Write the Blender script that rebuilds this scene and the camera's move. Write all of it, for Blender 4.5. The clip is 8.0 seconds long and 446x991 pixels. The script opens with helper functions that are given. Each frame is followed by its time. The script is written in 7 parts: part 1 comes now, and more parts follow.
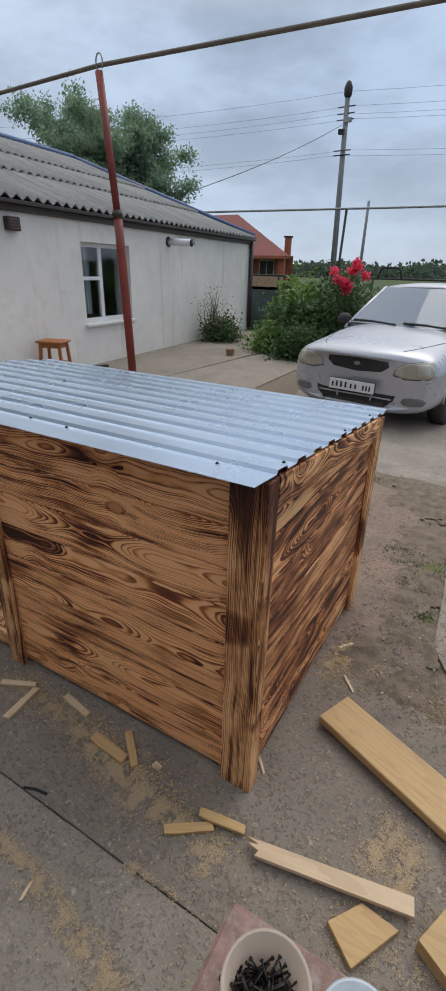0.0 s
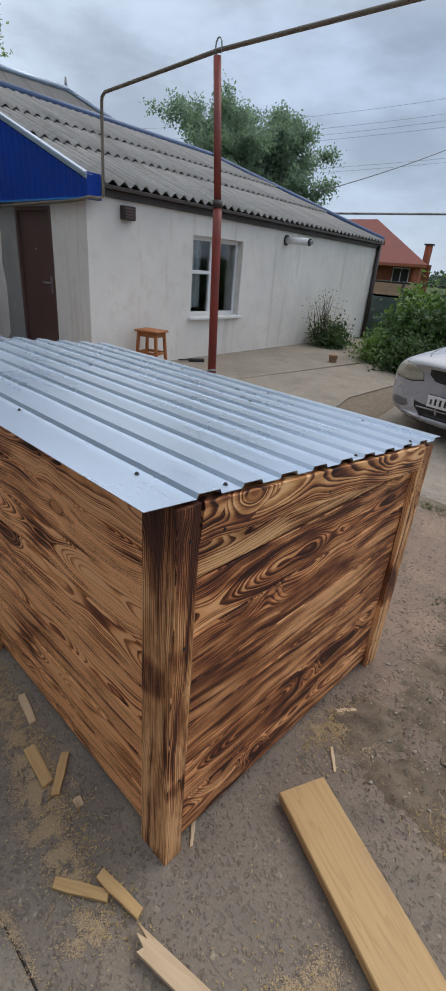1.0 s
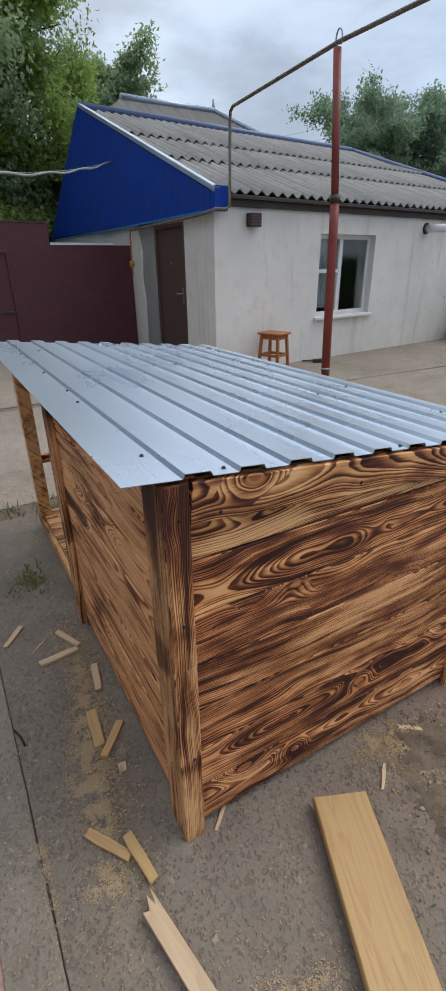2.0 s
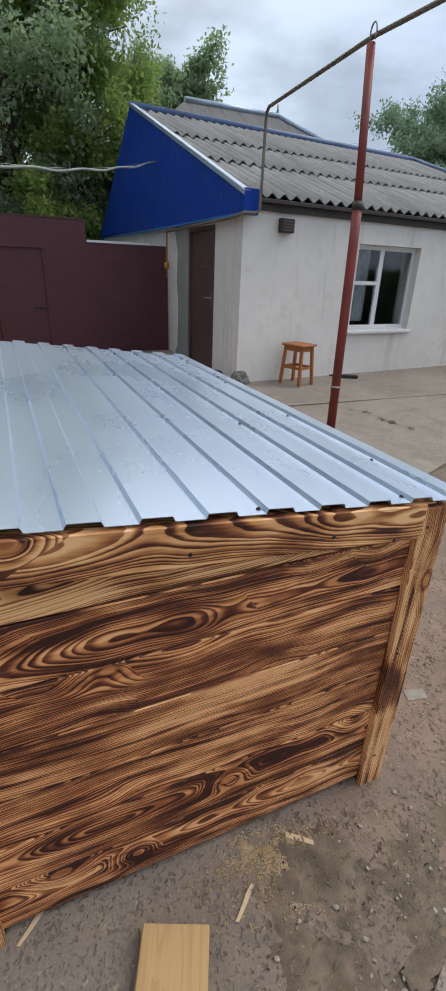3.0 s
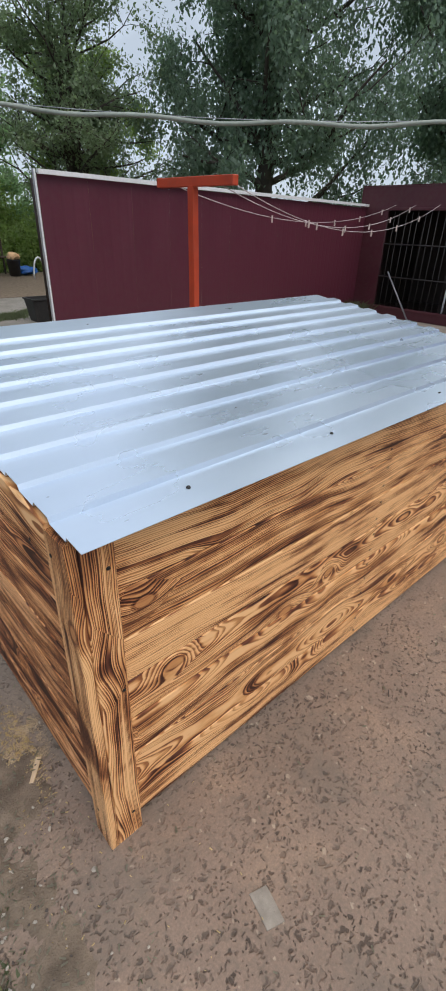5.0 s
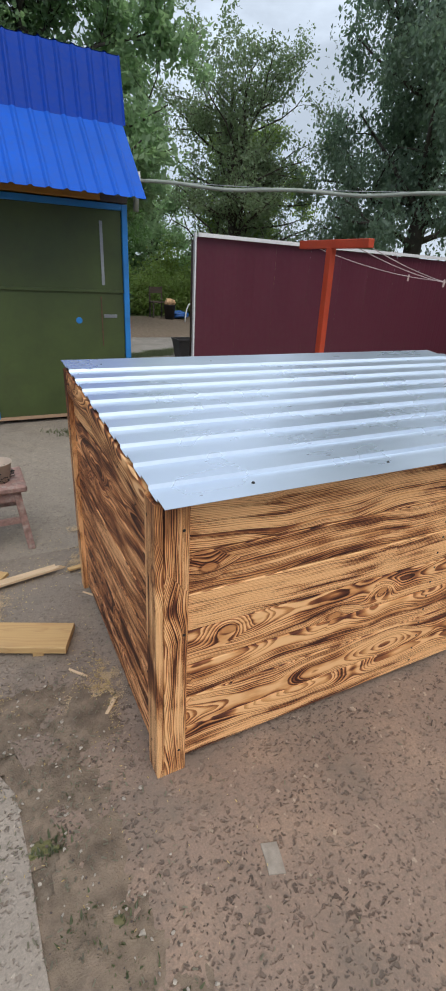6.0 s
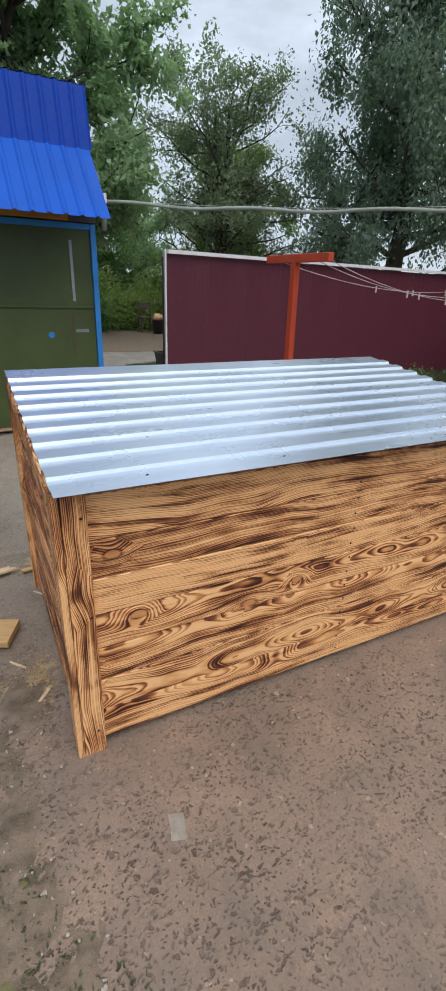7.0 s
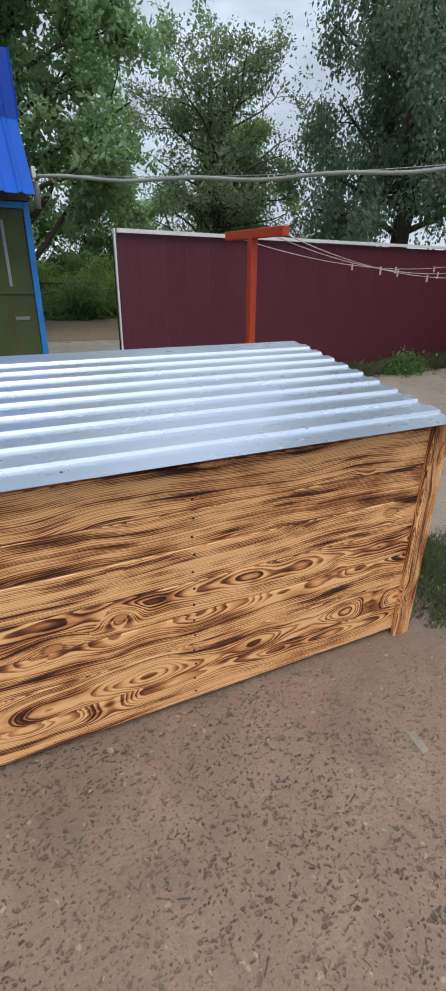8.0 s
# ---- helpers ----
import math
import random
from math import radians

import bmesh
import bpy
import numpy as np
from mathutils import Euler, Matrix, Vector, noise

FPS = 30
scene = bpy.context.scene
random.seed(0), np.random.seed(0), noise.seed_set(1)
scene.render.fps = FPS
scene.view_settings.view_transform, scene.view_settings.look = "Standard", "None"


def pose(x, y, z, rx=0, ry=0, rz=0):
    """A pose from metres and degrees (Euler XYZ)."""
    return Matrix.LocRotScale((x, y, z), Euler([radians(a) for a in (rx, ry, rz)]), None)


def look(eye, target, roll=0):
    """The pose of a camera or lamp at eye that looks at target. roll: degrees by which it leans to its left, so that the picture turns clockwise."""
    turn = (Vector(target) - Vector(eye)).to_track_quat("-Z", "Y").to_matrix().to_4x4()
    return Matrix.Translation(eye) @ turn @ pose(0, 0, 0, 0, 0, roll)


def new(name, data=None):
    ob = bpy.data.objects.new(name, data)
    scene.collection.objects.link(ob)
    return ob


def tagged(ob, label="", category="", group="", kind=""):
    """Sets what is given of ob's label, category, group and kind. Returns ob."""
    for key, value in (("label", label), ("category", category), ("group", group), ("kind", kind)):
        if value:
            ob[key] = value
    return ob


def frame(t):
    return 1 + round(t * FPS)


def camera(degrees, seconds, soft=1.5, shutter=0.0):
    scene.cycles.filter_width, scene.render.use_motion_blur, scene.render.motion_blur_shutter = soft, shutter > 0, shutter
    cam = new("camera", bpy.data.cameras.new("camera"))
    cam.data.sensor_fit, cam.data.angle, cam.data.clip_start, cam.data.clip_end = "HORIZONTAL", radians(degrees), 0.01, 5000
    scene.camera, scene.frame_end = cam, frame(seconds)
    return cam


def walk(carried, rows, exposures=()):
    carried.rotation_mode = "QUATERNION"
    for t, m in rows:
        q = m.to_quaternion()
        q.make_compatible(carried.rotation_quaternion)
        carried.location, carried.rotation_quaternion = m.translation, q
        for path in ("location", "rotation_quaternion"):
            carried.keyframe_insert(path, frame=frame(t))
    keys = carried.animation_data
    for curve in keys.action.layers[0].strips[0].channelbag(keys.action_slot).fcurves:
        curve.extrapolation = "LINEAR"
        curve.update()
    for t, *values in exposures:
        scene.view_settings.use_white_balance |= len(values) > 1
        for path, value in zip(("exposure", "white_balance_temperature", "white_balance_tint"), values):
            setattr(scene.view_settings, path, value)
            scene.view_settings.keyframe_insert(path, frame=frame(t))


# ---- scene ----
from mathutils.bvhtree import BVHTree

cam = camera(49.6, 8.0, 2.1)
PATH = [
    (0, (0.441, 0.468, 1.417), (-0.455, 2.042, 0.568), 1.4),
    (0.2, (0.458, 0.539, 1.403), (-0.507, 2.079, 0.570), 2.5),
    (0.5, (0.469, 0.682, 1.415), (-0.505, 2.215, 0.579), 6.3),
    (1, (0.585, 0.862, 1.373), (-0.634, 2.193, 0.513), 4.7),
    (1.2, (0.673, 0.916, 1.370), (-0.794, 1.956, 0.495), 0.3),
    (2.3, (0.767, 1.171, 1.323), (-0.804, 2.061, 0.463), -1.0),
    (2.5, (0.770, 1.290, 1.306), (-0.802, 2.182, 0.451), -1.5),
    (3, (0.730, 1.556, 1.354), (-0.919, 2.305, 0.506), 2.2),
    (3.3, (0.606, 1.882, 1.286), (-1.070, 2.522, 0.401), 4.0),
    (3.5, (0.565, 2.038, 1.316), (-1.138, 2.557, 0.405), 2.4),
    (3.7, (0.546, 2.211, 1.320), (-1.176, 2.675, 0.414), 0.3),
    (4, (0.538, 2.476, 1.330), (-1.220, 2.694, 0.402), 1.1),
    (4.2, (0.502, 2.637, 1.358), (-1.236, 2.325, 0.419), -0.3),
    (5.3, (0.271, 3.124, 1.340), (-0.740, 1.697, 0.371), 2.4),
    (5.5, (0.277, 3.208, 1.348), (-0.619, 1.690, 0.404), 2.5),
    (6, (0.373, 3.311, 1.378), (-0.468, 1.704, 0.538), 3.1),
    (6.5, (0.426, 3.375, 1.388), (-0.432, 1.760, 0.577), 1.6),
    (7, (0.186, 3.543, 1.383), (-0.666, 1.916, 0.590), 2.1),
    (7.5, (-0.135, 3.631, 1.382), (-0.902, 1.963, 0.588), 0.9),
    (8, (-0.517, 3.516, 1.357), (-1.289, 1.875, 0.514), 0.7),
]
walk(cam, [(t, look(eye, target, roll)) for t, eye, target, roll in PATH],
     exposures=[(0, -0.04), (1.2, -0.03), (2.5, 0.12), (4.2, 0.12), (5.3, 0.15), (7.2, 0.15), (8, 0.08)])


# ---- world and sun ----
SUN_AZ, SUN_EL = 14.0, 58.0     # compass-like turn about z (0 = +y, clockwise) and height


def make_world():
    w = bpy.data.worlds.new("overcast_sky")
    scene.world = w
    w.use_nodes = True
    nt = w.node_tree
    nt.nodes.clear()
    N, L = nt.nodes.new, nt.links.new
    out = N("ShaderNodeOutputWorld")
    bg = N("ShaderNodeBackground")
    L(bg.outputs[0], out.inputs[0])
    sky = N("ShaderNodeTexSky")
    sky.sky_type, sky.sun_disc = "NISHITA", False
    sky.sun_elevation, sky.sun_rotation = radians(SUN_EL), radians(SUN_AZ)
    tc = N("ShaderNodeTexCoord")
    # brighter cloud cover towards the sun's side
    dot = N("ShaderNodeVectorMath")
    dot.operation = "DOT_PRODUCT"
    L(tc.outputs["Generated"], dot.inputs[0])
    dot.inputs[1].default_value = (-0.60, -0.75, 0.25)
    rng = N("ShaderNodeMapRange")
    rng.interpolation_type = "SMOOTHSTEP"
    L(dot.outputs["Value"], rng.inputs[0])
    rng.inputs[1].default_value, rng.inputs[2].default_value = -0.5, 0.75
    base = N("ShaderNodeMix")
    base.data_type = "RGBA"
    L(rng.outputs[0], base.inputs[0])
    base.inputs[6].default_value = (0.38, 0.47, 0.61, 1)
    base.inputs[7].default_value = (0.57, 0.65, 0.755, 1)
    # soft cloud forms
    mp = N("ShaderNodeMapping")
    mp.inputs["Scale"].default_value = (1.0, 1.0, 2.6)
    L(tc.outputs["Generated"], mp.inputs[0])
    cl = N("ShaderNodeTexNoise")
    cl.inputs["Scale"].default_value, cl.inputs["Detail"].default_value = 3.3, 7.0
    cl.inputs["Roughness"].default_value = 0.55
    L(mp.outputs[0], cl.inputs[0])
    ramp = N("ShaderNodeMapRange")
    ramp.interpolation_type = "SMOOTHSTEP"
    L(cl.outputs[0], ramp.inputs[0])
    ramp.inputs[1].default_value, ramp.inputs[2].default_value = 0.36, 0.66
    ramp.inputs[3].default_value, ramp.inputs[4].default_value = 0.80, 1.28
    mul = N("ShaderNodeMix")
    mul.data_type, mul.blend_type = "RGBA", "MULTIPLY"
    mul.inputs[0].default_value = 1.0
    L(base.outputs[2], mul.inputs[6])
    L(ramp.outputs[0], mul.inputs[7])
    # a pale band above the horizon
    sep = N("ShaderNodeSeparateXYZ")
    L(tc.outputs["Generated"], sep.inputs[0])
    hz = N("ShaderNodeMapRange")
    L(sep.outputs[2], hz.inputs[0])
    hz.inputs[1].default_value, hz.inputs[2].default_value = 0.0, 0.22
    hz.inputs[3].default_value, hz.inputs[4].default_value = 0.45, 0.0
    pale = N("ShaderNodeMix")
    pale.data_type = "RGBA"
    L(hz.outputs[0], pale.inputs[0])
    L(mul.outputs[2], pale.inputs[6])
    pale.inputs[7].default_value = (0.56, 0.64, 0.74, 1)
    # unseen sky above the view, brightened overhead and westward to light the roof
    top = N("ShaderNodeMapRange")
    top.interpolation_type = "SMOOTHSTEP"
    L(sep.outputs[2], top.inputs[0])
    top.inputs[1].default_value, top.inputs[2].default_value = 0.31, 0.56
    over = N("ShaderNodeMix")
    over.data_type = "RGBA"
    L(top.outputs[0], over.inputs[0])
    L(pale.outputs[2], over.inputs[6])
    thin = N("ShaderNodeVectorMath")
    thin.operation = "DOT_PRODUCT"
    L(tc.outputs["Generated"], thin.inputs[0])
    thin.inputs[1].default_value = (-0.85, 0.50, 0.12)
    west = N("ShaderNodeMapRange")
    west.interpolation_type = "SMOOTHSTEP"
    L(thin.outputs["Value"], west.inputs[0])
    west.inputs[1].default_value, west.inputs[2].default_value = -0.10, 0.75
    veil = N("ShaderNodeMix")
    veil.data_type = "RGBA"
    L(west.outputs[0], veil.inputs[0])
    veil.inputs[6].default_value = (0.62, 0.70, 0.82, 1)
    veil.inputs[7].default_value = (1.42, 1.46, 1.49, 1)
    L(veil.outputs[2], over.inputs[7])
    # the clear sky behind, faint
    sc = N("ShaderNodeMix")
    sc.data_type, sc.blend_type = "RGBA", "ADD"
    sc.inputs[0].default_value = 0.012
    L(over.outputs[2], sc.inputs[6])
    L(sky.outputs[0], sc.inputs[7])
    L(sc.outputs[2], bg.inputs[0])
    bg.inputs[1].default_value = 1.0


make_world()
sun = new("sun", bpy.data.lights.new("sun", "SUN"))
sun.data.energy, sun.data.angle, sun.data.color = 1.15, radians(40), (1.0, 0.95, 0.88)
_az, _el = radians(SUN_AZ), radians(SUN_EL)
sun.matrix_basis = look((math.sin(_az) * math.cos(_el) * 30, math.cos(_az) * math.cos(_el) * 30, math.sin(_el) * 30), (0, 0, 0))


# ---- materials ----
class Mat:
    """A small builder for node materials."""

    def __init__(self, name, rough=0.6, metal=0.0, spec=0.5):
        self.m = bpy.data.materials.new(name)
        self.m.use_nodes = True
        self.nt = self.m.node_tree
        self.b = self.nt.nodes["Principled BSDF"]
        self.b.inputs["Roughness"].default_value = rough
        self.b.inputs["Metallic"].default_value = metal
        self.b.inputs["Specular IOR Level"].default_value = spec

    def n(self, kind, **kw):
        nd = self.nt.nodes.new(kind)
        if "operation" in kw:
            nd.operation = kw["operation"]
        if "feature" in kw:
            nd.feature = kw["feature"]
        if "data_type" in kw:
            nd.data_type = kw["data_type"]
        if "blend_type" in kw:
            nd.blend_type = kw["blend_type"]
        return nd

    def link(self, a, b):
        self.nt.links.new(a, b)

    def coord(self, scale=(1, 1, 1), which="Object", jitter=0.0):
        tc = self.n("ShaderNodeTexCoord")
        mp = self.n("ShaderNodeMapping")
        mp.inputs["Scale"].default_value = scale
        src = tc.outputs[which]
        if jitter:
            oi = self.n("ShaderNodeObjectInfo")
            k = self.n("ShaderNodeMath", operation="MULTIPLY")
            self.link(oi.outputs["Random"], k.inputs[0])
            k.inputs[1].default_value = jitter
            add = self.n("ShaderNodeVectorMath", operation="ADD")
            self.link(src, add.inputs[0])
            self.link(k.outputs[0], add.inputs[1])
            src = add.outputs[0]
        self.link(src, mp.inputs[0])
        return mp.outputs[0]

    def noise(self, vec, scale, detail=4.0, rough=0.55, dist=0.0):
        nd = self.n("ShaderNodeTexNoise")
        nd.inputs["Scale"].default_value = scale
        nd.inputs["Detail"].default_value = detail
        nd.inputs["Roughness"].default_value = rough
        nd.inputs["Distortion"].default_value = dist
        if vec is not None:
            self.link(vec, nd.inputs[0])
        return nd.outputs[0]

    def voro(self, vec, scale, feature="F1", out="Distance", rnd=1.0):
        nd = self.n("ShaderNodeTexVoronoi", feature=feature)
        nd.inputs["Scale"].default_value = scale
        nd.inputs["Randomness"].default_value = rnd
        self.link(vec, nd.inputs[0])
        return nd.outputs[out]

    def rng(self, v, a, b, c=0.0, d=1.0, smooth=False):
        nd = self.n("ShaderNodeMapRange")
        if smooth:
            nd.interpolation_type = "SMOOTHSTEP"
        self.link(v, nd.inputs[0])
        for i, x in enumerate((a, b, c, d)):
            nd.inputs[i + 1].default_value = x
        return nd.outputs[0]

    def math(self, op, a, b=None):
        nd = self.n("ShaderNodeMath", operation=op)
        for i, x in enumerate((a, b)):
            if x is None:
                continue
            if isinstance(x, (int, float)):
                nd.inputs[i].default_value = x
            else:
                self.link(x, nd.inputs[i])
        return nd.outputs[0]

    def mix(self, f, a, b, blend="MIX"):
        nd = self.n("ShaderNodeMix", data_type="RGBA", blend_type=blend)
        for i, x in ((0, f), (6, a), (7, b)):
            if isinstance(x, (int, float)):
                nd.inputs[i].default_value = x
            elif isinstance(x, (tuple, list)):
                nd.inputs[i].default_value = (*x, 1)
            else:
                self.link(x, nd.inputs[i])
        return nd.outputs[2]

    def color(self, c):
        if isinstance(c, (tuple, list)):
            self.b.inputs["Base Color"].default_value = (*c, 1)
        else:
            self.link(c, self.b.inputs["Base Color"])
        return self

    def bump(self, h, strength=0.3, dist=0.01):
        nd = self.n("ShaderNodeBump")
        nd.inputs["Strength"].default_value = strength
        nd.inputs["Distance"].default_value = dist
        self.link(h, nd.inputs["Height"])
        self.link(nd.outputs[0], self.b.inputs["Normal"])
        return self

    def roughness(self, v):
        self.link(v, self.b.inputs["Roughness"])
        return self


def weathered(name, col, rough=0.6, metal=0.0, var=0.25, scale=3.0, bump=0.15, dirt=(0.12, 0.10, 0.08), dirt_amount=0.25, spec=0.5):
    """Paint, plaster or metal with blotches at two scales and faint relief."""
    k = Mat(name, rough, metal, spec)
    v = k.coord()
    big = k.noise(v, scale, 5.0)
    fine = k.noise(v, scale * 14, 3.0)
    lo = tuple(c * (1 - var) for c in col)
    hi = tuple(min(1.0, c * (1 + var)) for c in col)
    c = k.mix(k.rng(big, 0.3, 0.7), lo, hi)
    c = k.mix(k.math("MULTIPLY", k.rng(k.noise(v, scale * 0.6, 6.0, 0.65), 0.5, 0.75), dirt_amount), c, dirt)
    c = k.mix(k.math("MULTIPLY", k.rng(fine, 0.35, 0.7), 0.12), c, dirt)
    k.color(c)
    if bump:
        k.bump(fine, bump, 0.004)
    k.roughness(k.rng(big, 0.3, 0.7, max(0.02, rough - 0.08), min(1, rough + 0.08)))
    return k.m


def burnt_wood(name, scorch, straight=False, knots=0.62, rings=150.0, warm=(1.0, 1.0, 1.0)):
    """Brushed scorched pine: flat-sawn growth rings along local x, burnt by a torch."""
    k = Mat(name, 0.5, 0.0, 0.28)
    tc = k.n("ShaderNodeTexCoord")
    oi = k.n("ShaderNodeObjectInfo")
    wn = k.n("ShaderNodeTexWhiteNoise")
    wn.noise_dimensions = "1D"
    k.link(k.math("MULTIPLY", oi.outputs["Random"], 91.7), wn.inputs["W"])
    luck = k.n("ShaderNodeSeparateColor")
    k.link(wn.outputs["Color"], luck.inputs[0])
    off = k.math("MULTIPLY", oi.outputs["Random"], 37.0)
    comb = k.n("ShaderNodeCombineXYZ")
    for i in range(3):
        k.link(off, comb.inputs[i])
    add = k.n("ShaderNodeVectorMath", operation="ADD")
    k.link(tc.outputs["Object"], add.inputs[0])
    k.link(comb.outputs[0], add.inputs[1])
    src = add.outputs[0]

    def mapped(s):
        mp = k.n("ShaderNodeMapping")
        mp.inputs["Scale"].default_value = s
        k.link(src, mp.inputs[0])
        return mp.outputs[0]

    def blend(*pairs):
        total = None
        for v, w in pairs:
            v = k.math("MULTIPLY", v, w)
            total = v if total is None else k.math("ADD", total, v)
        return total

    sep = k.n("ShaderNodeSeparateXYZ")
    k.link(tc.outputs["Object"], sep.inputs[0])
    # knots: only some cells bear one; rings bulge round them, drawn out along the board
    cells = mapped((5.2, 9.5, 9.5))
    knot_d = k.voro(cells, 1.0, rnd=0.85)
    cell = k.n("ShaderNodeSeparateColor")
    k.link(k.voro(cells, 1.0, out="Color", rnd=0.85), cell.inputs[0])
    has = k.rng(cell.outputs[0], knots, knots + 0.03)
    size = k.rng(cell.outputs[1], 0.0, 1.0, 0.75, 1.35)
    near = k.math("DIVIDE", knot_d, size)
    knot = k.math("MULTIPLY", k.rng(near, 0.0, 0.52, 1.0, 0.0, True), has)
    # distance from the wandering pith of the log
    bend = k.noise(mapped((1.3, 0.8, 0.8)), 1.0, 2.0, 0.5)
    sway = k.noise(mapped((1.9, 0.9, 0.9)), 1.0, 2.0, 0.5)
    across = k.math("ADD", sep.outputs[1], sep.outputs[2])
    if straight:
        pith = blend((luck.outputs[0], 0.10), (bend, 0.07))
        depth = k.math("ADD", k.math("MULTIPLY", sway, 0.05), 0.015)
    else:
        pith = k.math("ADD", k.math("SUBTRACT", k.math("MULTIPLY", luck.outputs[0], 0.24), 0.06), k.math("MULTIPLY", k.math("SUBTRACT", bend, 0.5), 0.10))
        depth = k.math("ADD", k.math("MULTIPLY", luck.outputs[1], 0.03), k.math("MULTIPLY", sway, 0.10))
    dy = k.math("SUBTRACT", across, pith)
    r = k.math("SQRT", k.math("ADD", k.math("MULTIPLY", dy, dy), k.math("MULTIPLY", depth, depth)))
    wave = k.noise(mapped((6.0, 16.0, 16.0)), 1.0, 2.0, 0.5)
    warp = k.noise(mapped((9.0, 70.0, 70.0)), 1.0, 2.0, 0.5)
    h = k.math("ADD", k.math("MULTIPLY", r, rings), blend((wave, 1.6), (knot, 6.5), (warp, 0.22)))
    # years of unequal growth
    year = k.n("ShaderNodeTexNoise")
    year.noise_dimensions = "1D"
    year.inputs["Scale"].default_value, year.inputs["Detail"].default_value = 0.45, 1.0
    k.link(k.math("ADD", h, off), year.inputs["W"])
    h = k.math("ADD", h, k.math("MULTIPLY", year.outputs[0], 1.5))
    saw = k.math("FRACT", h)
    fibre = k.noise(mapped((5.0, 420.0, 420.0)), 1.0, 3.0, 0.6)
    saw_f = k.math("ADD", saw, k.math("MULTIPLY", k.math("SUBTRACT", fibre, 0.5), 0.22))
    ring = k.math("MULTIPLY", k.rng(saw_f, 0.18, 0.80, 0.0, 1.0, True), k.rng(saw, 0.88, 0.985, 1.0, 0.0, True))
    # how hard the torch bit: clouds across the boards, streaks along them, bands that follow the rings
    band_v = k.n("ShaderNodeCombineXYZ")
    k.link(k.math("MULTIPLY", k.math("ADD", sep.outputs[0], off), 3.0), band_v.inputs[0])
    k.link(k.math("MULTIPLY", h, 0.24), band_v.inputs[1])
    k.link(off, band_v.inputs[2])
    band = k.noise(band_v.outputs[0], 1.0, 2.0, 0.5)
    cloud = k.noise(mapped((6.5, 19.0, 19.0)), 1.0, 3.0, 0.55)
    broad = k.noise(mapped((2.6, 7.0, 7.0)), 1.0, 2.0, 0.5)
    streak = k.noise(mapped((2.6, 42.0, 42.0)), 1.0, 2.0, 0.5)
    tone = blend((cloud, 0.46), (broad, 0.30), (streak, 0.30), (band, 0.40))
    tone = k.math("ADD", tone, k.math("MULTIPLY", k.math("SUBTRACT", luck.outputs[2], 0.5), 0.05))
    if straight:
        char_top = k.rng(sep.outputs[0], 0.72, 1.0, 0.0, 0.20, True)
        patch = k.rng(k.noise(mapped((5.0, 3.0, 3.0)), 1.0, 1.0), 0.58, 0.68, 0.0, 0.15, True)
        tone = k.math("ADD", tone, k.math("ADD", char_top, patch))
    tone = k.rng(tone, 0.63 - scorch, 0.95 - scorch)
    bite = k.rng(band, 0.30, 0.62, 0.43, 0.70)
    burn = k.math("ADD", tone, k.math("MULTIPLY", k.math("SUBTRACT", ring, 0.42), bite))
    heavy = k.rng(band, 0.58, 0.68, 0.0, 0.36, True)
    burn = k.math("ADD", burn, heavy)
    burn = k.math("ADD", burn, k.math("MULTIPLY", k.math("SUBTRACT", fibre, 0.5), 0.10))
    # knots: a plain amber heart in a dark rim
    heart = k.math("MULTIPLY", k.rng(near, 0.10, 0.13, 1.0, 0.0, True), has)
    rim = k.math("MULTIPLY", k.math("MULTIPLY", k.rng(near, 0.10, 0.125, 0.0, 1.0), k.rng(near, 0.13, 0.17, 1.0, 0.0)), has)
    flat = k.n("ShaderNodeMix", data_type="FLOAT")
    k.link(k.math("MULTIPLY", heart, 0.85), flat.inputs[0])
    k.link(burn, flat.inputs[2])
    flat.inputs[3].default_value = 0.36
    burn = k.math("ADD", flat.outputs[0], k.math("MULTIPLY", rim, 0.35))
    ramp = k.n("ShaderNodeValToRGB")
    stops = ((0.0, (0.95, 0.560, 0.268)), (0.25, (0.72, 0.345, 0.131)), (0.48, (0.385, 0.143, 0.053)), (0.72, (0.143, 0.045, 0.023)), (1.0, (0.046, 0.016, 0.011)))
    el = ramp.color_ramp.elements
    while len(el) < len(stops):
        el.new(0.5)
    for e, (p, c) in zip(el, stops):
        e.position, e.color = p, (*(x * w for x, w in zip(c, warm)), 1)
    k.link(burn, ramp.inputs[0])
    k.color(ramp.outputs[0])
    k.bump(k.math("ADD", ring, k.math("MULTIPLY", fibre, 0.3)), 0.22, 0.0012)
    k.roughness(k.rng(burn, 0.0, 1.0, 0.44, 0.60))
    return k.m


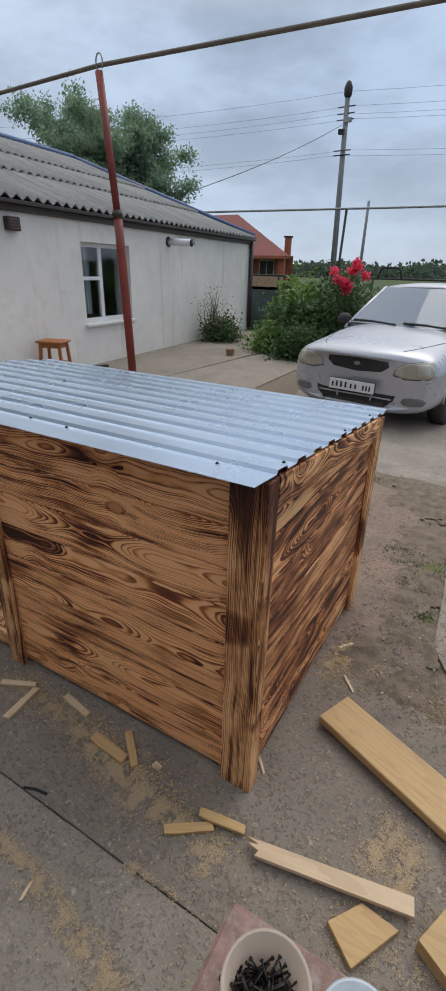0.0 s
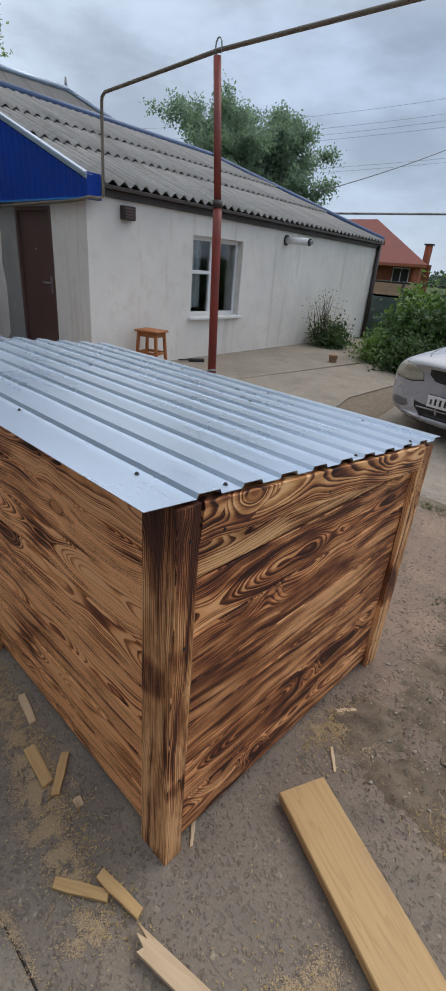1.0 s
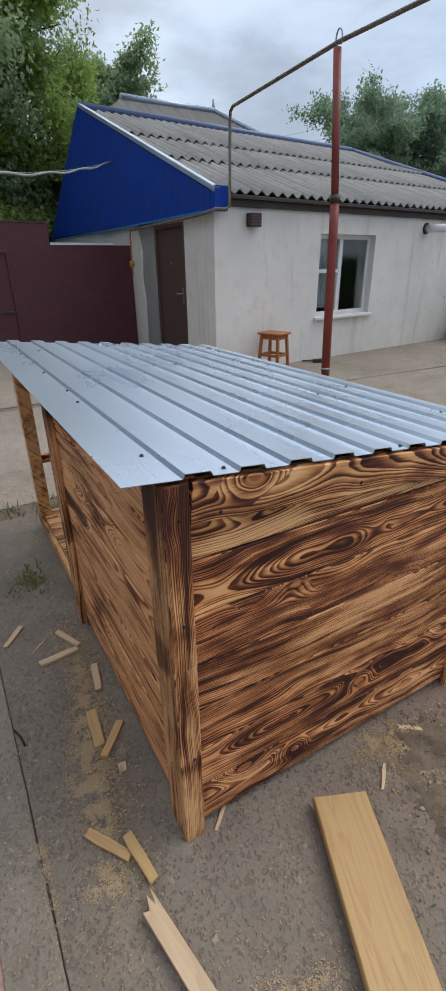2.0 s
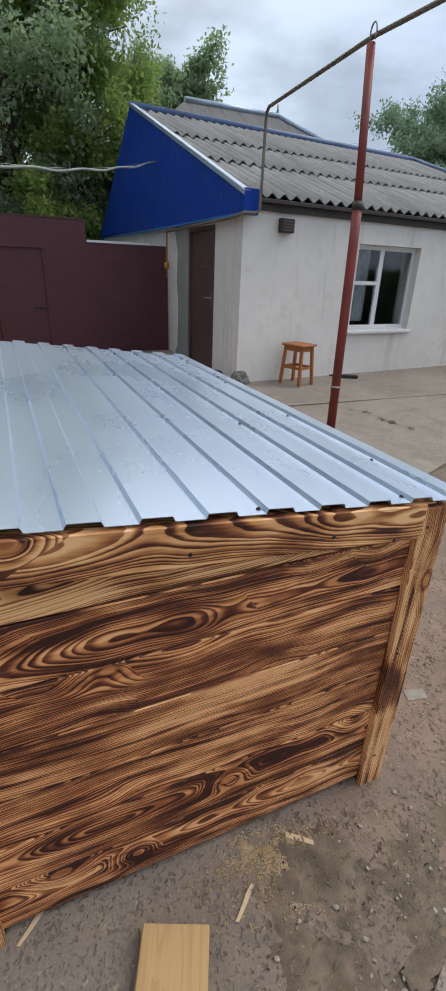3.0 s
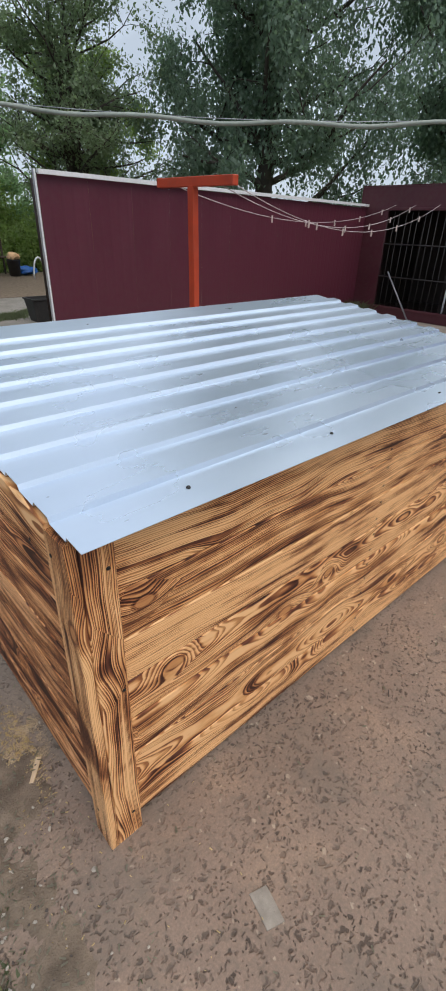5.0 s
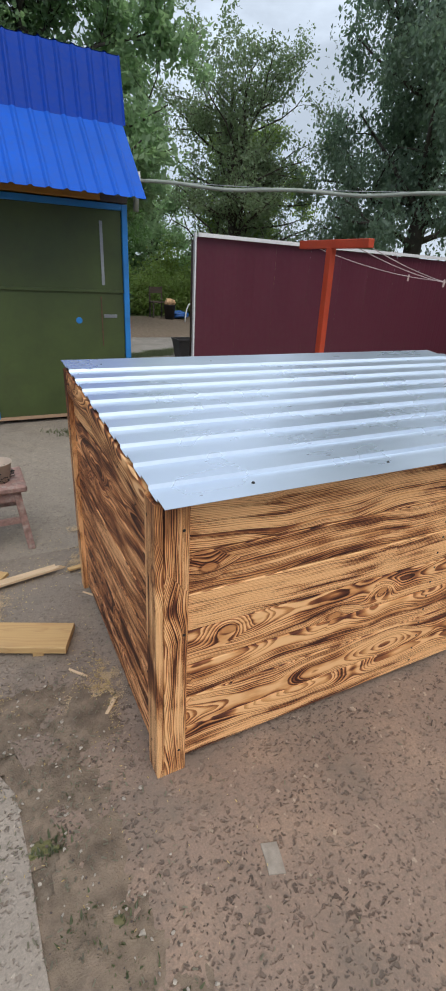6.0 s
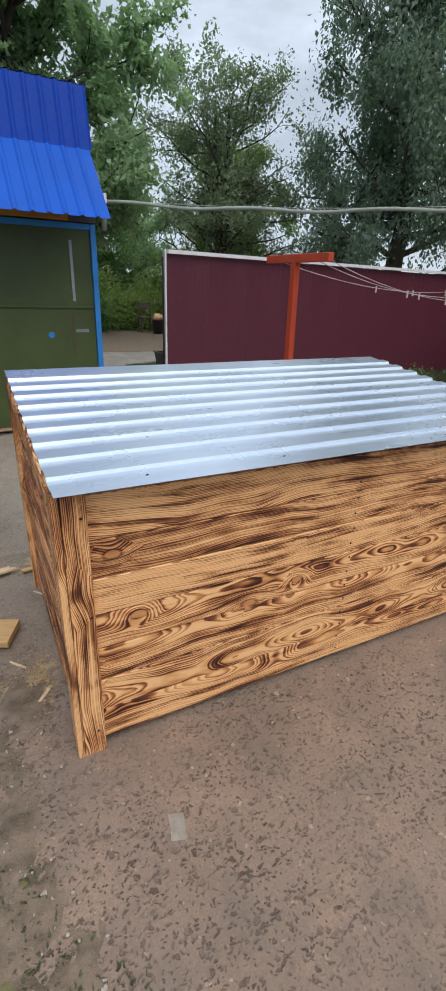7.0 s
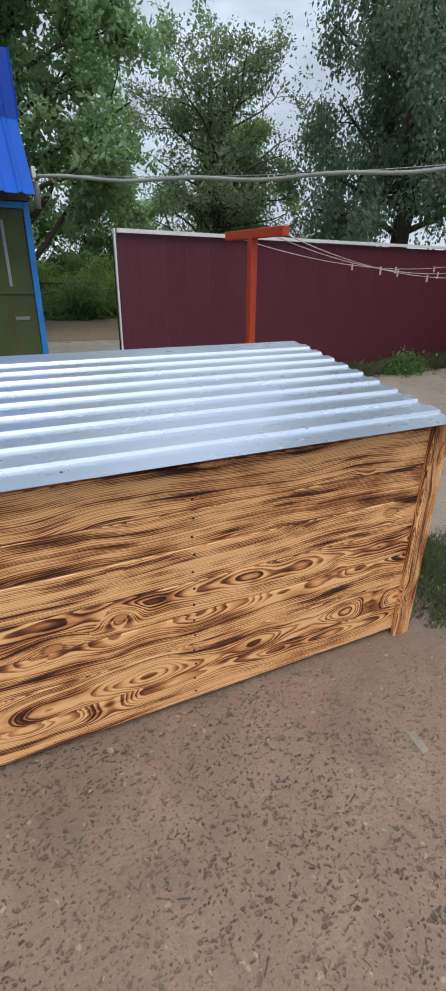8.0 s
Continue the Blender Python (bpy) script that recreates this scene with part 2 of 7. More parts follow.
def raw_wood(name, light, dark):
    k = Mat(name, 0.6)
    v = k.coord((1.4, 14, 14), jitter=31.0)
    g = k.noise(v, 1.0, 3.0, 0.5, 0.4)
    f = k.noise(k.coord((6, 160, 160), jitter=31.0), 1.0, 3.0)
    rings = k.math("FRACT", k.math("MULTIPLY", g, 9.0))
    c = k.mix(k.math("MULTIPLY", k.rng(rings, 0.4, 1.0, 0.0, 1.0, True), 0.38), light, dark)
    c = k.mix(k.math("MULTIPLY", k.rng(f, 0.4, 0.75), 0.25), c, dark)
    kd = k.voro(k.coord((1.7, 6.0, 6.0), jitter=17.0), 1.0)
    c = k.mix(k.math("MULTIPLY", k.rng(kd, 0.03, 0.10, 1.0, 0.0, True), 0.75), c, tuple(x * 0.55 for x in dark))
    st = k.noise(k.coord((3, 5, 5), jitter=9.0), 1.0, 4.0)
    c = k.mix(k.math("MULTIPLY", k.rng(st, 0.5, 0.72), 0.3), c, (0.30, 0.22, 0.14))
    k.color(c)
    k.bump(f, 0.2, 0.001)
    return k.m


def concrete(name, base, pebble, sandy, pits=1.0, red=None):
    """Worn yard concrete with bare aggregate, blotches, pits and hair cracks."""
    k = Mat(name, 0.88, 0.0, 0.3)
    v = k.coord()
    big = k.noise(v, 0.9, 6.0, 0.6)
    mid = k.noise(v, 5.0, 5.0, 0.6)
    fine = k.noise(v, 70.0, 4.0, 0.65)
    grit = k.noise(v, 220.0, 2.0, 0.6)
    c = k.mix(k.rng(big, 0.35, 0.68), tuple(x * 0.82 for x in base), tuple(x * 1.16 for x in base))
    c = k.mix(k.math("MULTIPLY", k.rng(mid, 0.48, 0.70, 0, 1, True), 0.55), c, sandy)
    c = k.mix(k.math("MULTIPLY", k.rng(fine, 0.40, 0.70), 0.35), c, tuple(x * 0.62 for x in base))
    c = k.mix(k.math("MULTIPLY", k.rng(grit, 0.5, 0.75), 0.25), c, tuple(min(1, x * 1.5) for x in base))
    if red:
        # a redder tint over the slab on its far side, broken up by noise
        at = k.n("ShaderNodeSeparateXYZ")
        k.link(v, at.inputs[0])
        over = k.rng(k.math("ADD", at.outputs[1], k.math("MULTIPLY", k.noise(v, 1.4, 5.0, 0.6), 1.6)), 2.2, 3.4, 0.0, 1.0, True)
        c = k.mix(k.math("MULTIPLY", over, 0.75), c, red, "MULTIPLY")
    wob = k.n("ShaderNodeVectorMath", operation="ADD")
    nz = k.n("ShaderNodeTexNoise")
    nz.inputs["Scale"].default_value = 45.0
    k.link(v, nz.inputs[0])
    sc = k.n("ShaderNodeVectorMath", operation="SCALE")
    sc.inputs["Scale"].default_value = 0.034
    k.link(nz.outputs[1], sc.inputs[0])
    k.link(v, wob.inputs[0])
    k.link(sc.outputs[0], wob.inputs[1])
    # worn-out pits and dark aggregate in two sizes, gathered in patches
    where = k.rng(k.noise(v, 2.3, 4.0, 0.6), 0.34, 0.60, 0.42, 1.0, True)
    st = k.n("ShaderNodeVectorMath", operation="MULTIPLY")
    st.inputs[1].default_value = (1.0, 1.7, 1.0)
    k.link(wob.outputs[0], st.inputs[0])
    size = k.noise(v, 19.0, 2.0)
    pit1 = k.math("SUBTRACT", k.voro(st.outputs[0], 33.0), k.math("MULTIPLY", size, 0.55))
    pit2 = k.math("SUBTRACT", k.voro(wob.outputs[0], 74.0), k.math("MULTIPLY", size, 0.55))
    peb = k.math("MAXIMUM", k.rng(pit1, -0.14, 0.06, 1.0, 0.0, True), k.math("MULTIPLY", k.rng(pit2, -0.14, 0.08, 1.0, 0.0, True), 1.0))
    peb = k.math("MULTIPLY", peb, where)
    tone = k.n("ShaderNodeSeparateColor")
    k.link(k.voro(st.outputs[0], 33.0, out="Color"), tone.inputs[0])
    tone2 = k.n("ShaderNodeSeparateColor")
    k.link(k.voro(wob.outputs[0], 74.0, out="Color"), tone2.inputs[0])
    shade = k.math("MULTIPLY", k.rng(k.math("ADD", tone.outputs[0], tone2.outputs[1]), 0.3, 1.4, 0.25, 1.0), 1.0 * pits)
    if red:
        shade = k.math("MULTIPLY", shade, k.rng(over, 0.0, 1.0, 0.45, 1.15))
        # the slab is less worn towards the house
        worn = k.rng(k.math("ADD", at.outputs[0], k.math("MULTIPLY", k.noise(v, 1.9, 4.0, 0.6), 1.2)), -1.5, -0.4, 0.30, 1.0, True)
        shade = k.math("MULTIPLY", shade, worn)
    stone = k.mix(tone.outputs[2], pebble, tuple(x * y for x, y in zip(pebble, (1.7, 1.55, 1.4))))
    c = k.mix(k.math("MULTIPLY", peb, shade), c, stone)
    mottle = k.noise(v, 26.0, 3.0, 0.7)
    c = k.mix(k.math("MULTIPLY", k.rng(mottle, 0.52, 0.72, 0, 1, True), 0.40), c, tuple(x * 0.55 for x in base))
    p2 = k.math("SUBTRACT", k.voro(wob.outputs[0], 23.0), k.math("MULTIPLY", k.noise(v, 33.0, 2.0), 0.4))
    c = k.mix(k.math("MULTIPLY", k.rng(p2, -0.14, -0.06, 1.0, 0.0, True), 0.55), c, tuple(min(1, x * 1.45) for x in sandy))
    stain = k.noise(v, 3.1, 5.0, 0.65)
    c = k.mix(k.math("MULTIPLY", k.rng(stain, 0.50, 0.68, 0, 1, True), 0.45), c, tuple(x * 0.55 for x in base))
    crack = k.voro(wob.outputs[0], 1.1, "DISTANCE_TO_EDGE")
    cr = k.math("MULTIPLY", k.rng(crack, 0.002, 0.008, 1.0, 0.0), k.rng(k.noise(v, 1.7, 2.0), 0.45, 0.6))
    c = k.mix(k.math("MULTIPLY", cr, 0.28), c, tuple(x * 0.3 for x in base))
    speck = k.noise(v, 150.0, 3.0, 0.7)
    c = k.mix(k.rng(speck, 0.35, 0.65, 0.0, 0.45), c, tuple(x * 0.5 for x in base))
    c = k.mix(1.0, c, (1.12, 1.12, 1.12), "MULTIPLY")
    k.color(c)
    hgt = k.math("ADD", k.math("MULTIPLY", fine, 0.7), k.math("MULTIPLY", peb, -1.6))
    hgt = k.math("ADD", hgt, k.math("MULTIPLY", mid, 0.8))
    k.bump(hgt, 0.55, 0.006)
    return k.m


def soil(name):
    """Trodden earth near the yard, grass and fields further away."""
    k = Mat(name, 0.95, 0.0, 0.2)
    v = k.coord()
    big = k.noise(v, 0.5, 6.0, 0.62)
    fine = k.noise(v, 30.0, 5.0, 0.7)
    earth = k.mix(k.rng(fine, 0.3, 0.7), (0.125, 0.096, 0.072), (0.26, 0.208, 0.157))
    peb = k.rng(k.voro(v, 26.0), 0.10, 0.20, 1.0, 0.0, True)
    earth = k.mix(k.math("MULTIPLY", peb, 0.35), earth, (0.34, 0.30, 0.25))
    grass = k.mix(k.rng(fine, 0.3, 0.7), (0.045, 0.065, 0.022), (0.095, 0.12, 0.045))
    sep = k.n("ShaderNodeSeparateXYZ")
    k.link(v, sep.inputs[0])
    rad = k.math("SQRT", k.math("ADD", k.math("POWER", k.math("ADD", sep.outputs[0], 3.0), 2.0), k.math("POWER", k.math("SUBTRACT", sep.outputs[1], 2.5), 2.0)))
    far = k.rng(k.math("ADD", rad, k.math("MULTIPLY", big, 6.0)), 11.5, 14.0, 0.0, 1.0, True)
    patch = k.math("MULTIPLY", k.rng(big, 0.58, 0.70, 0, 1, True), 0.10)
    c = k.mix(k.math("MAXIMUM", far, patch), earth, grass)
    k.color(c)
    k.bump(fine, 0.7, 0.012)
    return k.m


def galvanised(name):
    k = Mat(name, 0.3, 0.66, 0.5)
    v = k.coord((1.0, 1.0, 1.0))
    streak = k.noise(k.coord((0.8, 9.0, 9.0)), 1.0, 4.0, 0.6)
    cloud = k.noise(v, 2.2, 4.0)
    c = k.mix(k.rng(cloud, 0.35, 0.65), (0.545, 0.635, 0.755), (0.605, 0.69, 0.80))
    c = k.mix(k.math("MULTIPLY", k.rng(streak, 0.45, 0.75), 0.22), c, (0.50, 0.58, 0.68))
    k.color(c)
    k.roughness(k.math("ADD", k.rng(cloud, 0.3, 0.7, 0.235, 0.28), k.math("MULTIPLY", streak, 0.04)))
    k.bump(k.noise(v, 2.0, 1.0), 0.03, 0.004)
    return k.m


def leafy(name, lo, hi, rough=0.55, thin=0.48):
    k = Mat(name, rough, 0.0, 0.35)
    geo = k.n("ShaderNodeNewGeometry")
    big = k.noise(k.coord(), 0.7, 3.0)
    f = k.math("ADD", k.math("MULTIPLY", geo.outputs["Random Per Island"], 0.6), k.math("MULTIPLY", big, 0.5))
    k.color(k.mix(k.rng(f, 0.15, 0.9), lo, hi))
    k.b.inputs["Subsurface Weight"].default_value = 0.0
    tr = k.n("ShaderNodeBsdfTranslucent")
    tr.inputs[0].default_value = (hi[0] * 1.15, hi[1] * 1.3, hi[2] * 0.95, 1)
    mx = k.n("ShaderNodeMixShader")
    mx.inputs[0].default_value = thin
    k.link(k.b.outputs[0], mx.inputs[1])
    k.link(tr.outputs[0], mx.inputs[2])
    k.link(mx.outputs[0], k.nt.nodes["Material Output"].inputs[0])
    return k.m


def glass(name, tint=(0.85, 0.9, 0.92), rough=0.02):
    k = Mat(name, rough, 0.0, 0.5)
    k.color(tint)
    k.b.inputs["Transmission Weight"].default_value = 1.0
    k.b.inputs["IOR"].default_value = 1.45
    return k.m


def plaster(name, col):
    k = Mat(name, 0.9, 0.0, 0.25)
    v = k.coord()
    big = k.noise(v, 0.8, 5.0, 0.6)
    mid = k.noise(v, 6.0, 4.0, 0.6)
    fine = k.noise(v, 90.0, 3.0)
    runs = k.noise(k.coord((5.0, 5.0, 0.5)), 1.0, 4.0, 0.6)
    c = k.mix(k.rng(big, 0.35, 0.7), tuple(x * 0.9 for x in col), tuple(min(1, x * 1.06) for x in col))
    c = k.mix(k.math("MULTIPLY", k.rng(runs, 0.56, 0.74, 0, 1, True), 0.36), c, (0.40, 0.34, 0.26))
    c = k.mix(k.math("MULTIPLY", k.rng(mid, 0.52, 0.72), 0.24), c, (0.52, 0.45, 0.35))
    k.color(c)
    k.bump(k.math("ADD", fine, k.math("MULTIPLY", mid, 2.0)), 0.25, 0.006)
    return k.m


def slate(name, col):
    k = Mat(name, 0.85, 0.0, 0.3)
    v = k.coord()
    runs = k.noise(k.coord((0.7, 6.0, 0.7)), 1.0, 5.0, 0.65)
    spots = k.noise(v, 12.0, 4.0, 0.65)
    lich = k.noise(v, 3.0, 6.0, 0.7)
    c = k.mix(k.rng(runs, 0.3, 0.7), tuple(x * 0.68 for x in col), tuple(x * 1.2 for x in col))
    c = k.mix(k.math("MULTIPLY", k.rng(spots, 0.52, 0.7), 0.45), c, tuple(x * 0.5 for x in col))
    c = k.mix(k.math("MULTIPLY", k.rng(lich, 0.56, 0.70), 0.35), c, (0.33, 0.30, 0.24))
    k.color(c)
    k.bump(spots, 0.3, 0.006)
    return k.m


# one pine in three tones: scorch, plus each wall's light put into the colour
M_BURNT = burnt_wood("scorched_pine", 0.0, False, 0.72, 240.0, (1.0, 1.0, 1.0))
M_BURNT_D = burnt_wood("scorched_pine_shaded", 0.058, False, 0.62, 275.0, (1.07, 0.99, 0.98))
M_BURNT_F = burnt_wood("scorched_pine_lightened", -0.025, False, 0.66, 280.0, (1.13, 1.01, 0.98))
M_BURNT_POST = burnt_wood("scorched_pine_straight_grain", -0.01, True, 0.70, 300.0)
M_RAW = raw_wood("fresh_sawn_pine", (0.57, 0.368, 0.160), (0.40, 0.215, 0.085))
M_PALE = raw_wood("pale_split_pine", (0.68, 0.50, 0.32), (0.50, 0.33, 0.18))
M_STOOL = raw_wood("varnished_orange_pine", (0.40, 0.135, 0.036), (0.25, 0.075, 0.020))
M_ZINC = galvanised("galvanised_steel")
M_SCREW = weathered("dark_screw_steel", (0.028, 0.027, 0.028), 0.45, 0.5)
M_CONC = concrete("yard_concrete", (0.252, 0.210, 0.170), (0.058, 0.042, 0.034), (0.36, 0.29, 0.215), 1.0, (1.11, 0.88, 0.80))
M_CONC_G = concrete("grey_yard_concrete", (0.295, 0.252, 0.205), (0.082, 0.066, 0.053), (0.41, 0.345, 0.265), 0.65)
M_CONC2 = concrete("pale_yard_concrete", (0.335, 0.284, 0.234), (0.105, 0.083, 0.066), (0.41, 0.35, 0.285), 0.95)
M_SOIL = soil("earth_and_grass")
M_EARTH = weathered("dark_gritty_earth", (0.185, 0.140, 0.103), 0.95, 0.0, 0.42, 16.0, 0.9, dirt=(0.30, 0.235, 0.165), dirt_amount=0.5, spec=0.2)
M_PLASTER = plaster("whitewashed_plaster", (0.80, 0.758, 0.705))
M_PLASTER_G = plaster("bare_grey_render", (0.30, 0.30, 0.29))
M_PLASTER_D = plaster("damp_cement", (0.17, 0.165, 0.155))
M_SLATE = slate("asbestos_slate", (0.30, 0.29, 0.275))
M_SLATE_D = slate("dark_old_slate", (0.17, 0.165, 0.16))
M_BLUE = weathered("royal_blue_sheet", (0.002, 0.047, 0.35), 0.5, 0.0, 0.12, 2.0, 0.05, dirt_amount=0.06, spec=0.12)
# same blue sheet, paler: sky light on the lower pitch put into the colour
M_BLUE_L = weathered("sky_lit_blue_sheet", (0.008, 0.095, 0.50), 0.5, 0.0, 0.12, 2.0, 0.05, dirt_amount=0.06, spec=0.12)
M_NAVY = weathered("navy_ridge_metal", (0.08, 0.13, 0.27), 0.45, 0.0, 0.12, dirt_amount=0.2)
M_BLUETRIM = weathered("bright_blue_paint", (0.015, 0.22, 0.62), 0.5, 0.0, 0.15, 4.0, 0.1, dirt_amount=0.15)
M_PALETRIM = weathered("pale_blue_flashing", (0.40, 0.48, 0.60), 0.35, 0.5, 0.1)
M_BROWN_D = weathered("dark_brown_paint", (0.035, 0.022, 0.018), 0.5, 0.0, 0.2)
M_DOOR = weathered("brown_metal_door", (0.108, 0.060, 0.052), 0.45, 0.0, 0.12)
M_MAROON = weathered("maroon_sheet_metal", (0.098, 0.018, 0.034), 0.42, 0.0, 0.12, 1.2, 0.06, dirt=(0.10, 0.07, 0.06), dirt_amount=0.12)
M_MAROON_D = weathered("dark_maroon_paint", (0.085, 0.017, 0.026), 0.5, 0.0, 0.15, 1.2, 0.08, dirt_amount=0.12)
M_REDPOLE = weathered("red_oxide_paint", (0.235, 0.035, 0.024), 0.55, 0.0, 0.25, 6.0, 0.2, dirt_amount=0.3)
M_ORANGE = weathered("orange_red_paint", (0.50, 0.058, 0.018), 0.5, 0.0, 0.15, 5.0, 0.1, dirt_amount=0.15)
M_GREEN = weathered("worn_green_paint", (0.058, 0.085, 0.022), 0.55, 0.0, 0.3, 1.6, 0.12, dirt=(0.035, 0.03, 0.018), dirt_amount=0.55)
M_YELLOW = weathered("ochre_beam", (0.46, 0.20, 0.02), 0.6)
M_PIPE = weathered("ochre_gas_pipe", (0.165, 0.135, 0.10), 0.55, 0.0, 0.25, 8.0)
M_RUST = weathered("dark_rust", (0.12, 0.062, 0.036), 0.85, 0.0, 0.4, 20.0)
M_WHITE = weathered("white_plastic", (0.78, 0.78, 0.78), 0.35, 0.0, 0.04, dirt_amount=0.08)
M_GREYMETAL = weathered("grey_metal", (0.33, 0.34, 0.36), 0.45, 0.6)
M_CONCPOLE = weathered("concrete_pole", (0.22, 0.225, 0.235), 0.85, 0.0, 0.12)
M_IRON = weathered("dull_iron_bars", (0.075, 0.070, 0.070), 0.55, 0.4)
M_DARK = weathered("black_rubber", (0.018, 0.018, 0.02), 0.6)
M_CABLE = weathered("grey_green_conduit", (0.27, 0.30, 0.26), 0.6)
M_WIRE = weathered("dark_wire", (0.16, 0.16, 0.17), 0.6)
M_LINE = weathered("pink_grey_cord", (0.50, 0.42, 0.42), 0.8)
M_PEG = weathered("pale_peg", (0.62, 0.50, 0.45), 0.6)
M_GLASS = glass("window_glass")
M_BARK = weathered("tree_bark", (0.075, 0.060, 0.048), 0.9, 0.0, 0.35, 5.0, 0.5)
M_LEAF = leafy("mid_green_leaves", (0.075, 0.14, 0.052), (0.19, 0.305, 0.12))
M_LEAF_W = leafy("walnut_leaves", (0.115, 0.185, 0.10), (0.38, 0.50, 0.315))
M_LEAF_O = leafy("olive_green_leaves", (0.11, 0.148, 0.095), (0.26, 0.32, 0.205))
M_LEAF_D = leafy("dark_green_leaves", (0.15, 0.20, 0.135), (0.36, 0.43, 0.30))
M_LEAF_DD = leafy("blue_green_leaves", (0.098, 0.142, 0.112), (0.24, 0.312, 0.245))
M_LEAF_FAR = leafy("far_woods_leaves", (0.035, 0.052, 0.042), (0.075, 0.10, 0.08))
M_LEAF_L = leafy("light_green_leaves", (0.14, 0.195, 0.055), (0.30, 0.385, 0.13))
M_ROSE = leafy("pink_red_petals", (0.60, 0.03, 0.11), (0.86, 0.11, 0.22))
M_DRY = leafy("dry_plant", (0.14, 0.12, 0.10), (0.24, 0.22, 0.17))
M_DRYPALE = leafy("pale_dry_seed_heads", (0.20, 0.19, 0.15), (0.36, 0.34, 0.27))
M_GRASS = leafy("grass_blades", (0.06, 0.078, 0.042), (0.16, 0.175, 0.10))
M_CAR = weathered("silver_car_paint", (0.50, 0.50, 0.54), 0.32, 0.40, 0.03, 1.5, 0.0, dirt=(0.3, 0.28, 0.25), dirt_amount=0.05)
M_LENS = weathered("yellowed_headlight", (0.40, 0.375, 0.30), 0.2, 0.0, 0.12, 9.0, 0.0, dirt_amount=0.1)
M_FOG = weathered("dull_lamp_plastic", (0.155, 0.15, 0.15), 0.35, 0.0, 0.15, 12.0, 0.0)
M_LENS2 = weathered("clouded_lamp", (0.50, 0.48, 0.40), 0.15, 0.2, 0.1, 9.0, 0.0, dirt_amount=0.05)
M_BRICK = weathered("orange_brick", (0.33, 0.10, 0.05), 0.85, 0.0, 0.2, 4.0)
M_REDROOF = weathered("red_metal_tiles", (0.30, 0.085, 0.065), 0.6, 0.0, 0.12, 1.0)
M_SAWDUST = leafy("sawdust", (0.42, 0.29, 0.14), (0.62, 0.46, 0.26), 0.9)
M_SAWDUST2 = leafy("fine_sawdust", (0.42, 0.30, 0.185), (0.60, 0.455, 0.30), 0.95, 0.1)
M_MOSS = weathered("yellow_green_moss", (0.13, 0.13, 0.05), 0.95, 0.0, 0.4, 12.0, 0.8, dirt=(0.16, 0.12, 0.08), dirt_amount=0.8)
M_PINKSTOOL = weathered("worn_pink_red_paint", (0.27, 0.155, 0.13), 0.7, 0.0, 0.35, 34.0, 0.3, dirt=(0.46, 0.40, 0.35), dirt_amount=0.95)
M_ORANGECLOTH = weathered("orange_cloth", (0.75, 0.15, 0.02), 0.8)
M_CLOTH = weathered("pale_orange_cloth", (0.72, 0.44, 0.24), 0.85, 0.0, 0.3, 9.0)
M_OLDWOOD = weathered("old_dark_wood", (0.075, 0.052, 0.036), 0.8, 0.0, 0.3, 9.0)
M_NET = weathered("pale_net_curtain", (0.46, 0.48, 0.50), 0.9, 0.0, 0.2, 14.0)
M_BLUECLOTH = weathered("blue_plastic", (0.02, 0.13, 0.45), 0.5)
M_CARD = weathered("worn_cardboard", (0.42, 0.27, 0.17), 0.85, 0.0, 0.2, 6.0, dirt_amount=0.5)
M_PATCH = weathered("pale_cement", (0.315, 0.275, 0.228), 0.9, 0.0, 0.2, 30.0, 0.4)
M_STONE = weathered("pale_stone", (0.40, 0.35, 0.29), 0.85, 0.0, 0.3, 40.0)
M_GRIT = weathered("dark_stone", (0.085, 0.066, 0.055), 0.85, 0.0, 0.3, 40.0)
M_GRAVEL = concrete("grey_gravel", (0.29, 0.262, 0.232), (0.12, 0.108, 0.095), (0.40, 0.365, 0.32))


# ---- building helpers ----
def box_into(bm, x0, x1, y0, y1, z0, z1, bevel=0.0):
    r = bmesh.ops.create_cube(bm, size=1.0)
    vs = r["verts"]
    for v in vs:
        v.co = Vector((x0 + (v.co.x + 0.5) * (x1 - x0), y0 + (v.co.y + 0.5) * (y1 - y0), z0 + (v.co.z + 0.5) * (z1 - z0)))
    if bevel:
        es = list({e for v in vs for e in v.link_edges})
        bmesh.ops.bevel(bm, geom=es, offset=bevel, segments=1, affect="EDGES", profile=0.5)
    return bm


def box_bm(x0, x1, y0, y1, z0, z1, bevel=0.0):
    return box_into(bmesh.new(), x0, x1, y0, y1, z0, z1, bevel)


def tube_into(bm, pts, radius, sides=8, cap=True):
    """A tube along a line of points; radius is a number or one for each point."""
    pts = [Vector(p) for p in pts]
    rad = [radius] * len(pts) if isinstance(radius, (int, float)) else list(radius)
    rings = []
    side = None
    for i, p in enumerate(pts):
        d = (pts[min(i + 1, len(pts) - 1)] - pts[max(i - 1, 0)]).normalized()
        if side is None:
            side = d.orthogonal().normalized()
        side = (side - d * side.dot(d)).normalized()
        up = d.cross(side)
        rings.append([bm.verts.new(p + (side * math.cos(a) + up * math.sin(a)) * rad[i]) for a in (2 * math.pi * j / sides for j in range(sides))])
    for a, b in zip(rings, rings[1:]):
        for j in range(sides):
            f = bm.faces.new((a[j], a[(j + 1) % sides], b[(j + 1) % sides], b[j]))
            f.smooth = True
    if cap:
        bm.faces.new(rings[0][::-1])
        bm.faces.new(rings[-1])
    return bm


def tube_bm(pts, radius, sides=8, cap=True):
    return tube_into(bmesh.new(), pts, radius, sides, cap)


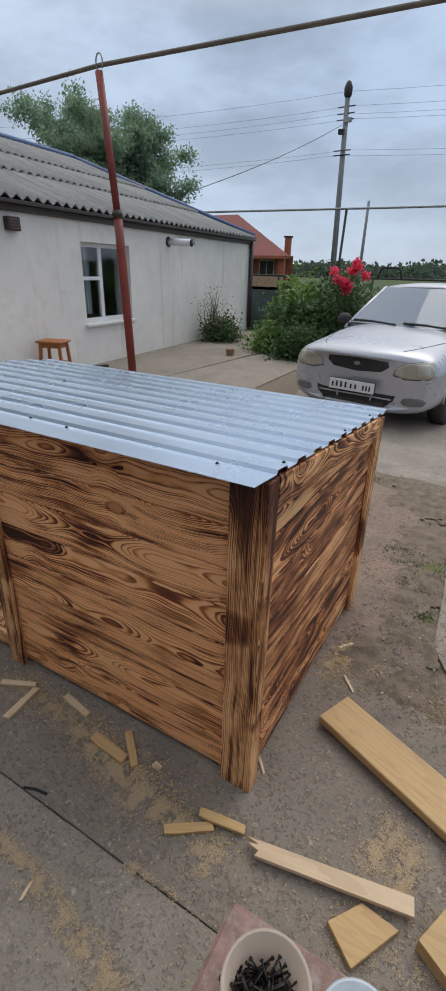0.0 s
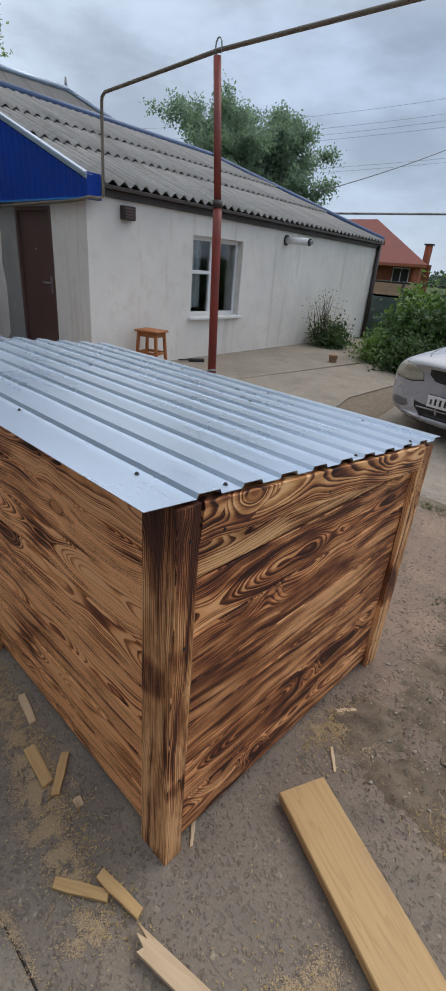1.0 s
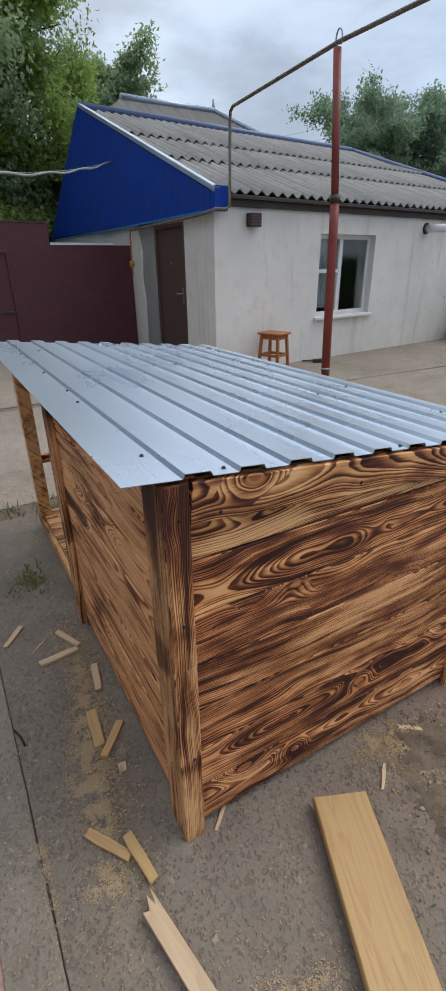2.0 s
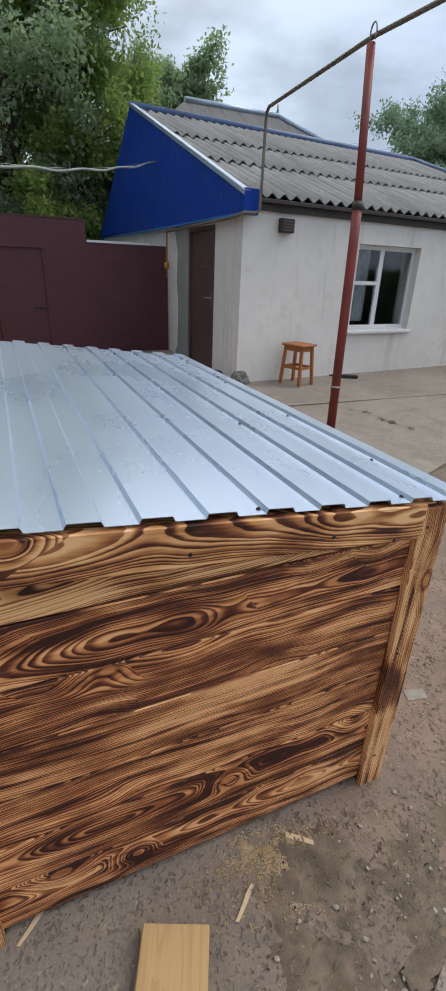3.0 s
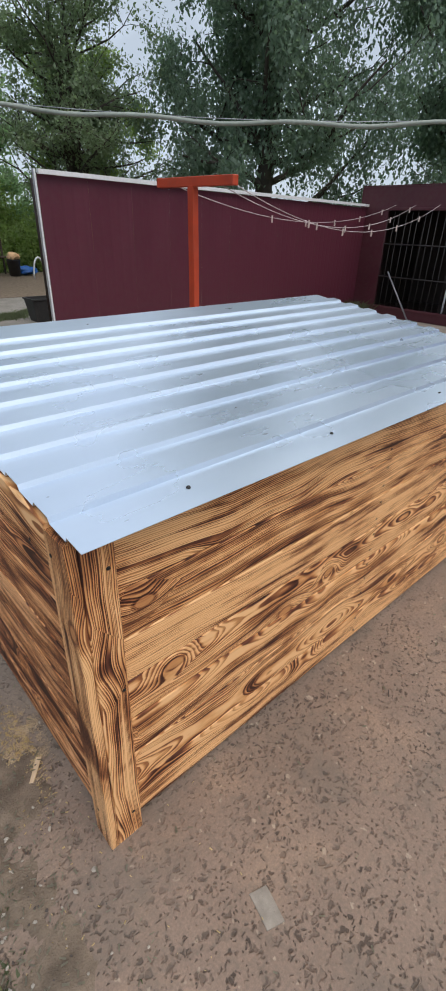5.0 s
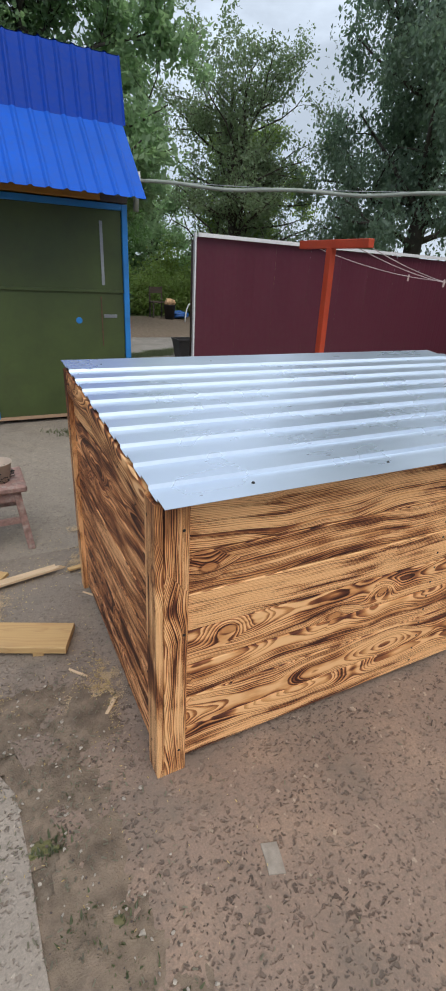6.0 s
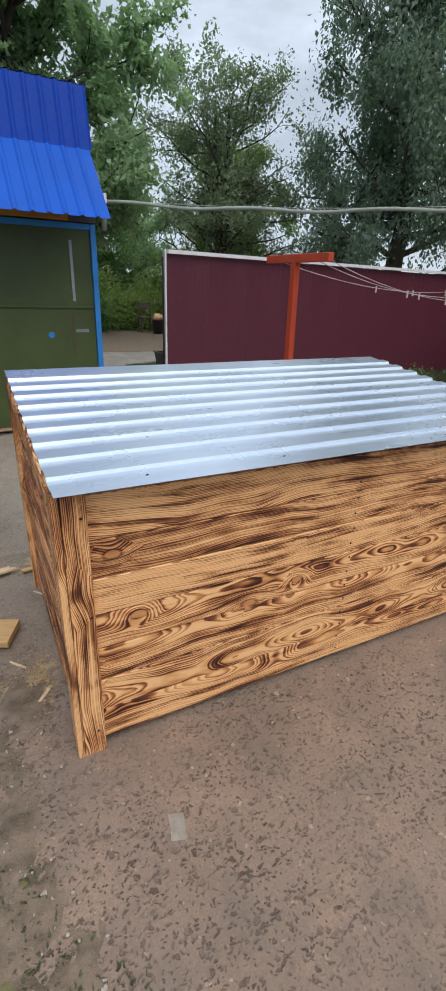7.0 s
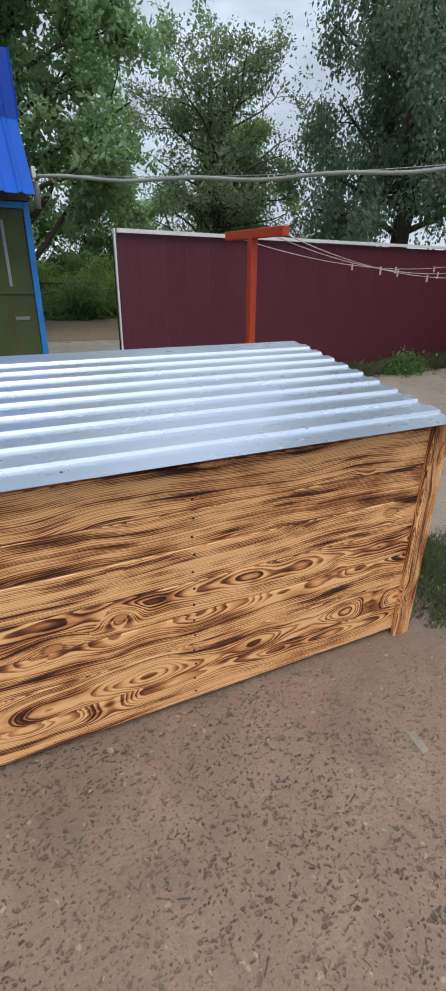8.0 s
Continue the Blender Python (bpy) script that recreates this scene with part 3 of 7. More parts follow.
def revolve_bm(profile, sides=24, centre=(0, 0, 0), sx=1.0, sy=1.0):
    """A turned form from (radius, height) pairs."""
    bm = bmesh.new()
    rings = []
    for r, z in profile:
        rings.append([bm.verts.new((centre[0] + r * sx * math.cos(2 * math.pi * j / sides), centre[1] + r * sy * math.sin(2 * math.pi * j / sides), centre[2] + z)) for j in range(sides)])
    for a, b in zip(rings, rings[1:]):
        for j in range(sides):
            f = bm.faces.new((a[j], a[(j + 1) % sides], b[(j + 1) % sides], b[j]))
            f.smooth = True
    bm.faces.new(rings[0][::-1])
    bm.faces.new(rings[-1])
    return bm


def prism_bm(outline, z0, z1, bevel=0.0):
    """An outline in plan, lifted from z0 to z1."""
    bm = bmesh.new()
    lo = [bm.verts.new((x, y, z0)) for x, y in outline]
    f = bm.faces.new(lo)
    r = bmesh.ops.extrude_face_region(bm, geom=[f])
    for v in r["geom"]:
        if isinstance(v, bmesh.types.BMVert):
            v.co.z = z1
    bmesh.ops.recalc_face_normals(bm, faces=bm.faces)
    if bevel:
        es = [e for e in bm.edges if all(abs(v.co.z - z1) < 1e-6 for v in e.verts)]
        bmesh.ops.bevel(bm, geom=es, offset=bevel, segments=2, affect="EDGES", profile=0.5)
    return bm


def mesh_from(name, bm):
    bmesh.ops.recalc_face_normals(bm, faces=bm.faces)
    me = bpy.data.meshes.new(name)
    bm.to_mesh(me)
    bm.free()
    return me


def thing(name, base, label, category, group="", kind=""):
    """An Empty at the base of a thing that has parts."""
    ob = new(name)
    ob.empty_display_size = 0.1
    ob.matrix_basis = Matrix.Translation(base)
    return tagged(ob, label, category, group, kind)


def hang(ob, parent):
    """Parents ob so that its own matrix stays in world space."""
    ob.parent = parent
    ob.matrix_parent_inverse = parent.matrix_basis.inverted()
    return ob


def part(name, bm, material, parent, label="", m=None):
    me = bm if isinstance(bm, bpy.types.Mesh) else mesh_from(name, bm)
    if not me.materials:
        me.materials.append(material)
    ob = new(name, me)
    if m is not None:
        ob.matrix_basis = m
    hang(ob, parent)
    return tagged(ob, label)


def solo(name, bm, material, label, category, group="", kind="", m=None):
    me = bm if isinstance(bm, bpy.types.Mesh) else mesh_from(name, bm)
    if not me.materials:
        me.materials.append(material)
    ob = new(name, me)
    if m is not None:
        ob.matrix_basis = m
    return tagged(ob, label, category, group, kind)


def setting(name, bm, material, label, category):
    return solo(name, bm, material, label, category, kind="structure")


def quads_mesh(name, verts, material):
    """Many loose quads at once: verts is an array (n, 4, 3)."""
    n = len(verts)
    me = bpy.data.meshes.new(name)
    me.vertices.add(n * 4)
    me.vertices.foreach_set("co", verts.reshape(-1).astype(np.float32))
    me.loops.add(n * 4)
    me.loops.foreach_set("vertex_index", np.arange(n * 4, dtype=np.int32))
    me.polygons.add(n)
    me.polygons.foreach_set("loop_start", np.arange(0, n * 4, 4, dtype=np.int32))
    me.update(calc_edges=True)
    me.materials.append(material)
    return me


def leaf_quads(centres, size, rng, droop=0.35, slim=0.55):
    """Pointed leaves of uneven size and turn at the given centres."""
    n = len(centres)
    d = rng.normal(size=(n, 3))
    d[:, 2] -= droop
    d /= np.linalg.norm(d, axis=1, keepdims=True)
    s = np.cross(d, rng.normal(size=(n, 3)) * 0.6 + np.array((0.0, 0.0, 1.0)))
    s /= np.linalg.norm(s, axis=1, keepdims=True)
    ln = size * rng.uniform(0.6, 1.4, (n, 1))
    w = ln * slim * 0.5
    up = np.cross(d, s) * ln * 0.12
    return np.stack([centres, centres + d * ln * 0.45 + s * w + up, centres + d * ln, centres + d * ln * 0.45 - s * w + up], axis=1)


# ---- ground, slabs ----
def smooth(v):
    v = min(1.0, max(0.0, v))
    return v * v * (3 - 2 * v)


def ground_z(x, y):
    """The yard is level; it falls a little towards the parked car."""
    return -0.014 - 0.11 * smooth((y - 4.0) / 1.6) * smooth((x + 2.3) / 1.3)


def build_ground():
    bm = bmesh.new()
    cx, cy = -2.0, 3.0
    radii = [0.6 * i for i in range(1, 26)] + [18, 24, 34, 50, 80, 140, 300, 800, 2400]
    segs = 96
    mid = bm.verts.new((cx, cy, ground_z(cx, cy)))
    prev = None
    for r in radii:
        ring = []
        for j in range(segs):
            x, y = cx + r * math.cos(2 * math.pi * j / segs), cy + r * math.sin(2 * math.pi * j / segs)
            ring.append(bm.verts.new((x, y, ground_z(x, y) + 0.004 * noise.noise((x * 0.9, y * 0.9, 0)))))
        for j in range(segs):
            k = (j + 1) % segs
            if prev:
                bm.faces.new((prev[j], ring[j], ring[k], prev[k]))
            else:
                bm.faces.new((mid, ring[j], ring[k]))
        prev = ring
    for f in bm.faces:
        f.smooth = True
    return setting("ground", bm, M_SOIL, "trodden brown earth running out into green grass and fields", "ground")


GROUND = build_ground()
SLABS = (
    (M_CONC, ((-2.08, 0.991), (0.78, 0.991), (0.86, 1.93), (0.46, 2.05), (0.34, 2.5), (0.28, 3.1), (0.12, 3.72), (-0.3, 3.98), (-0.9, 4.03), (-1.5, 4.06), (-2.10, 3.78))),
    (M_CONC_G, ((-2.08, -1.5), (2.2, -1.5), (2.2, 0.988), (-2.08, 0.988))),
    (M_CONC2, ((0.50, 2.17), (0.9, 2.06), (3.0, 1.9), (3.1, 4.2), (0.50, 3.95), (0.37, 3.3), (0.42, 2.79), (0.445, 2.28))),
    (M_CONC2, ((-4.62, -2.0), (-2.24, -2.0), (-2.24, 2.3), (-2.25, 3.70), (-2.42, 3.84), (-3.4, 3.90), (-4.64, 3.76))),
    (M_CONC2, ((-7.9, -2.2), (-4.78, -2.2), (-4.8, 3.5), (-5.3, 4.4), (-7.9, 4.42))),
    (M_CONC_G, ((-5.3, 4.5), (-5.1, 4.05), (-4.2, 3.85), (-3.85, 4.1), (-3.80, 6.0), (-3.6, 12.0), (-5.95, 12.0))),
    (M_CONC_G, ((-3.765, 4.22), (-3.1, 4.03), (-2.45, 4.04), (-1.67, 4.17), (-2.1, 5.3), (-2.4, 6.3), (-2.5, 8.9), (-3.62, 8.9), (-3.785, 6.0))),
)


def ragged(outline, step=0.16, amount=0.018, seed=0.0):
    """The outline with more points along its edges, each a little out of line."""
    pts = []
    for i, a in enumerate(outline):
        b = outline[(i + 1) % len(outline)]
        n = max(1, int(math.dist(a, b) / step))
        for j in range(n):
            x, y = a[0] + (b[0] - a[0]) * j / n, a[1] + (b[1] - a[1]) * j / n
            pts.append((x + amount * noise.noise((x * 5 + seed, y * 5, 3.1)), y + amount * noise.noise((x * 5 + seed, y * 5, 9.7))))
    return pts


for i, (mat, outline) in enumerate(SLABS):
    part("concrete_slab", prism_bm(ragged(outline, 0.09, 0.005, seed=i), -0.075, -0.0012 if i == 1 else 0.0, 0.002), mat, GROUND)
def build_drive():
    """The poured drive under the car, falling with the ground."""
    bm = bmesh.new()
    rows = []
    for j in range(41):
        y = 4.14 + 9.0 * (j / 40) ** 1.3
        left = -1.64 - 0.178 * (y - 4.35) + 0.01 * noise.noise((y * 4, 0, 0))
        rows.append([])
        for i in range(25):
            x = left + (2.6 - left) * i / 24
            yy = y + (0.03 * noise.noise((x * 5, 1.7, 0)) if j == 0 else 0)
            edge = -0.03 if j == 0 or i == 0 else 0.0
            rows[-1].append(bm.verts.new((x, yy, ground_z(x, yy) + 0.011 + edge)))
    for p, q in zip(rows, rows[1:]):
        for i in range(24):
            bm.faces.new((p[i], p[i + 1], q[i + 1], q[i])).smooth = True
    part("drive_slab", bm, M_CONC2, GROUND, "pale smooth poured drive")


build_drive()
part("gravel_patch", prism_bm(ragged(((-0.95, -2.2), (-2.6, -2.2), (-4.6, -6.4), (-7.2, -10.2), (-7.2, -11.2), (-0.95, -11.2)), 0.3, 0.08), -0.06, -0.012), M_GRAVEL, GROUND)
part("earth_bed", prism_bm(ragged(((-0.95, -7.4), (-2.8, -7.35), (-5.2, -7.2), (-8.4, -9.6), (-8.4, -12.2), (-0.95, -12.2)), 0.3, 0.10), -0.05, -0.004), M_EARTH, GROUND)
def drift(name, mat, spots, seed, label, category, step=0.012, rough=0.6, h0=0.004):
    """A thin uneven layer lying on the slabs; where it thins out it sinks below them."""
    x0 = min(p[0] - 2.4 * p[2] for p in spots)
    x1 = max(p[0] + 2.4 * p[2] for p in spots)
    y0 = min(p[1] - 2.4 * p[3] for p in spots)
    y1 = max(p[1] + 2.4 * p[3] for p in spots)
    nx, ny = int((x1 - x0) / step) + 1, int((y1 - y0) / step) + 1
    gx, gy = np.meshgrid(np.linspace(x0, x1, nx), np.linspace(y0, y1, ny), indexing="ij")
    env = np.zeros_like(gx)
    for x, y, rx, ry, w in spots:
        env = np.maximum(env, w * np.exp(-((gx - x) / rx) ** 2 - ((gy - y) / ry) ** 2))
    z = np.empty_like(gx)
    for i in range(nx):
        for j in range(ny):
            p = (gx[i, j], gy[i, j], seed)
            n = noise.noise((p[0] * 7, p[1] * 7, seed)) * 0.6 + noise.noise((p[0] * 22, p[1] * 22, seed)) * 0.4 + noise.noise((p[0] * 60, p[1] * 60, seed)) * 0.25
            z[i, j] = (env[i, j] - 0.55 + rough * n * min(1.0, env[i, j] * 2)) * h0 * 3
    z = np.clip(z, -0.012, 0.014)
    idx = np.arange(nx * ny).reshape(nx, ny)
    f = np.stack([idx[:-1, :-1], idx[1:, :-1], idx[1:, 1:], idx[:-1, 1:]], axis=-1).reshape(-1, 4)
    zf = z.reshape(-1)
    f = f[(zf[f] > -0.004).any(axis=1)]
    me = bpy.data.meshes.new(name)
    me.from_pydata(np.stack([gx.reshape(-1), gy.reshape(-1), zf], axis=1).tolist(), [], f.tolist())
    me.materials.append(mat)
    me.polygons.foreach_set("use_smooth", np.ones(len(me.polygons), dtype=bool))
    return tagged(new(name, me), label, category, kind="stuff")


drift("blown_earth", M_EARTH, ((0.22, 2.10, 0.17, 0.14, 1.0), (0.40, 2.01, 0.15, 0.11, 1.0), (0.30, 2.32, 0.15, 0.20, 1.05), (0.28, 2.65, 0.12, 0.30, 1.05), (0.20, 3.1, 0.14, 0.30, 1.0), (0.52, 1.93, 0.14, 0.07, 0.95), (0.1, 3.7, 0.25, 0.2, 1.0), (-0.6, 3.98, 0.5, 0.08, 1.0), (-1.5, 3.98, 0.4, 0.10, 1.0)), 3.3, "dark gritty earth washed over the edge of the slabs", "earth", 0.012, 1.0)
drift("joint_earth", M_SOIL, ((-2.15, 2.6, 0.10, 0.5, 0.95), (-2.15, 3.3, 0.12, 0.4, 1.0), (-2.15, 1.6, 0.09, 0.6, 0.9), (-1.9, 3.75, 0.3, 0.15, 1.0), (-2.9, 3.8, 0.6, 0.14, 1.0), (-3.6, 3.9, 0.3, 0.12, 1.0), (-4.71, 2.9, 0.12, 0.7, 0.95)), 5.1, "brown earth lying in the joints of the slabs", "earth", 0.022)
M_JOINT = weathered("packed_dirt", (0.055, 0.046, 0.038), 0.95, 0.0, 0.4, 20.0, 0.4, dirt=(0.14, 0.11, 0.08), dirt_amount=0.6)
part("slab_joint", prism_bm(ragged(((-2.0, 0.9855), (0.06, 0.9885), (0.06, 0.9905), (-2.0, 0.9915)), 0.03, 0.003, 4.4), -0.02, 0.0015), M_JOINT, GROUND)
# cement mended in the yard slab
part("cement_patch", prism_bm(ragged(((-0.117, 2.694), (-0.159, 2.706), (-0.144, 2.774), (-0.102, 2.763)), 0.015, 0.012), -0.01, 0.003, 0.001), M_PATCH, GROUND)
part("cement_patch", prism_bm(ragged(((-1.53, 2.78), (-1.56, 2.777), (-1.553, 2.853), (-1.523, 2.858)), 0.015, 0.012), -0.01, 0.003, 0.001), M_PATCH, GROUND)


# ---- the wooden dog kennel ----
KX0, KX1, KY0, KY1 = -1.90, 0.067, 1.324, 2.404     # outer faces of the posts
KMID = -0.965                                       # where the porch begins

ROOF_FALL = 0.0955


def roof_z(y):
    return 1.026 - ROOF_FALL * (y - 1.26)


def board_bm(length, width, thick, bevel=0.002, ends=None):
    """A board along local x from 0, width along y from 0, its outer face at z = 0."""
    bm = bmesh.new()
    n = max(2, int(length / 0.25))
    w0, w1 = (width, width) if ends is None else ends
    rows = []
    for i in range(n + 1):
        f = i / n
        w = w0 + (w1 - w0) * f
        b = bevel
        sec = [(0, -thick), (0, -b), (b, 0), (w - b, 0), (w, -b), (w, -thick)]
        rows.append([bm.verts.new((length * f, y, z)) for y, z in sec])
    for p, q in zip(rows, rows[1:]):
        for j in range(6):
            bm.faces.new((p[j], p[(j + 1) % 6], q[(j + 1) % 6], q[j]))
    bm.faces.new(rows[0][::-1])
    bm.faces.new(rows[-1])
    return bm


def frame_m(origin, along, across):
    a, c = Vector(along).normalized(), Vector(across).normalized()
    n = a.cross(c)
    m = Matrix((a, c, n)).transposed().to_4x4()
    m.translation = origin
    return m


def build_kennel():
    k = thing("dog_kennel", ((KX0 + KX1) / 2, (KY0 + KY1) / 2, 0.0), "scorched pine dog kennel with galvanised sheet roof and open porch", "dog kennel")
    rnd = random.Random(5)

    def plank(name, length, width, thick, origin, along, across, ends=None, label="", wood=None):
        return part(name, board_bm(length, width, thick, ends=ends), M_BURNT_POST if name == "corner_board" else wood or M_BURNT, k, label, frame_m(origin, along, across))

    gap = 0.0035
    # gable side towards +x
    x = KX1 - 0.020
    y0, y1 = KY0 + 0.02, KY1 - 0.02
    z, step = 0.026, 0.1345
    while z < 0.80:
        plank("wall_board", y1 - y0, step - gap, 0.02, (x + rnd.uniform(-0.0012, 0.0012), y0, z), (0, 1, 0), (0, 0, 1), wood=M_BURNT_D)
        z += step
    plank("wall_board", y1 - y0, 0.1, 0.02, (x, y0, z), (0, 1, 0), (0, 0, 1), ends=(roof_z(y0) - z - 0.012, roof_z(y1) - z - 0.012))
    # trim board under the roof's edge
    ty0, ty1 = KY0 + 0.054, KY1 - 0.074
    plank("trim_board", math.hypot(ty1 - ty0, ROOF_FALL * (ty1 - ty0)), 0.082, 0.02, (KX1, ty0, roof_z(ty0) - 0.090), (0, 1, -ROOF_FALL), (0, ROOF_FALL, 1))
    # long wall towards +y
    z, step = 0.028, 0.1205
    yb = KY1 - 0.020
    while z < 0.74:
        plank("wall_board", KX1 - KX0 - 0.05, step - gap, 0.02, (KX1 - 0.025, yb + rnd.uniform(-0.0012, 0.0012), z), (-1, 0, 0), (0, 0, 1))
        z += step
    plank("wall_board", KX1 - KX0 - 0.05, roof_z(yb) - z - 0.036, 0.02, (KX1 - 0.025, yb, z), (-1, 0, 0), (0, 0, 1))
    # short wall towards -y, beside the porch
    z, step = 0.024, 0.1205
    ya = KY0 + 0.022
    while z < 0.85:
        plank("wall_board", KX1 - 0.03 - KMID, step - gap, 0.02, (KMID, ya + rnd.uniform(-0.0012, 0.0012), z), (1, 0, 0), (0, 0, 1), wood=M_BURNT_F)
        z += step
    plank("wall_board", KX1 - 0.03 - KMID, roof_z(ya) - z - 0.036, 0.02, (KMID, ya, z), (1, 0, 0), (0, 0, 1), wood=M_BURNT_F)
    # dark rails, added behind the top boards to darken the shaded gap there
    for y0, y1, x0 in ((yb - 0.062, yb - 0.022, KX0 + 0.03), (ya + 0.022, ya + 0.062, KMID)):
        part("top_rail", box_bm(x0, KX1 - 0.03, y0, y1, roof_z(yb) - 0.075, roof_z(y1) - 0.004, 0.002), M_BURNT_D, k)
    # inner wall between room and porch
    z = 0.10
    while z < 0.80:
        plank("wall_board", KY1 - KY0 - 0.09, 0.132, 0.02, (KMID, KY1 - 0.045, z), (0, -1, 0), (0, 0, 1))
        z += 0.1345
    # corner boards
    def upright(width, origin, across, top, thick=0.02, label=""):
        o = Vector(origin)
        return plank("corner_board", top, width, thick, o, (0, 0, 1), across, label=label)

    upright(0.054, (KX1, KY0 + 0.054, 0), (0, -1, 0), roof_z(KY0) - 0.012)
    upright(0.074, (KX1, KY1, 0), (0, -1, 0), roof_z(KY1) - 0.012)
    upright(0.066, (-0.021, KY1, 0), (1, 0, 0), roof_z(KY1) - 0.012)
    upright(0.076, (KX1 - 0.022, KY0, 0), (-1, 0, 0), roof_z(KY0) - 0.012)
    upright(0.076, (KX0, KY1, 0), (1, 0, 0), roof_z(KY1) - 0.012)
    upright(0.070, (KMID + 0.045, KY0, 0), (-1, 0, 0), roof_z(KY0) - 0.012)
    upright(0.060, (KX0, KY1 - 0.085, 0), (0, 1, 0), roof_z(KY1) - 0.02)
    # porch: square post, deck boards and a low rail
    part("porch_post", box_bm(KX0 + 0.01, KX0 + 0.07, KY0 + 0.03, KY0 + 0.09, 0.02, roof_z(KY0 + 0.09) - 0.006, 0.003), M_BURNT, k)
    part("porch_rail", board_bm(KY1 - KY0 - 0.17, 0.045, 0.022), M_BURNT, k, m=frame_m((KX0 + 0.012, KY1 - 0.085, 0.385), (0, -1, 0), (0, 0, 1)))
    xd = KX0 + 0.005
    while xd < KMID - 0.03:
        part("deck_board", board_bm(KY1 - KY0 - 0.09, min(0.118, KMID - xd), 0.025), M_BURNT, k, m=frame_m((xd, KY1 - 0.04, 0.085), (0, -1, 0), (1, 0, 0)))
        xd += 0.1205
    part("deck_edge", board_bm(KMID - KX0, 0.06, 0.02), M_BURNT, k, m=frame_m((KX0, KY0 + 0.028, 0.02), (1, 0, 0), (0, 0, 1)))
    # roof sheet
    rx1 = KX1 - 0.005
    prof = [(1.258, 0.0)]
    y = 1.373
    while y < 2.42:
        prof += [(y - 0.004, 0.0), (y + 0.001, 0.0095), (y + 0.052, 0.0095), (y + 0.057, 0.0)]
        y += 0.1154
    prof = [p for p in prof if p[0] < 2.455] + [(2.459, 0.0095)]
    bm = bmesh.new()
    rows = []
    for i in range(29):
        top = []
        for y, h in prof:
            # the sheets' far end is cut a little askew
            far = -1.985 + 0.085 * (y - 1.26)
            x = far + (rx1 - far) * i / 28
            top.append(bm.verts.new((x, y, roof_z(y) + h + 0.0008 * noise.noise((x * 2, y * 4, 2)))))
        low = [bm.verts.new((v.co.x, v.co.y, v.co.z - 0.0011)) for v in reversed(top)]
        rows.append(top + low)
    for p, q in zip(rows, rows[1:]):
        for j in range(len(p)):
            bm.faces.new((p[j], p[(j + 1) % len(p)], q[(j + 1) % len(p)], q[j]))
    bm.faces.new(rows[0][::-1])
    bm.faces.new(rows[-1])
    sheet = part("roof_sheet", bm, M_ZINC, k, "galvanised ribbed steel sheet")
    head = mesh_from("roof_screw", revolve_bm([(0.0048, 0.0), (0.0048, 0.0010), (0.0032, 0.0014), (0.0032, 0.0036), (0.002, 0.0042)], 8))
    head.materials.append(M_SCREW)
    for x, y in SCREWS:
        part("roof_screw", head, M_SCREW, sheet, m=pose(x, y, roof_z(y) + 0.0005, -5.5, 0, 0))
    # screws that hold the boards
    dot = mesh_from("screw", revolve_bm([(0.0042, 0.0), (0.0042, 0.0008), (0.0015, 0.0010)], 8))
    dot.materials.append(M_SCREW)
    for z in [0.06 + 0.0602 * i for i in range(13)]:
        part("screw", dot, M_SCREW, k, m=pose(-0.955 + 0.003 * math.sin(z * 60), yb + 0.001, z, -90, 0, 0))
    for y, z in ((1.355, 0.94), (1.352, 0.70), (1.358, 0.30), (2.35, 0.86), (2.352, 0.5), (2.36, 0.12), (1.44, 0.935), (1.80, 0.91), (2.10, 0.885), (2.26, 0.845)):
        part("screw", dot, M_SCREW, k, m=pose(KX1 + 0.0005, y, z, 0, 90, 0))
    for x, z in ((-0.005, 0.83), (-0.01, 0.52), (0.0, 0.09)):
        part("screw", dot, M_SCREW, k, m=pose(x, KY1 + 0.0005, z, -90, 0, 0))
    return k


SCREWS = ((0.033, 2.29), (-0.188, 2.393), (-0.62, 2.395), (-1.15, 2.40), (-1.62, 2.40), (0.042, 1.94), (-0.52, 2.17), (0.036, 1.466), (-0.077, 1.348), (-0.557, 1.352), (-0.711, 1.362), (-1.034, 1.36), (-1.5, 1.36), (-1.2, 1.94))
KENNEL = build_kennel()


# ---- the white house ----
HX, HY0, HY1 = -5.06, 4.31, 12.58          # front wall face at the near end, near and far end
SLANT = -0.0931                            # the front wall runs back by this much a metre
EAVE_X, EAVE_Z, RIDGE_X, RIDGE_Z, BACK_X = -5.03, 2.12, -9.9, 3.92, -13.4
WY0, WY1, WZ0, WZ1 = 6.14, 7.33, 0.62, 1.73  # window opening


def slope_z(x):
    return EAVE_Z + (RIDGE_Z - EAVE_Z) * (EAVE_X - x) / (EAVE_X - RIDGE_X)


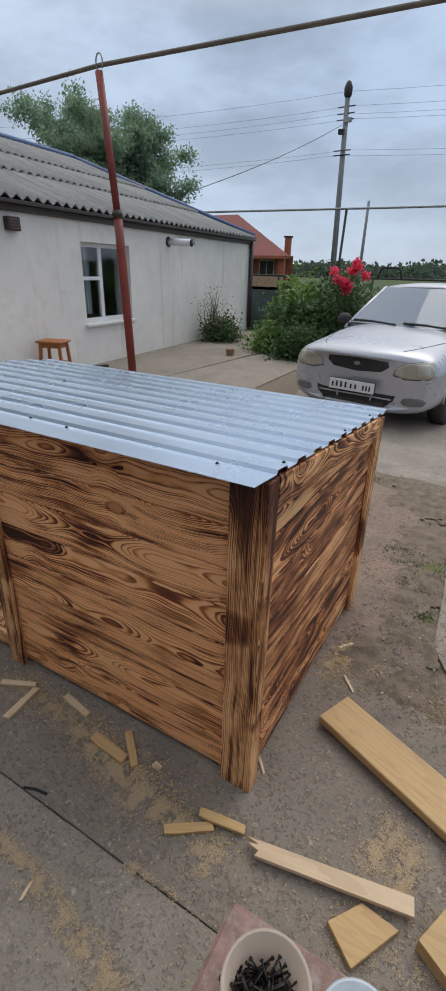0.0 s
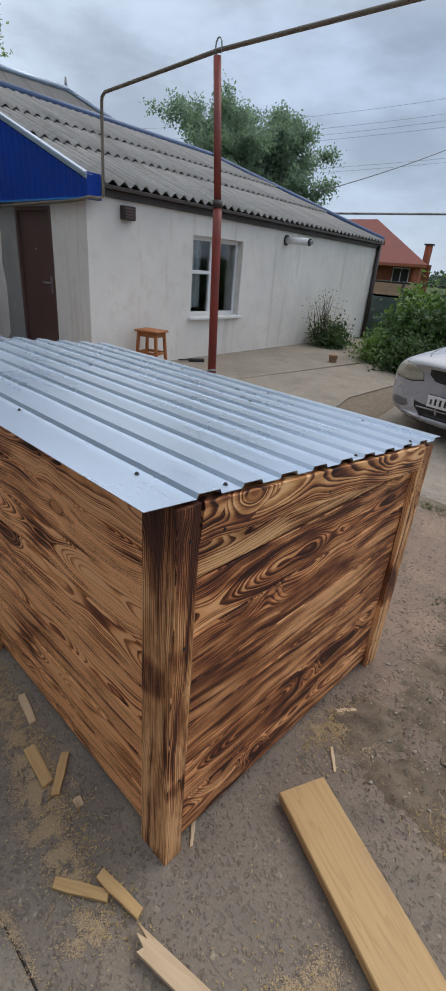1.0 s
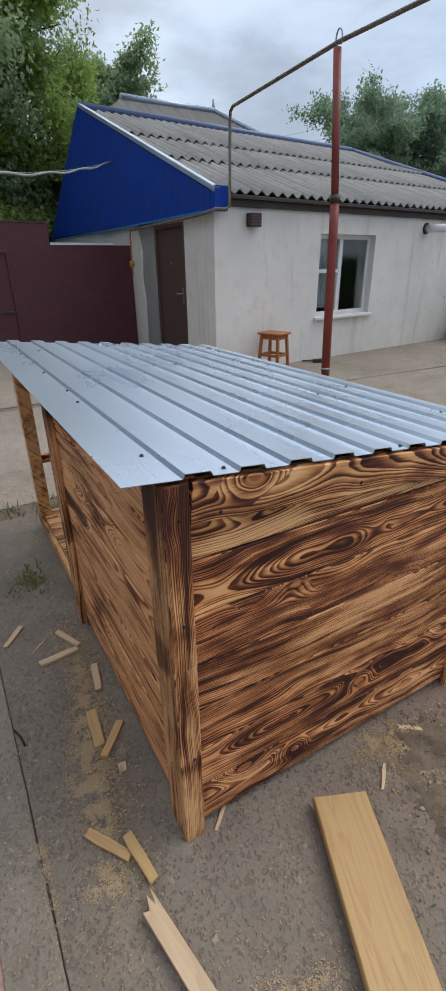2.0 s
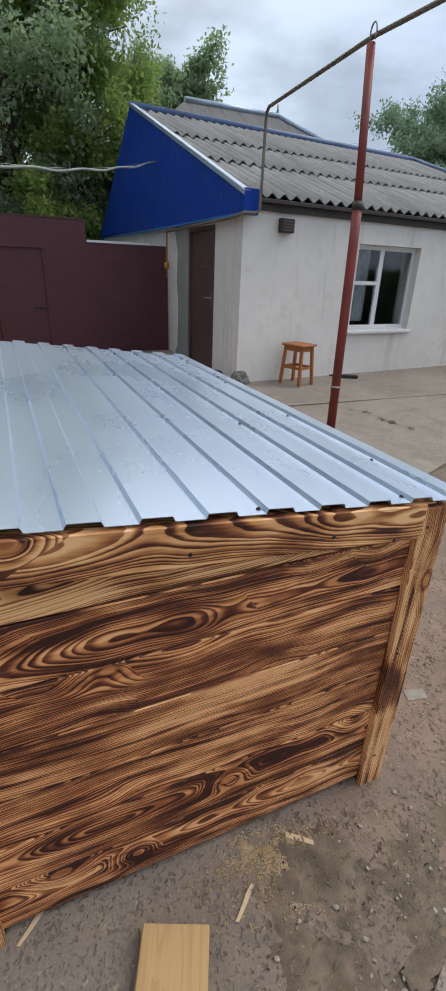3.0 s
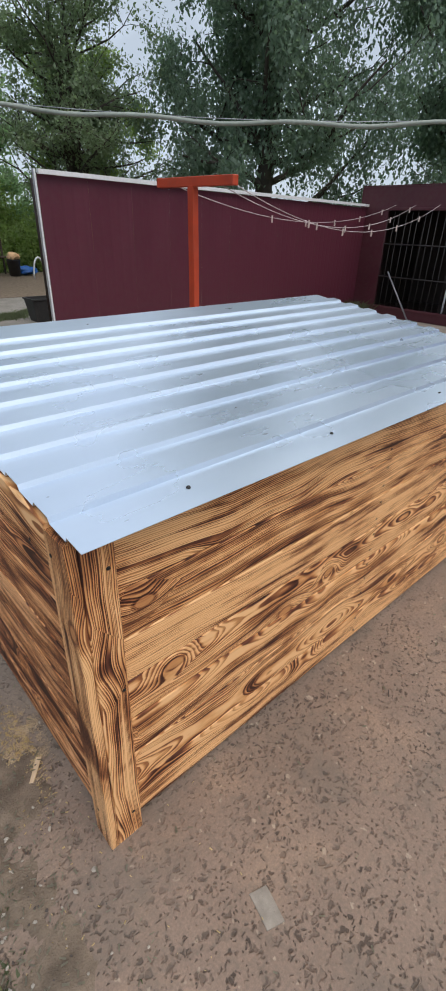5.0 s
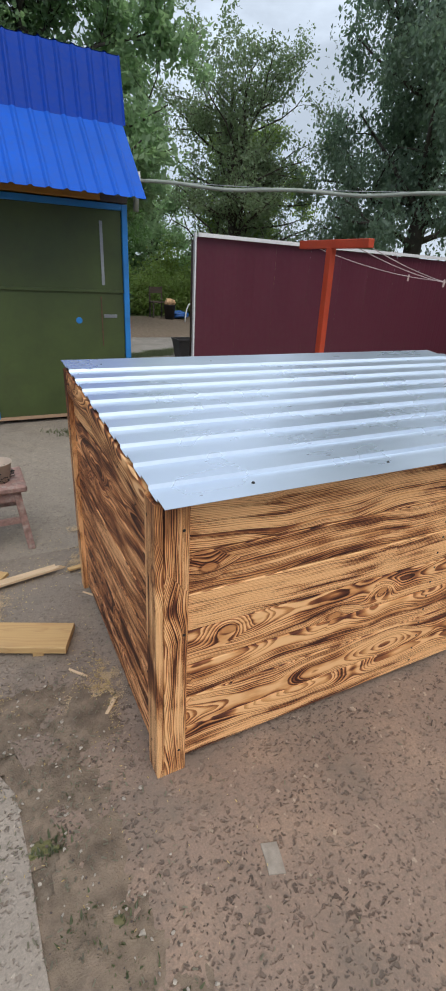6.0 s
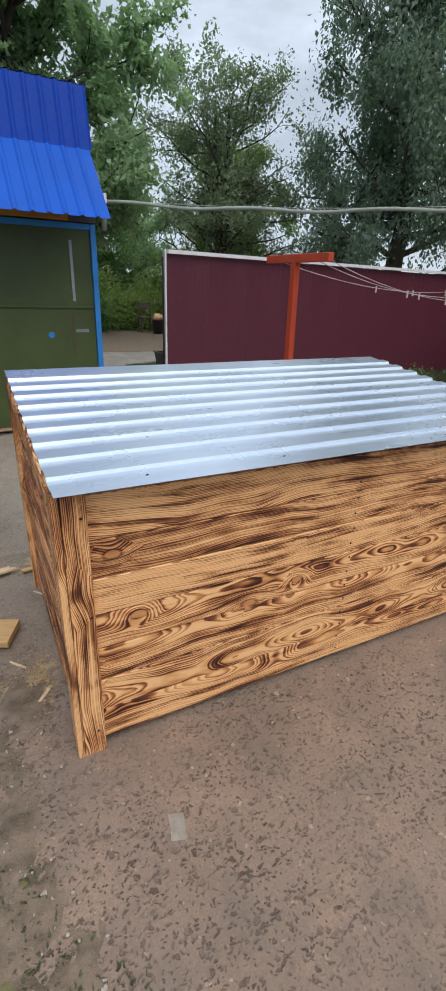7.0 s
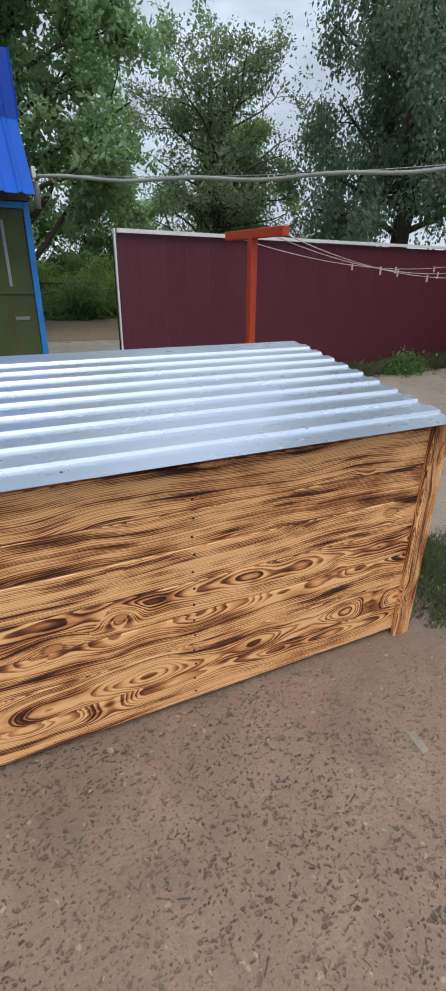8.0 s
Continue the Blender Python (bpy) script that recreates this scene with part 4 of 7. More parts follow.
def wavy_sheet(x0, x1, y0, yend, lift, pitch=0.17, amp=0.025):
    """One course of corrugated roofing; yend gives the far limit for an x."""
    bm = bmesh.new()
    n = int((HY1 + 0.2 - y0) / pitch * 8)
    cols = []
    for i in range(n + 1):
        col = []
        for x, up in ((x0, lift), (x1, 0.0)):
            y = min(y0 + i * pitch / 8, yend(x))
            z = slope_z(x) + amp * math.cos(2 * math.pi * (y - y0) / pitch) + up
            col.append((bm.verts.new((x, y, z + 0.012)), bm.verts.new((x, y, z))))
        cols.append(col)
    for p, q in zip(cols, cols[1:]):
        f = bm.faces.new((p[0][0], q[0][0], q[1][0], p[1][0]))
        g = bm.faces.new((p[0][1], p[1][1], q[1][1], q[0][1]))
        bm.faces.new((p[0][0], p[0][1], q[0][1], q[0][0]))
        f.smooth = g.smooth = True
    return bm


def ribbed_panel(outline_top, x0, x1, y, z0, pitch=0.16, depth=0.006):
    """An upright ribbed sheet across x at y; outline_top gives its height for an x."""
    bm = bmesh.new()
    xs = []
    x = x0
    while x < x1:
        for dx, d in ((0.0, 0.0), (0.015, depth), (0.055, depth), (0.07, 0.0)):
            if x + dx < x1:
                xs.append((x + dx, d))
        x += pitch
    xs.append((x1, 0.0))
    rows = [(bm.verts.new((x, y - d, z0(x))), bm.verts.new((x, y - d, outline_top(x))), bm.verts.new((x, y + 0.02, outline_top(x))), bm.verts.new((x, y + 0.02, z0(x)))) for x, d in xs]
    for p, q in zip(rows, rows[1:]):
        for j in range(4):
            bm.faces.new((p[j], p[(j + 1) % 4], q[(j + 1) % 4], q[j]))
    bm.faces.new(rows[0])
    bm.faces.new(rows[-1][::-1])
    return bm


def build_house():
    h = thing("house", (-9.5, 8.3, 0), "low whitewashed house with grey corrugated slate roof and blue gable", "house")
    t = 0.35
    z0 = -0.15
    front = bmesh.new()
    for y0, y1, za, zb in ((HY0, WY0, z0, 2.10), (WY1, HY1, z0, 2.10), (WY0, WY1, z0, WZ0), (WY0, WY1, WZ1, 2.10)):
        box_into(front, HX - t, HX, y0, y1, za, zb)
    part("wall", front, M_PLASTER, h, "whitewashed plaster with grey rain streaks")
    side = bmesh.new()
    for x0, x1, za, zb in ((-5.90, HX - t, z0, 1.98), (-6.88, -5.90, 1.87, 1.98), (-7.95, -6.88, z0, 1.98)):
        box_into(side, x0, x1, HY0, HY0 + t, za, zb)
    part("wall", side, M_PLASTER, h)
    part("wall", box_bm(-7.55, -6.89, HY0 - 0.012, HY0 - 0.002, z0, 1.92), M_PLASTER_G, h, "bare grey cement render beside the door")
    part("paint_streak", prism_bm([(0, 0), (0.13, 0.1), (0.17, 0.8), (0.10, 1.1), (0.16, 1.5), (0.02, 1.85)], 0, 0.004), M_PLASTER, h, "leftover white paint", m=pose(-7.55, HY0 - 0.013, 0.05, 90, 0, 0))
    part("wall", box_bm(-13.3, -7.95, HY0, HY0 + t, z0, 1.98), M_PLASTER, h)
    part("wall", box_bm(-13.3, HX - t, HY1 - t, HY1, z0, 2.06), M_PLASTER, h)
    part("wall", box_bm(-13.3, -12.95, HY0 + t, HY1 - t, z0, 2.06), M_PLASTER, h)
    foot = bmesh.new()
    bmesh.ops.create_icosphere(foot, subdivisions=4, radius=1.0)
    for v in foot.verts:
        n = 1 + 0.28 * noise.noise(v.co * 2.6) + 0.12 * noise.noise(v.co * 7.0)
        v.co = Vector((HX + 0.13 * v.co.x * n, HY0 + 0.05 + 0.13 * v.co.y * n, max(-0.1, 0.0 + 0.15 * v.co.z * n)))
    part("plinth", foot, M_PLASTER_D, h, "crumbling dark cement foot at the corner")
    # roof
    def hip(x):
        return 11.5 + (HY1 + 0.12 - 11.5) * max(0.0, min(1.0, (x - RIDGE_X) / (EAVE_X - RIDGE_X)))

    cuts = [EAVE_X, -6.55, -7.95, RIDGE_X]
    for a, b in zip(cuts, cuts[1:]):
        part("roof_sheet", wavy_sheet(a + 0.08, b - 0.06, HY0 - 0.02, hip, 0.045), M_SLATE, h)
    back = bmesh.new()
    q = [(RIDGE_X, HY0, RIDGE_Z), (RIDGE_X, 11.5, RIDGE_Z), (BACK_X, HY1 + 0.1, 2.0), (BACK_X, HY0, 2.0)]
    back.faces.new([back.verts.new(p) for p in q])
    back.faces.new([back.verts.new(p) for p in ((RIDGE_X, 11.5, RIDGE_Z), (EAVE_X, HY1 + 0.12, EAVE_Z), (BACK_X, HY1 + 0.12, 2.0))])
    part("roof_back", back, M_SLATE, h)
    part("ridge_cap", tube_bm([(RIDGE_X, HY0 - 0.05, RIDGE_Z + 0.05), (RIDGE_X, 11.5, RIDGE_Z + 0.05)], 0.06, 8), M_NAVY, h, "blue metal ridge cap")
    part("hip_cap", tube_bm([(RIDGE_X, 11.5, RIDGE_Z + 0.05), (EAVE_X + 0.02, HY1 + 0.12, EAVE_Z + 0.07)], 0.05, 8), M_NAVY, h, "blue metal hip cap")
    # gable of ribbed blue sheet over the door side
    def gable_top(x):
        return slope_z(x) + 0.02 if x > RIDGE_X else RIDGE_Z - (RIDGE_Z - 2.0) * (RIDGE_X - x) / (RIDGE_X - BACK_X)

    part("gable", ribbed_panel(gable_top, BACK_X, EAVE_X + 0.11, HY0 - 0.07, lambda x: min(1.93 + 0.008 * (EAVE_X - x), gable_top(x) - 0.005)), M_BLUE, h, "royal blue ribbed metal sheet")
    part("gable_return", box_bm(EAVE_X + 0.03, EAVE_X + 0.12, HY0 - 0.075, HY0 + 0.12, 1.925, EAVE_Z + 0.06, 0.004), M_BLUE, h)
    n = Vector((EAVE_X - RIDGE_X, 0, EAVE_Z - RIDGE_Z))
    part("rake_flashing", board_bm(n.length + 0.13, 0.10, 0.02), M_PALETRIM, h, "pale blue-grey flashing along the rake", frame_m((RIDGE_X, HY0 - 0.09, RIDGE_Z + 0.085), n, (0, 1, 0)))
    part("rake_edge", board_bm(n.length + 0.13, 0.055, 0.012), M_PALETRIM, h, m=frame_m((RIDGE_X, HY0 - 0.088, RIDGE_Z + 0.035), n, (-n.z, 0, n.x)))
    part("gable_foot", box_bm(BACK_X, EAVE_X + 0.12, HY0 - 0.085, HY0 - 0.065, 1.925, 1.945), M_BLUETRIM, h)
    # eave board, soffit, corner pipe
    part("eave_board", box_bm(HX + 0.002, HX + 0.05, HY0 + 0.13, HY1 + 0.03, 1.99, 2.10, 0.004), M_BROWN_D, h, "dark brown eave board")
    part("gutter", box_bm(HX + 0.055, EAVE_X + 0.09, HY0 + 0.14, HY1 + 0.08, 2.065, 2.105, 0.003), M_BROWN_D, h)
    part("corner_pipe", tube_bm([(HX + 0.06, HY1 - 0.06, 2.04), (HX + 0.06, HY1 - 0.06, -0.1)], 0.055, 10), M_BROWN_D, h, "dark brown downpipe")
    # window
    w = part("window", box_bm(HX - 0.16, HX - 0.11, WY0, WY0 + 0.06, WZ0, WZ1, 0.004), M_WHITE, h, "white plastic window with a top-hung sash")
    for y0, y1, za, zb in ((WY1 - 0.06, WY1, WZ0, WZ1), (WY0 + 0.06, WY1 - 0.06, WZ0, WZ0 + 0.06), (WY0 + 0.06, WY1 - 0.06, WZ1 - 0.06, WZ1), (WY0 + 0.50, WY0 + 0.58, WZ0 + 0.06, WZ1 - 0.06)):
        part("window_frame", box_bm(HX - 0.16, HX - 0.108, y0, y1, za, zb, 0.004), M_WHITE, w)
    part("window_frame", box_bm(HX - 0.155, HX - 0.105, WY0 + 0.06, WY0 + 0.50, WZ0 + 0.60, WZ0 + 0.65, 0.004), M_WHITE, w)
    for y0, y1, za, zb in ((WY0 + 0.06, WY0 + 0.50, WZ0 + 0.06, WZ0 + 0.60), (WY0 + 0.06, WY0 + 0.50, WZ0 + 0.65, WZ1 - 0.06), (WY0 + 0.58, WY1 - 0.06, WZ0 + 0.06, WZ1 - 0.06)):
        p = part("pane", box_bm(HX - 0.142, HX - 0.136, y0, y1, za, zb), M_GLASS, w)
        p.visible_shadow = False
    part("window_sill", box_bm(HX - 0.11, HX + 0.06, WY0 - 0.05, WY1 + 0.05, WZ0 - 0.045, WZ0 - 0.005, 0.006), M_WHITE, w)
    part("reveal", box_bm(HX - 0.105, HX - 0.09, WY1 - 0.012, WY1 - 0.004, WZ0, WZ1), M_WHITE, w)
    curtain = bmesh.new()
    pts = [(HX - 0.30 + 0.02 * math.sin(i * 1.3), WY0 + 0.06 + i * 0.02) for i in range(21)]
    lo = [curtain.verts.new((x, y, WZ0 + 0.1)) for x, y in pts]
    hi = [curtain.verts.new((x, y, WZ1)) for x, y in pts]
    for i in range(len(pts) - 1):
        curtain.faces.new((lo[i], lo[i + 1], hi[i + 1], hi[i]))
    part("curtain", curtain, M_NET, w, "thin grey net curtain")
    part("floor", box_bm(-12.9, HX - t, HY0 + t, HY1 - t, 0.0, 0.05), M_BROWN_D, h)
    # entrance door
    d = part("door", box_bm(-6.87, -5.92, HY0 + 0.03, HY0 + 0.08, 0.0, 1.86, 0.006), M_DOOR, h, "brown metal entrance door, closed")
    part("door_frame", box_bm(-5.95, -5.895, HY0 - 0.012, HY0 + 0.05, 0.0, 1.88, 0.004), M_DOOR, d)
    part("door_frame", box_bm(-6.885, -6.83, HY0 - 0.012, HY0 + 0.05, 0.0, 1.88, 0.004), M_DOOR, d)
    part("door_frame", box_bm(-6.83, -5.95, HY0 - 0.012, HY0 + 0.05, 1.83, 1.88, 0.004), M_DOOR, d)
    part("door_handle", tube_bm([(-6.03, HY0 + 0.03, 0.98), (-6.03, HY0 - 0.03, 0.98), (-6.15, HY0 - 0.035, 0.98)], 0.012, 8), M_GREYMETAL, d, "steel door handle")
    part("lock_plate", box_bm(-6.06, -6.00, HY0 + 0.02, HY0 + 0.03, 0.85, 1.06, 0.004), M_GREYMETAL, d)
    part("spyhole", revolve_bm([(0.014, 0), (0.012, 0.012)], 10), M_GREYMETAL, d, m=pose(-6.40, HY0 + 0.03, 1.38, 90, 0, 0))
    # vent box, boiler flue
    v = part("vent_box", box_bm(HX + 0.001, HX + 0.09, 4.80, 4.99, 1.78, 1.93, 0.006), M_BROWN_D, h, "rusty brown vent box under the eaves")
    for i in range(4):
        part("slat", box_bm(HX + 0.09, HX + 0.10, 4.82, 4.97, 1.80 + i * 0.031, 1.816 + i * 0.031), M_DOOR, v)
    f = part("flue_pipe", tube_bm([(HX - 0.02, 8.57, 1.85), (HX + 0.52, 8.57, 1.83)], 0.058, 16), M_WHITE, h, "white boiler flue pipe")
    part("flue_collar", tube_bm([(HX + 0.001, 8.57, 1.85), (HX + 0.02, 8.57, 1.85)], 0.085, 20), M_DARK, f)
    part("flue_end", tube_bm([(HX + 0.52, 8.57, 1.83), (HX + 0.57, 8.57, 1.827)], 0.036, 12), M_GREYMETAL, f)
    part("flue_ring", tube_bm([(HX + 0.51, 8.57, 1.831), (HX + 0.525, 8.57, 1.83)], 0.061, 16), M_DARK, f)
    # the whole house stands slightly askew to the yard
    bpy.context.view_layer.update()
    lean = Matrix.Identity(4)
    lean[0][1] = SLANT
    lean[0][3] = -SLANT * HY0
    for ob in h.children_recursive:
        ob.data.transform(ob.matrix_world.inverted() @ lean @ ob.matrix_world)
    return h


build_house()


def build_gas_pipe():
    g = thing("gas_pipe", (-2.75, 4.15, 0), "thin ochre gas pipe carried over the yard on a red post", "gas pipe")
    run = [(-7.62, 4.20, 1.865), (-7.4, 4.20, 1.868), (-5.30, 4.20, 1.90), (-5.05, 4.20, 1.91), (-4.92, 4.20, 1.92), (-4.875, 4.23, 1.94), (-4.87, 4.36, 1.94), (-4.87, 4.42, 1.97), (-4.87, 4.43, 2.78), (-4.86, 4.43, 2.86), (-4.79, 4.42, 2.89), (-2.97, 4.27, 2.885), (-0.4, 4.47, 2.91), (5.5, 4.85, 2.95)]
    part("pipe", tube_bm(run, 0.017, 10), M_PIPE, g)
    part("branch", tube_bm([(-7.62, 4.20, 1.87), (-7.62, 4.19, 1.78), (-7.64, 4.19, 1.20)], 0.014, 8), M_YELLOW, g, "yellow painted gas branch")
    part("hose", tube_bm([(-7.64, 4.25, 1.84), (-7.74, 4.25, 1.86), (-7.84, 4.25, 1.82), (-7.90, 4.25, 1.72)], 0.010, 8), M_WHITE, g, "white plastic hose")
    part("valve", revolve_bm([(0.03, -0.05), (0.04, -0.02), (0.04, 0.02), (0.03, 0.05)], 10), M_YELLOW, g, "yellow gas valve", m=pose(-7.64, 4.19, 1.38))
    p = part("post", tube_bm([(-2.62, 4.09, -0.1), (-2.80, 4.205, 1.55), (-2.83, 4.22, 1.85)], 0.038, 14), M_REDPOLE, g, "red oxide painted steel post, leaning")
    part("post_upper", tube_bm([(-2.83, 4.22, 1.83), (-2.96, 4.25, 2.84)], 0.031, 14), M_REDPOLE, p)
    part("post_band", tube_bm([(-2.826, 4.217, 1.80), (-2.832, 4.221, 1.86)], 0.0445, 14), M_BROWN_D, p)
    part("wire_tie", tube_bm([(-2.677, 4.125, 0.46), (-2.68, 4.127, 0.475)], 0.046, 14), M_GREYMETAL, p)
    hook = [(-2.96 + 0.035 * math.cos(a), 4.26, 2.90 + 0.06 * math.sin(a)) for a in (math.pi * (i / 10 * 1.5 - 0.25) for i in range(11))]
    part("hook", tube_bm(hook, 0.006, 6), M_GREYMETAL, g)


build_gas_pipe()


# ---- maroon gate wall with the barred run, and the fence ----
GX = -7.95


def build_gate_wall():
    g = thing("gate_wall", (GX, 1.0, 0), "dark maroon sheet metal wall with a small door and a barred run", "wall")
    oy0, oy1, oz0, oz1 = -2.05, 0.80, 0.17, 1.63
    for y0, y1, za, zb in ((-2.6, oy0, 0, 1.965), (oy0, oy1, 0, oz0), (oy0, oy1, oz1, 1.965), (oy1, 1.56, 0, 1.965), (1.56, 2.33, 1.56, 1.965), (2.33, 2.98, 0, 1.955), (2.98, 4.30, 0, 1.665)):
        part("panel", box_bm(GX - 0.05, GX, y0, y1, za, zb), M_MAROON_D, g)
    part("capping", box_bm(GX - 0.06, GX + 0.012, 2.985, 4.0, 1.667, 1.70), M_WHITE, g, "white capping strip")
    part("capping", box_bm(GX - 0.055, GX + 0.006, -2.6, 2.98, 1.967, 1.985), M_MAROON_D, g)
    d = part("door", box_bm(GX - 0.04, GX - 0.012, 1.57, 2.32, 0.02, 1.55, 0.004), M_MAROON_D, g, "maroon metal door set in the wall")
    part("door_frame", box_bm(GX - 0.01, GX + 0.02, 1.53, 2.37, 1.55, 1.59, 0.003), M_MAROON_D, d)
    part("door_frame", box_bm(GX - 0.01, GX + 0.016, 2.30, 2.345, 0.0, 1.55, 0.003), M_MAROON_D, d)
    part("bolt", box_bm(GX - 0.01, GX + 0.02, 2.10, 2.28, 0.70, 0.73, 0.003), M_BROWN_D, d)
    # bars
    for z in (0.64, 1.14):
        part("cross_bar", tube_bm([(GX - 0.02, oy0, z), (GX - 0.02, oy1, z)], 0.009, 8), M_IRON, g)
    n = 26
    for i in range(n + 1):
        y = oy0 + (oy1 - oy0) * i / n
        lean = 0.015 * math.sin(i * 2.3)
        part("bar", tube_bm([(GX - 0.02, y, oz0), (GX - 0.02, y + lean, oz1)], 0.005, 6), M_IRON, g)
    part("frame_post", box_bm(GX - 0.05, GX + 0.012, -0.05, -0.01, oz0, oz1, 0.003), M_IRON, g)
    for y0, y1, za, zb in ((oy0 - 0.04, oy1 + 0.04, oz1, oz1 + 0.04), (oy0 - 0.04, oy1 + 0.04, oz0 - 0.04, oz0), (oy1, oy1 + 0.04, oz0, oz1)):
        part("frame_bar", box_bm(GX - 0.03, GX + 0.014, y0, y1, za, zb, 0.003), M_MAROON_D, g)
    # the run behind the bars: back, sides, floor, roof
    for x0, x1, y0, y1, za, zb in ((GX - 2.2, GX - 2.1, -2.6, 3.0, 0, 1.95), (GX - 2.1, GX - 0.06, -2.6, -2.52, 0, 1.95), (GX - 2.1, GX - 0.06, 1.0, 1.06, 0, 1.95), (GX - 2.1, GX - 0.06, -2.52, 1.0, 0.0, 0.04)):
        part("inner_wall", box_bm(x0, x1, y0, y1, za, zb), M_BROWN_D, g)
    part("run_roof", box_bm(GX - 2.25, GX - 0.062, -2.6, 3.0, 1.951, 1.964), M_SLATE_D, g)
    part("brace", tube_bm([(GX + 0.03, -1.85, 0.72), (GX + 0.06, -1.32, 0.02)], 0.014, 8), M_GREYMETAL, g, "leaning metal rod")
    # small things kept in the run
    sh = thing("workwear", (GX - 0.35, 0.32, 0.04), "bright orange cloth bag hung behind the bars", "bag")
    part("bag", revolve_bm([(0.02, 0.0), (0.09, 0.08), (0.11, 0.25), (0.06, 0.42), (0.10, 0.5), (0.03, 0.56)], 12, (GX - 0.35, 0.25, 0.12), 0.7, 1.0), M_ORANGECLOTH, sh)
    part("strap", tube_bm([(GX - 0.33, 0.20, 0.62), (GX - 0.33, 0.19, 0.80), (GX - 0.33, 0.30, 0.80), (GX - 0.33, 0.31, 0.62)], 0.012, 6), M_ORANGECLOTH, sh)
    solo("crate", box_bm(GX - 1.1, GX - 0.7, -0.70, -0.30, 0.04, 0.36, 0.02), M_BLUE, "dark blue plastic crate in the run", "crate")
    fr = thing("metal_rack", (GX - 0.4, -0.5, 0.04), "white metal tube rack standing in the run", "rack")
    for y in (-0.95, -0.08):
        part("leg", tube_bm([(GX - 0.4, y, 0.04), (GX - 0.4, y, 0.50)], 0.016, 8), M_WHITE, fr)
    part("top_bar", tube_bm([(GX - 0.4, -0.95, 0.50), (GX - 0.4, -0.5, 0.53), (GX - 0.4, -0.08, 0.50)], 0.016, 8), M_WHITE, fr)
    solo("tin_box", box_bm(GX - 0.55, GX - 0.25, 0.42, 0.72, 0.04, 0.30, 0.015), M_CARD, "brown cardboard box on the floor of the run", "box")


build_gate_wall()


def build_fence():
    a, b = Vector((-1.80, -1.70, 0)), Vector((-7.95, -2.48, 0))
    f = thing("fence", (a + b) / 2, "tall maroon sheet metal fence with a white top rail", "fence")
    d = (b - a)
    n = 12
    for i in range(n):
        p, q = a + d * (i / n), a + d * ((i + 1) / n)
        along = (q - p)
        bm = bmesh.new()
        top0 = 1.695 - 0.02 * i / n
        ribs = [(0.0, 0)]
        w = along.length
        x = 0.03
        while x < w - 0.04:
            ribs += [(x, 0), (x + 0.010, 0.0009), (x + 0.03, 0.0009), (x + 0.040, 0)]
            x += 0.115
        ribs.append((w - 0.001, 0))
        lo = [bm.verts.new((r, 0.0, h)) for r, h in ribs]
        hi = [bm.verts.new((r, top0 + 0.02, h)) for r, h in ribs]
        for j in range(len(ribs) - 1):
            bm.faces.new((lo[j], lo[j + 1], hi[j + 1], hi[j]))
        m = frame_m(p + Vector((0, 0, -0.03)), -along, (0, 0, 1))
        m.translation = q + Vector((0, 0, -0.03))
        part("sheet", bm, M_MAROON, f, m=m)
    part("top_rail", board_bm(d.length, 0.036, 0.03, 0.003), M_WHITE, f, "white top rail", frame_m(b + Vector((0, 0.016, 1.682)), a - b, (0, 0, 1)))
    part("end_post", box_bm(-0.008, 0.008, -0.02, 0.02, 0, 1.718), M_WHITE, f, "white end strip", m=pose(a.x + 0.02, a.y, 0, 0, 0, 0))
    # metal posts behind
    for i in range(4):
        p = a + d * (i / 3.0) + Vector((0, -0.07, 0))
        part("post", tube_bm([p, p + Vector((0, 0, 1.65))], 0.03, 8), M_BROWN_D, f)


build_fence()


def build_clothes_line():
    t = thing("clothes_line", (-2.80, -0.87, 0), "orange-red painted steel T-post with sagging clothes lines", "clothes line")
    part("post", box_bm(-0.035, 0.035, -0.035, 0.035, 0, 1.64, 0.004), M_ORANGE, t, m=pose(-2.87, -0.88, 0, 1.0, 0, 8))
    part("cross_bar", box_bm(-0.035, 0.035, -0.475, 0.475, 0, 0.075, 0.004), M_ORANGE, t, m=pose(-2.87, -0.88, 1.63, 0.2, 0, 5))
    far = [(-7.9, -1.9, 1.70), (-7.9, -1.55, 1.70), (-7.9, -1.15, 1.70)]
    near = [(-2.87, -1.1, 1.63), (-2.90, -0.55, 1.63), (-2.91, -0.44, 1.65)]
    pg = mesh_from("peg", box_into(box_bm(-0.006, 0.006, -0.008, -0.001, -0.05, 0.022, 0.001), -0.006, 0.006, 0.001, 0.008, -0.05, 0.022, 0.001))
    pg.materials.append(M_PEG)
    for k, (p, q) in enumerate(zip(near, far)):
        p, q = Vector(p), Vector(q)
        pts = [p.lerp(q, i / 20) + Vector((0, 0, -(0.26 + 0.05 * k) * 4 * (i / 20) * (1 - i / 20))) for i in range(21)]
        part("line", tube_bm(pts, 0.004, 5), M_LINE, t)
        for i in range(5, 20):
            if (i * 7 + k * 5) % 3 == 0:
                solo("clothes_peg", pg, M_PEG, "small pale clothes peg on the line", "clothes peg", "pegs on the lines", m=pose(*pts[i], 0, 0, 20 * (i % 5)))


build_clothes_line()


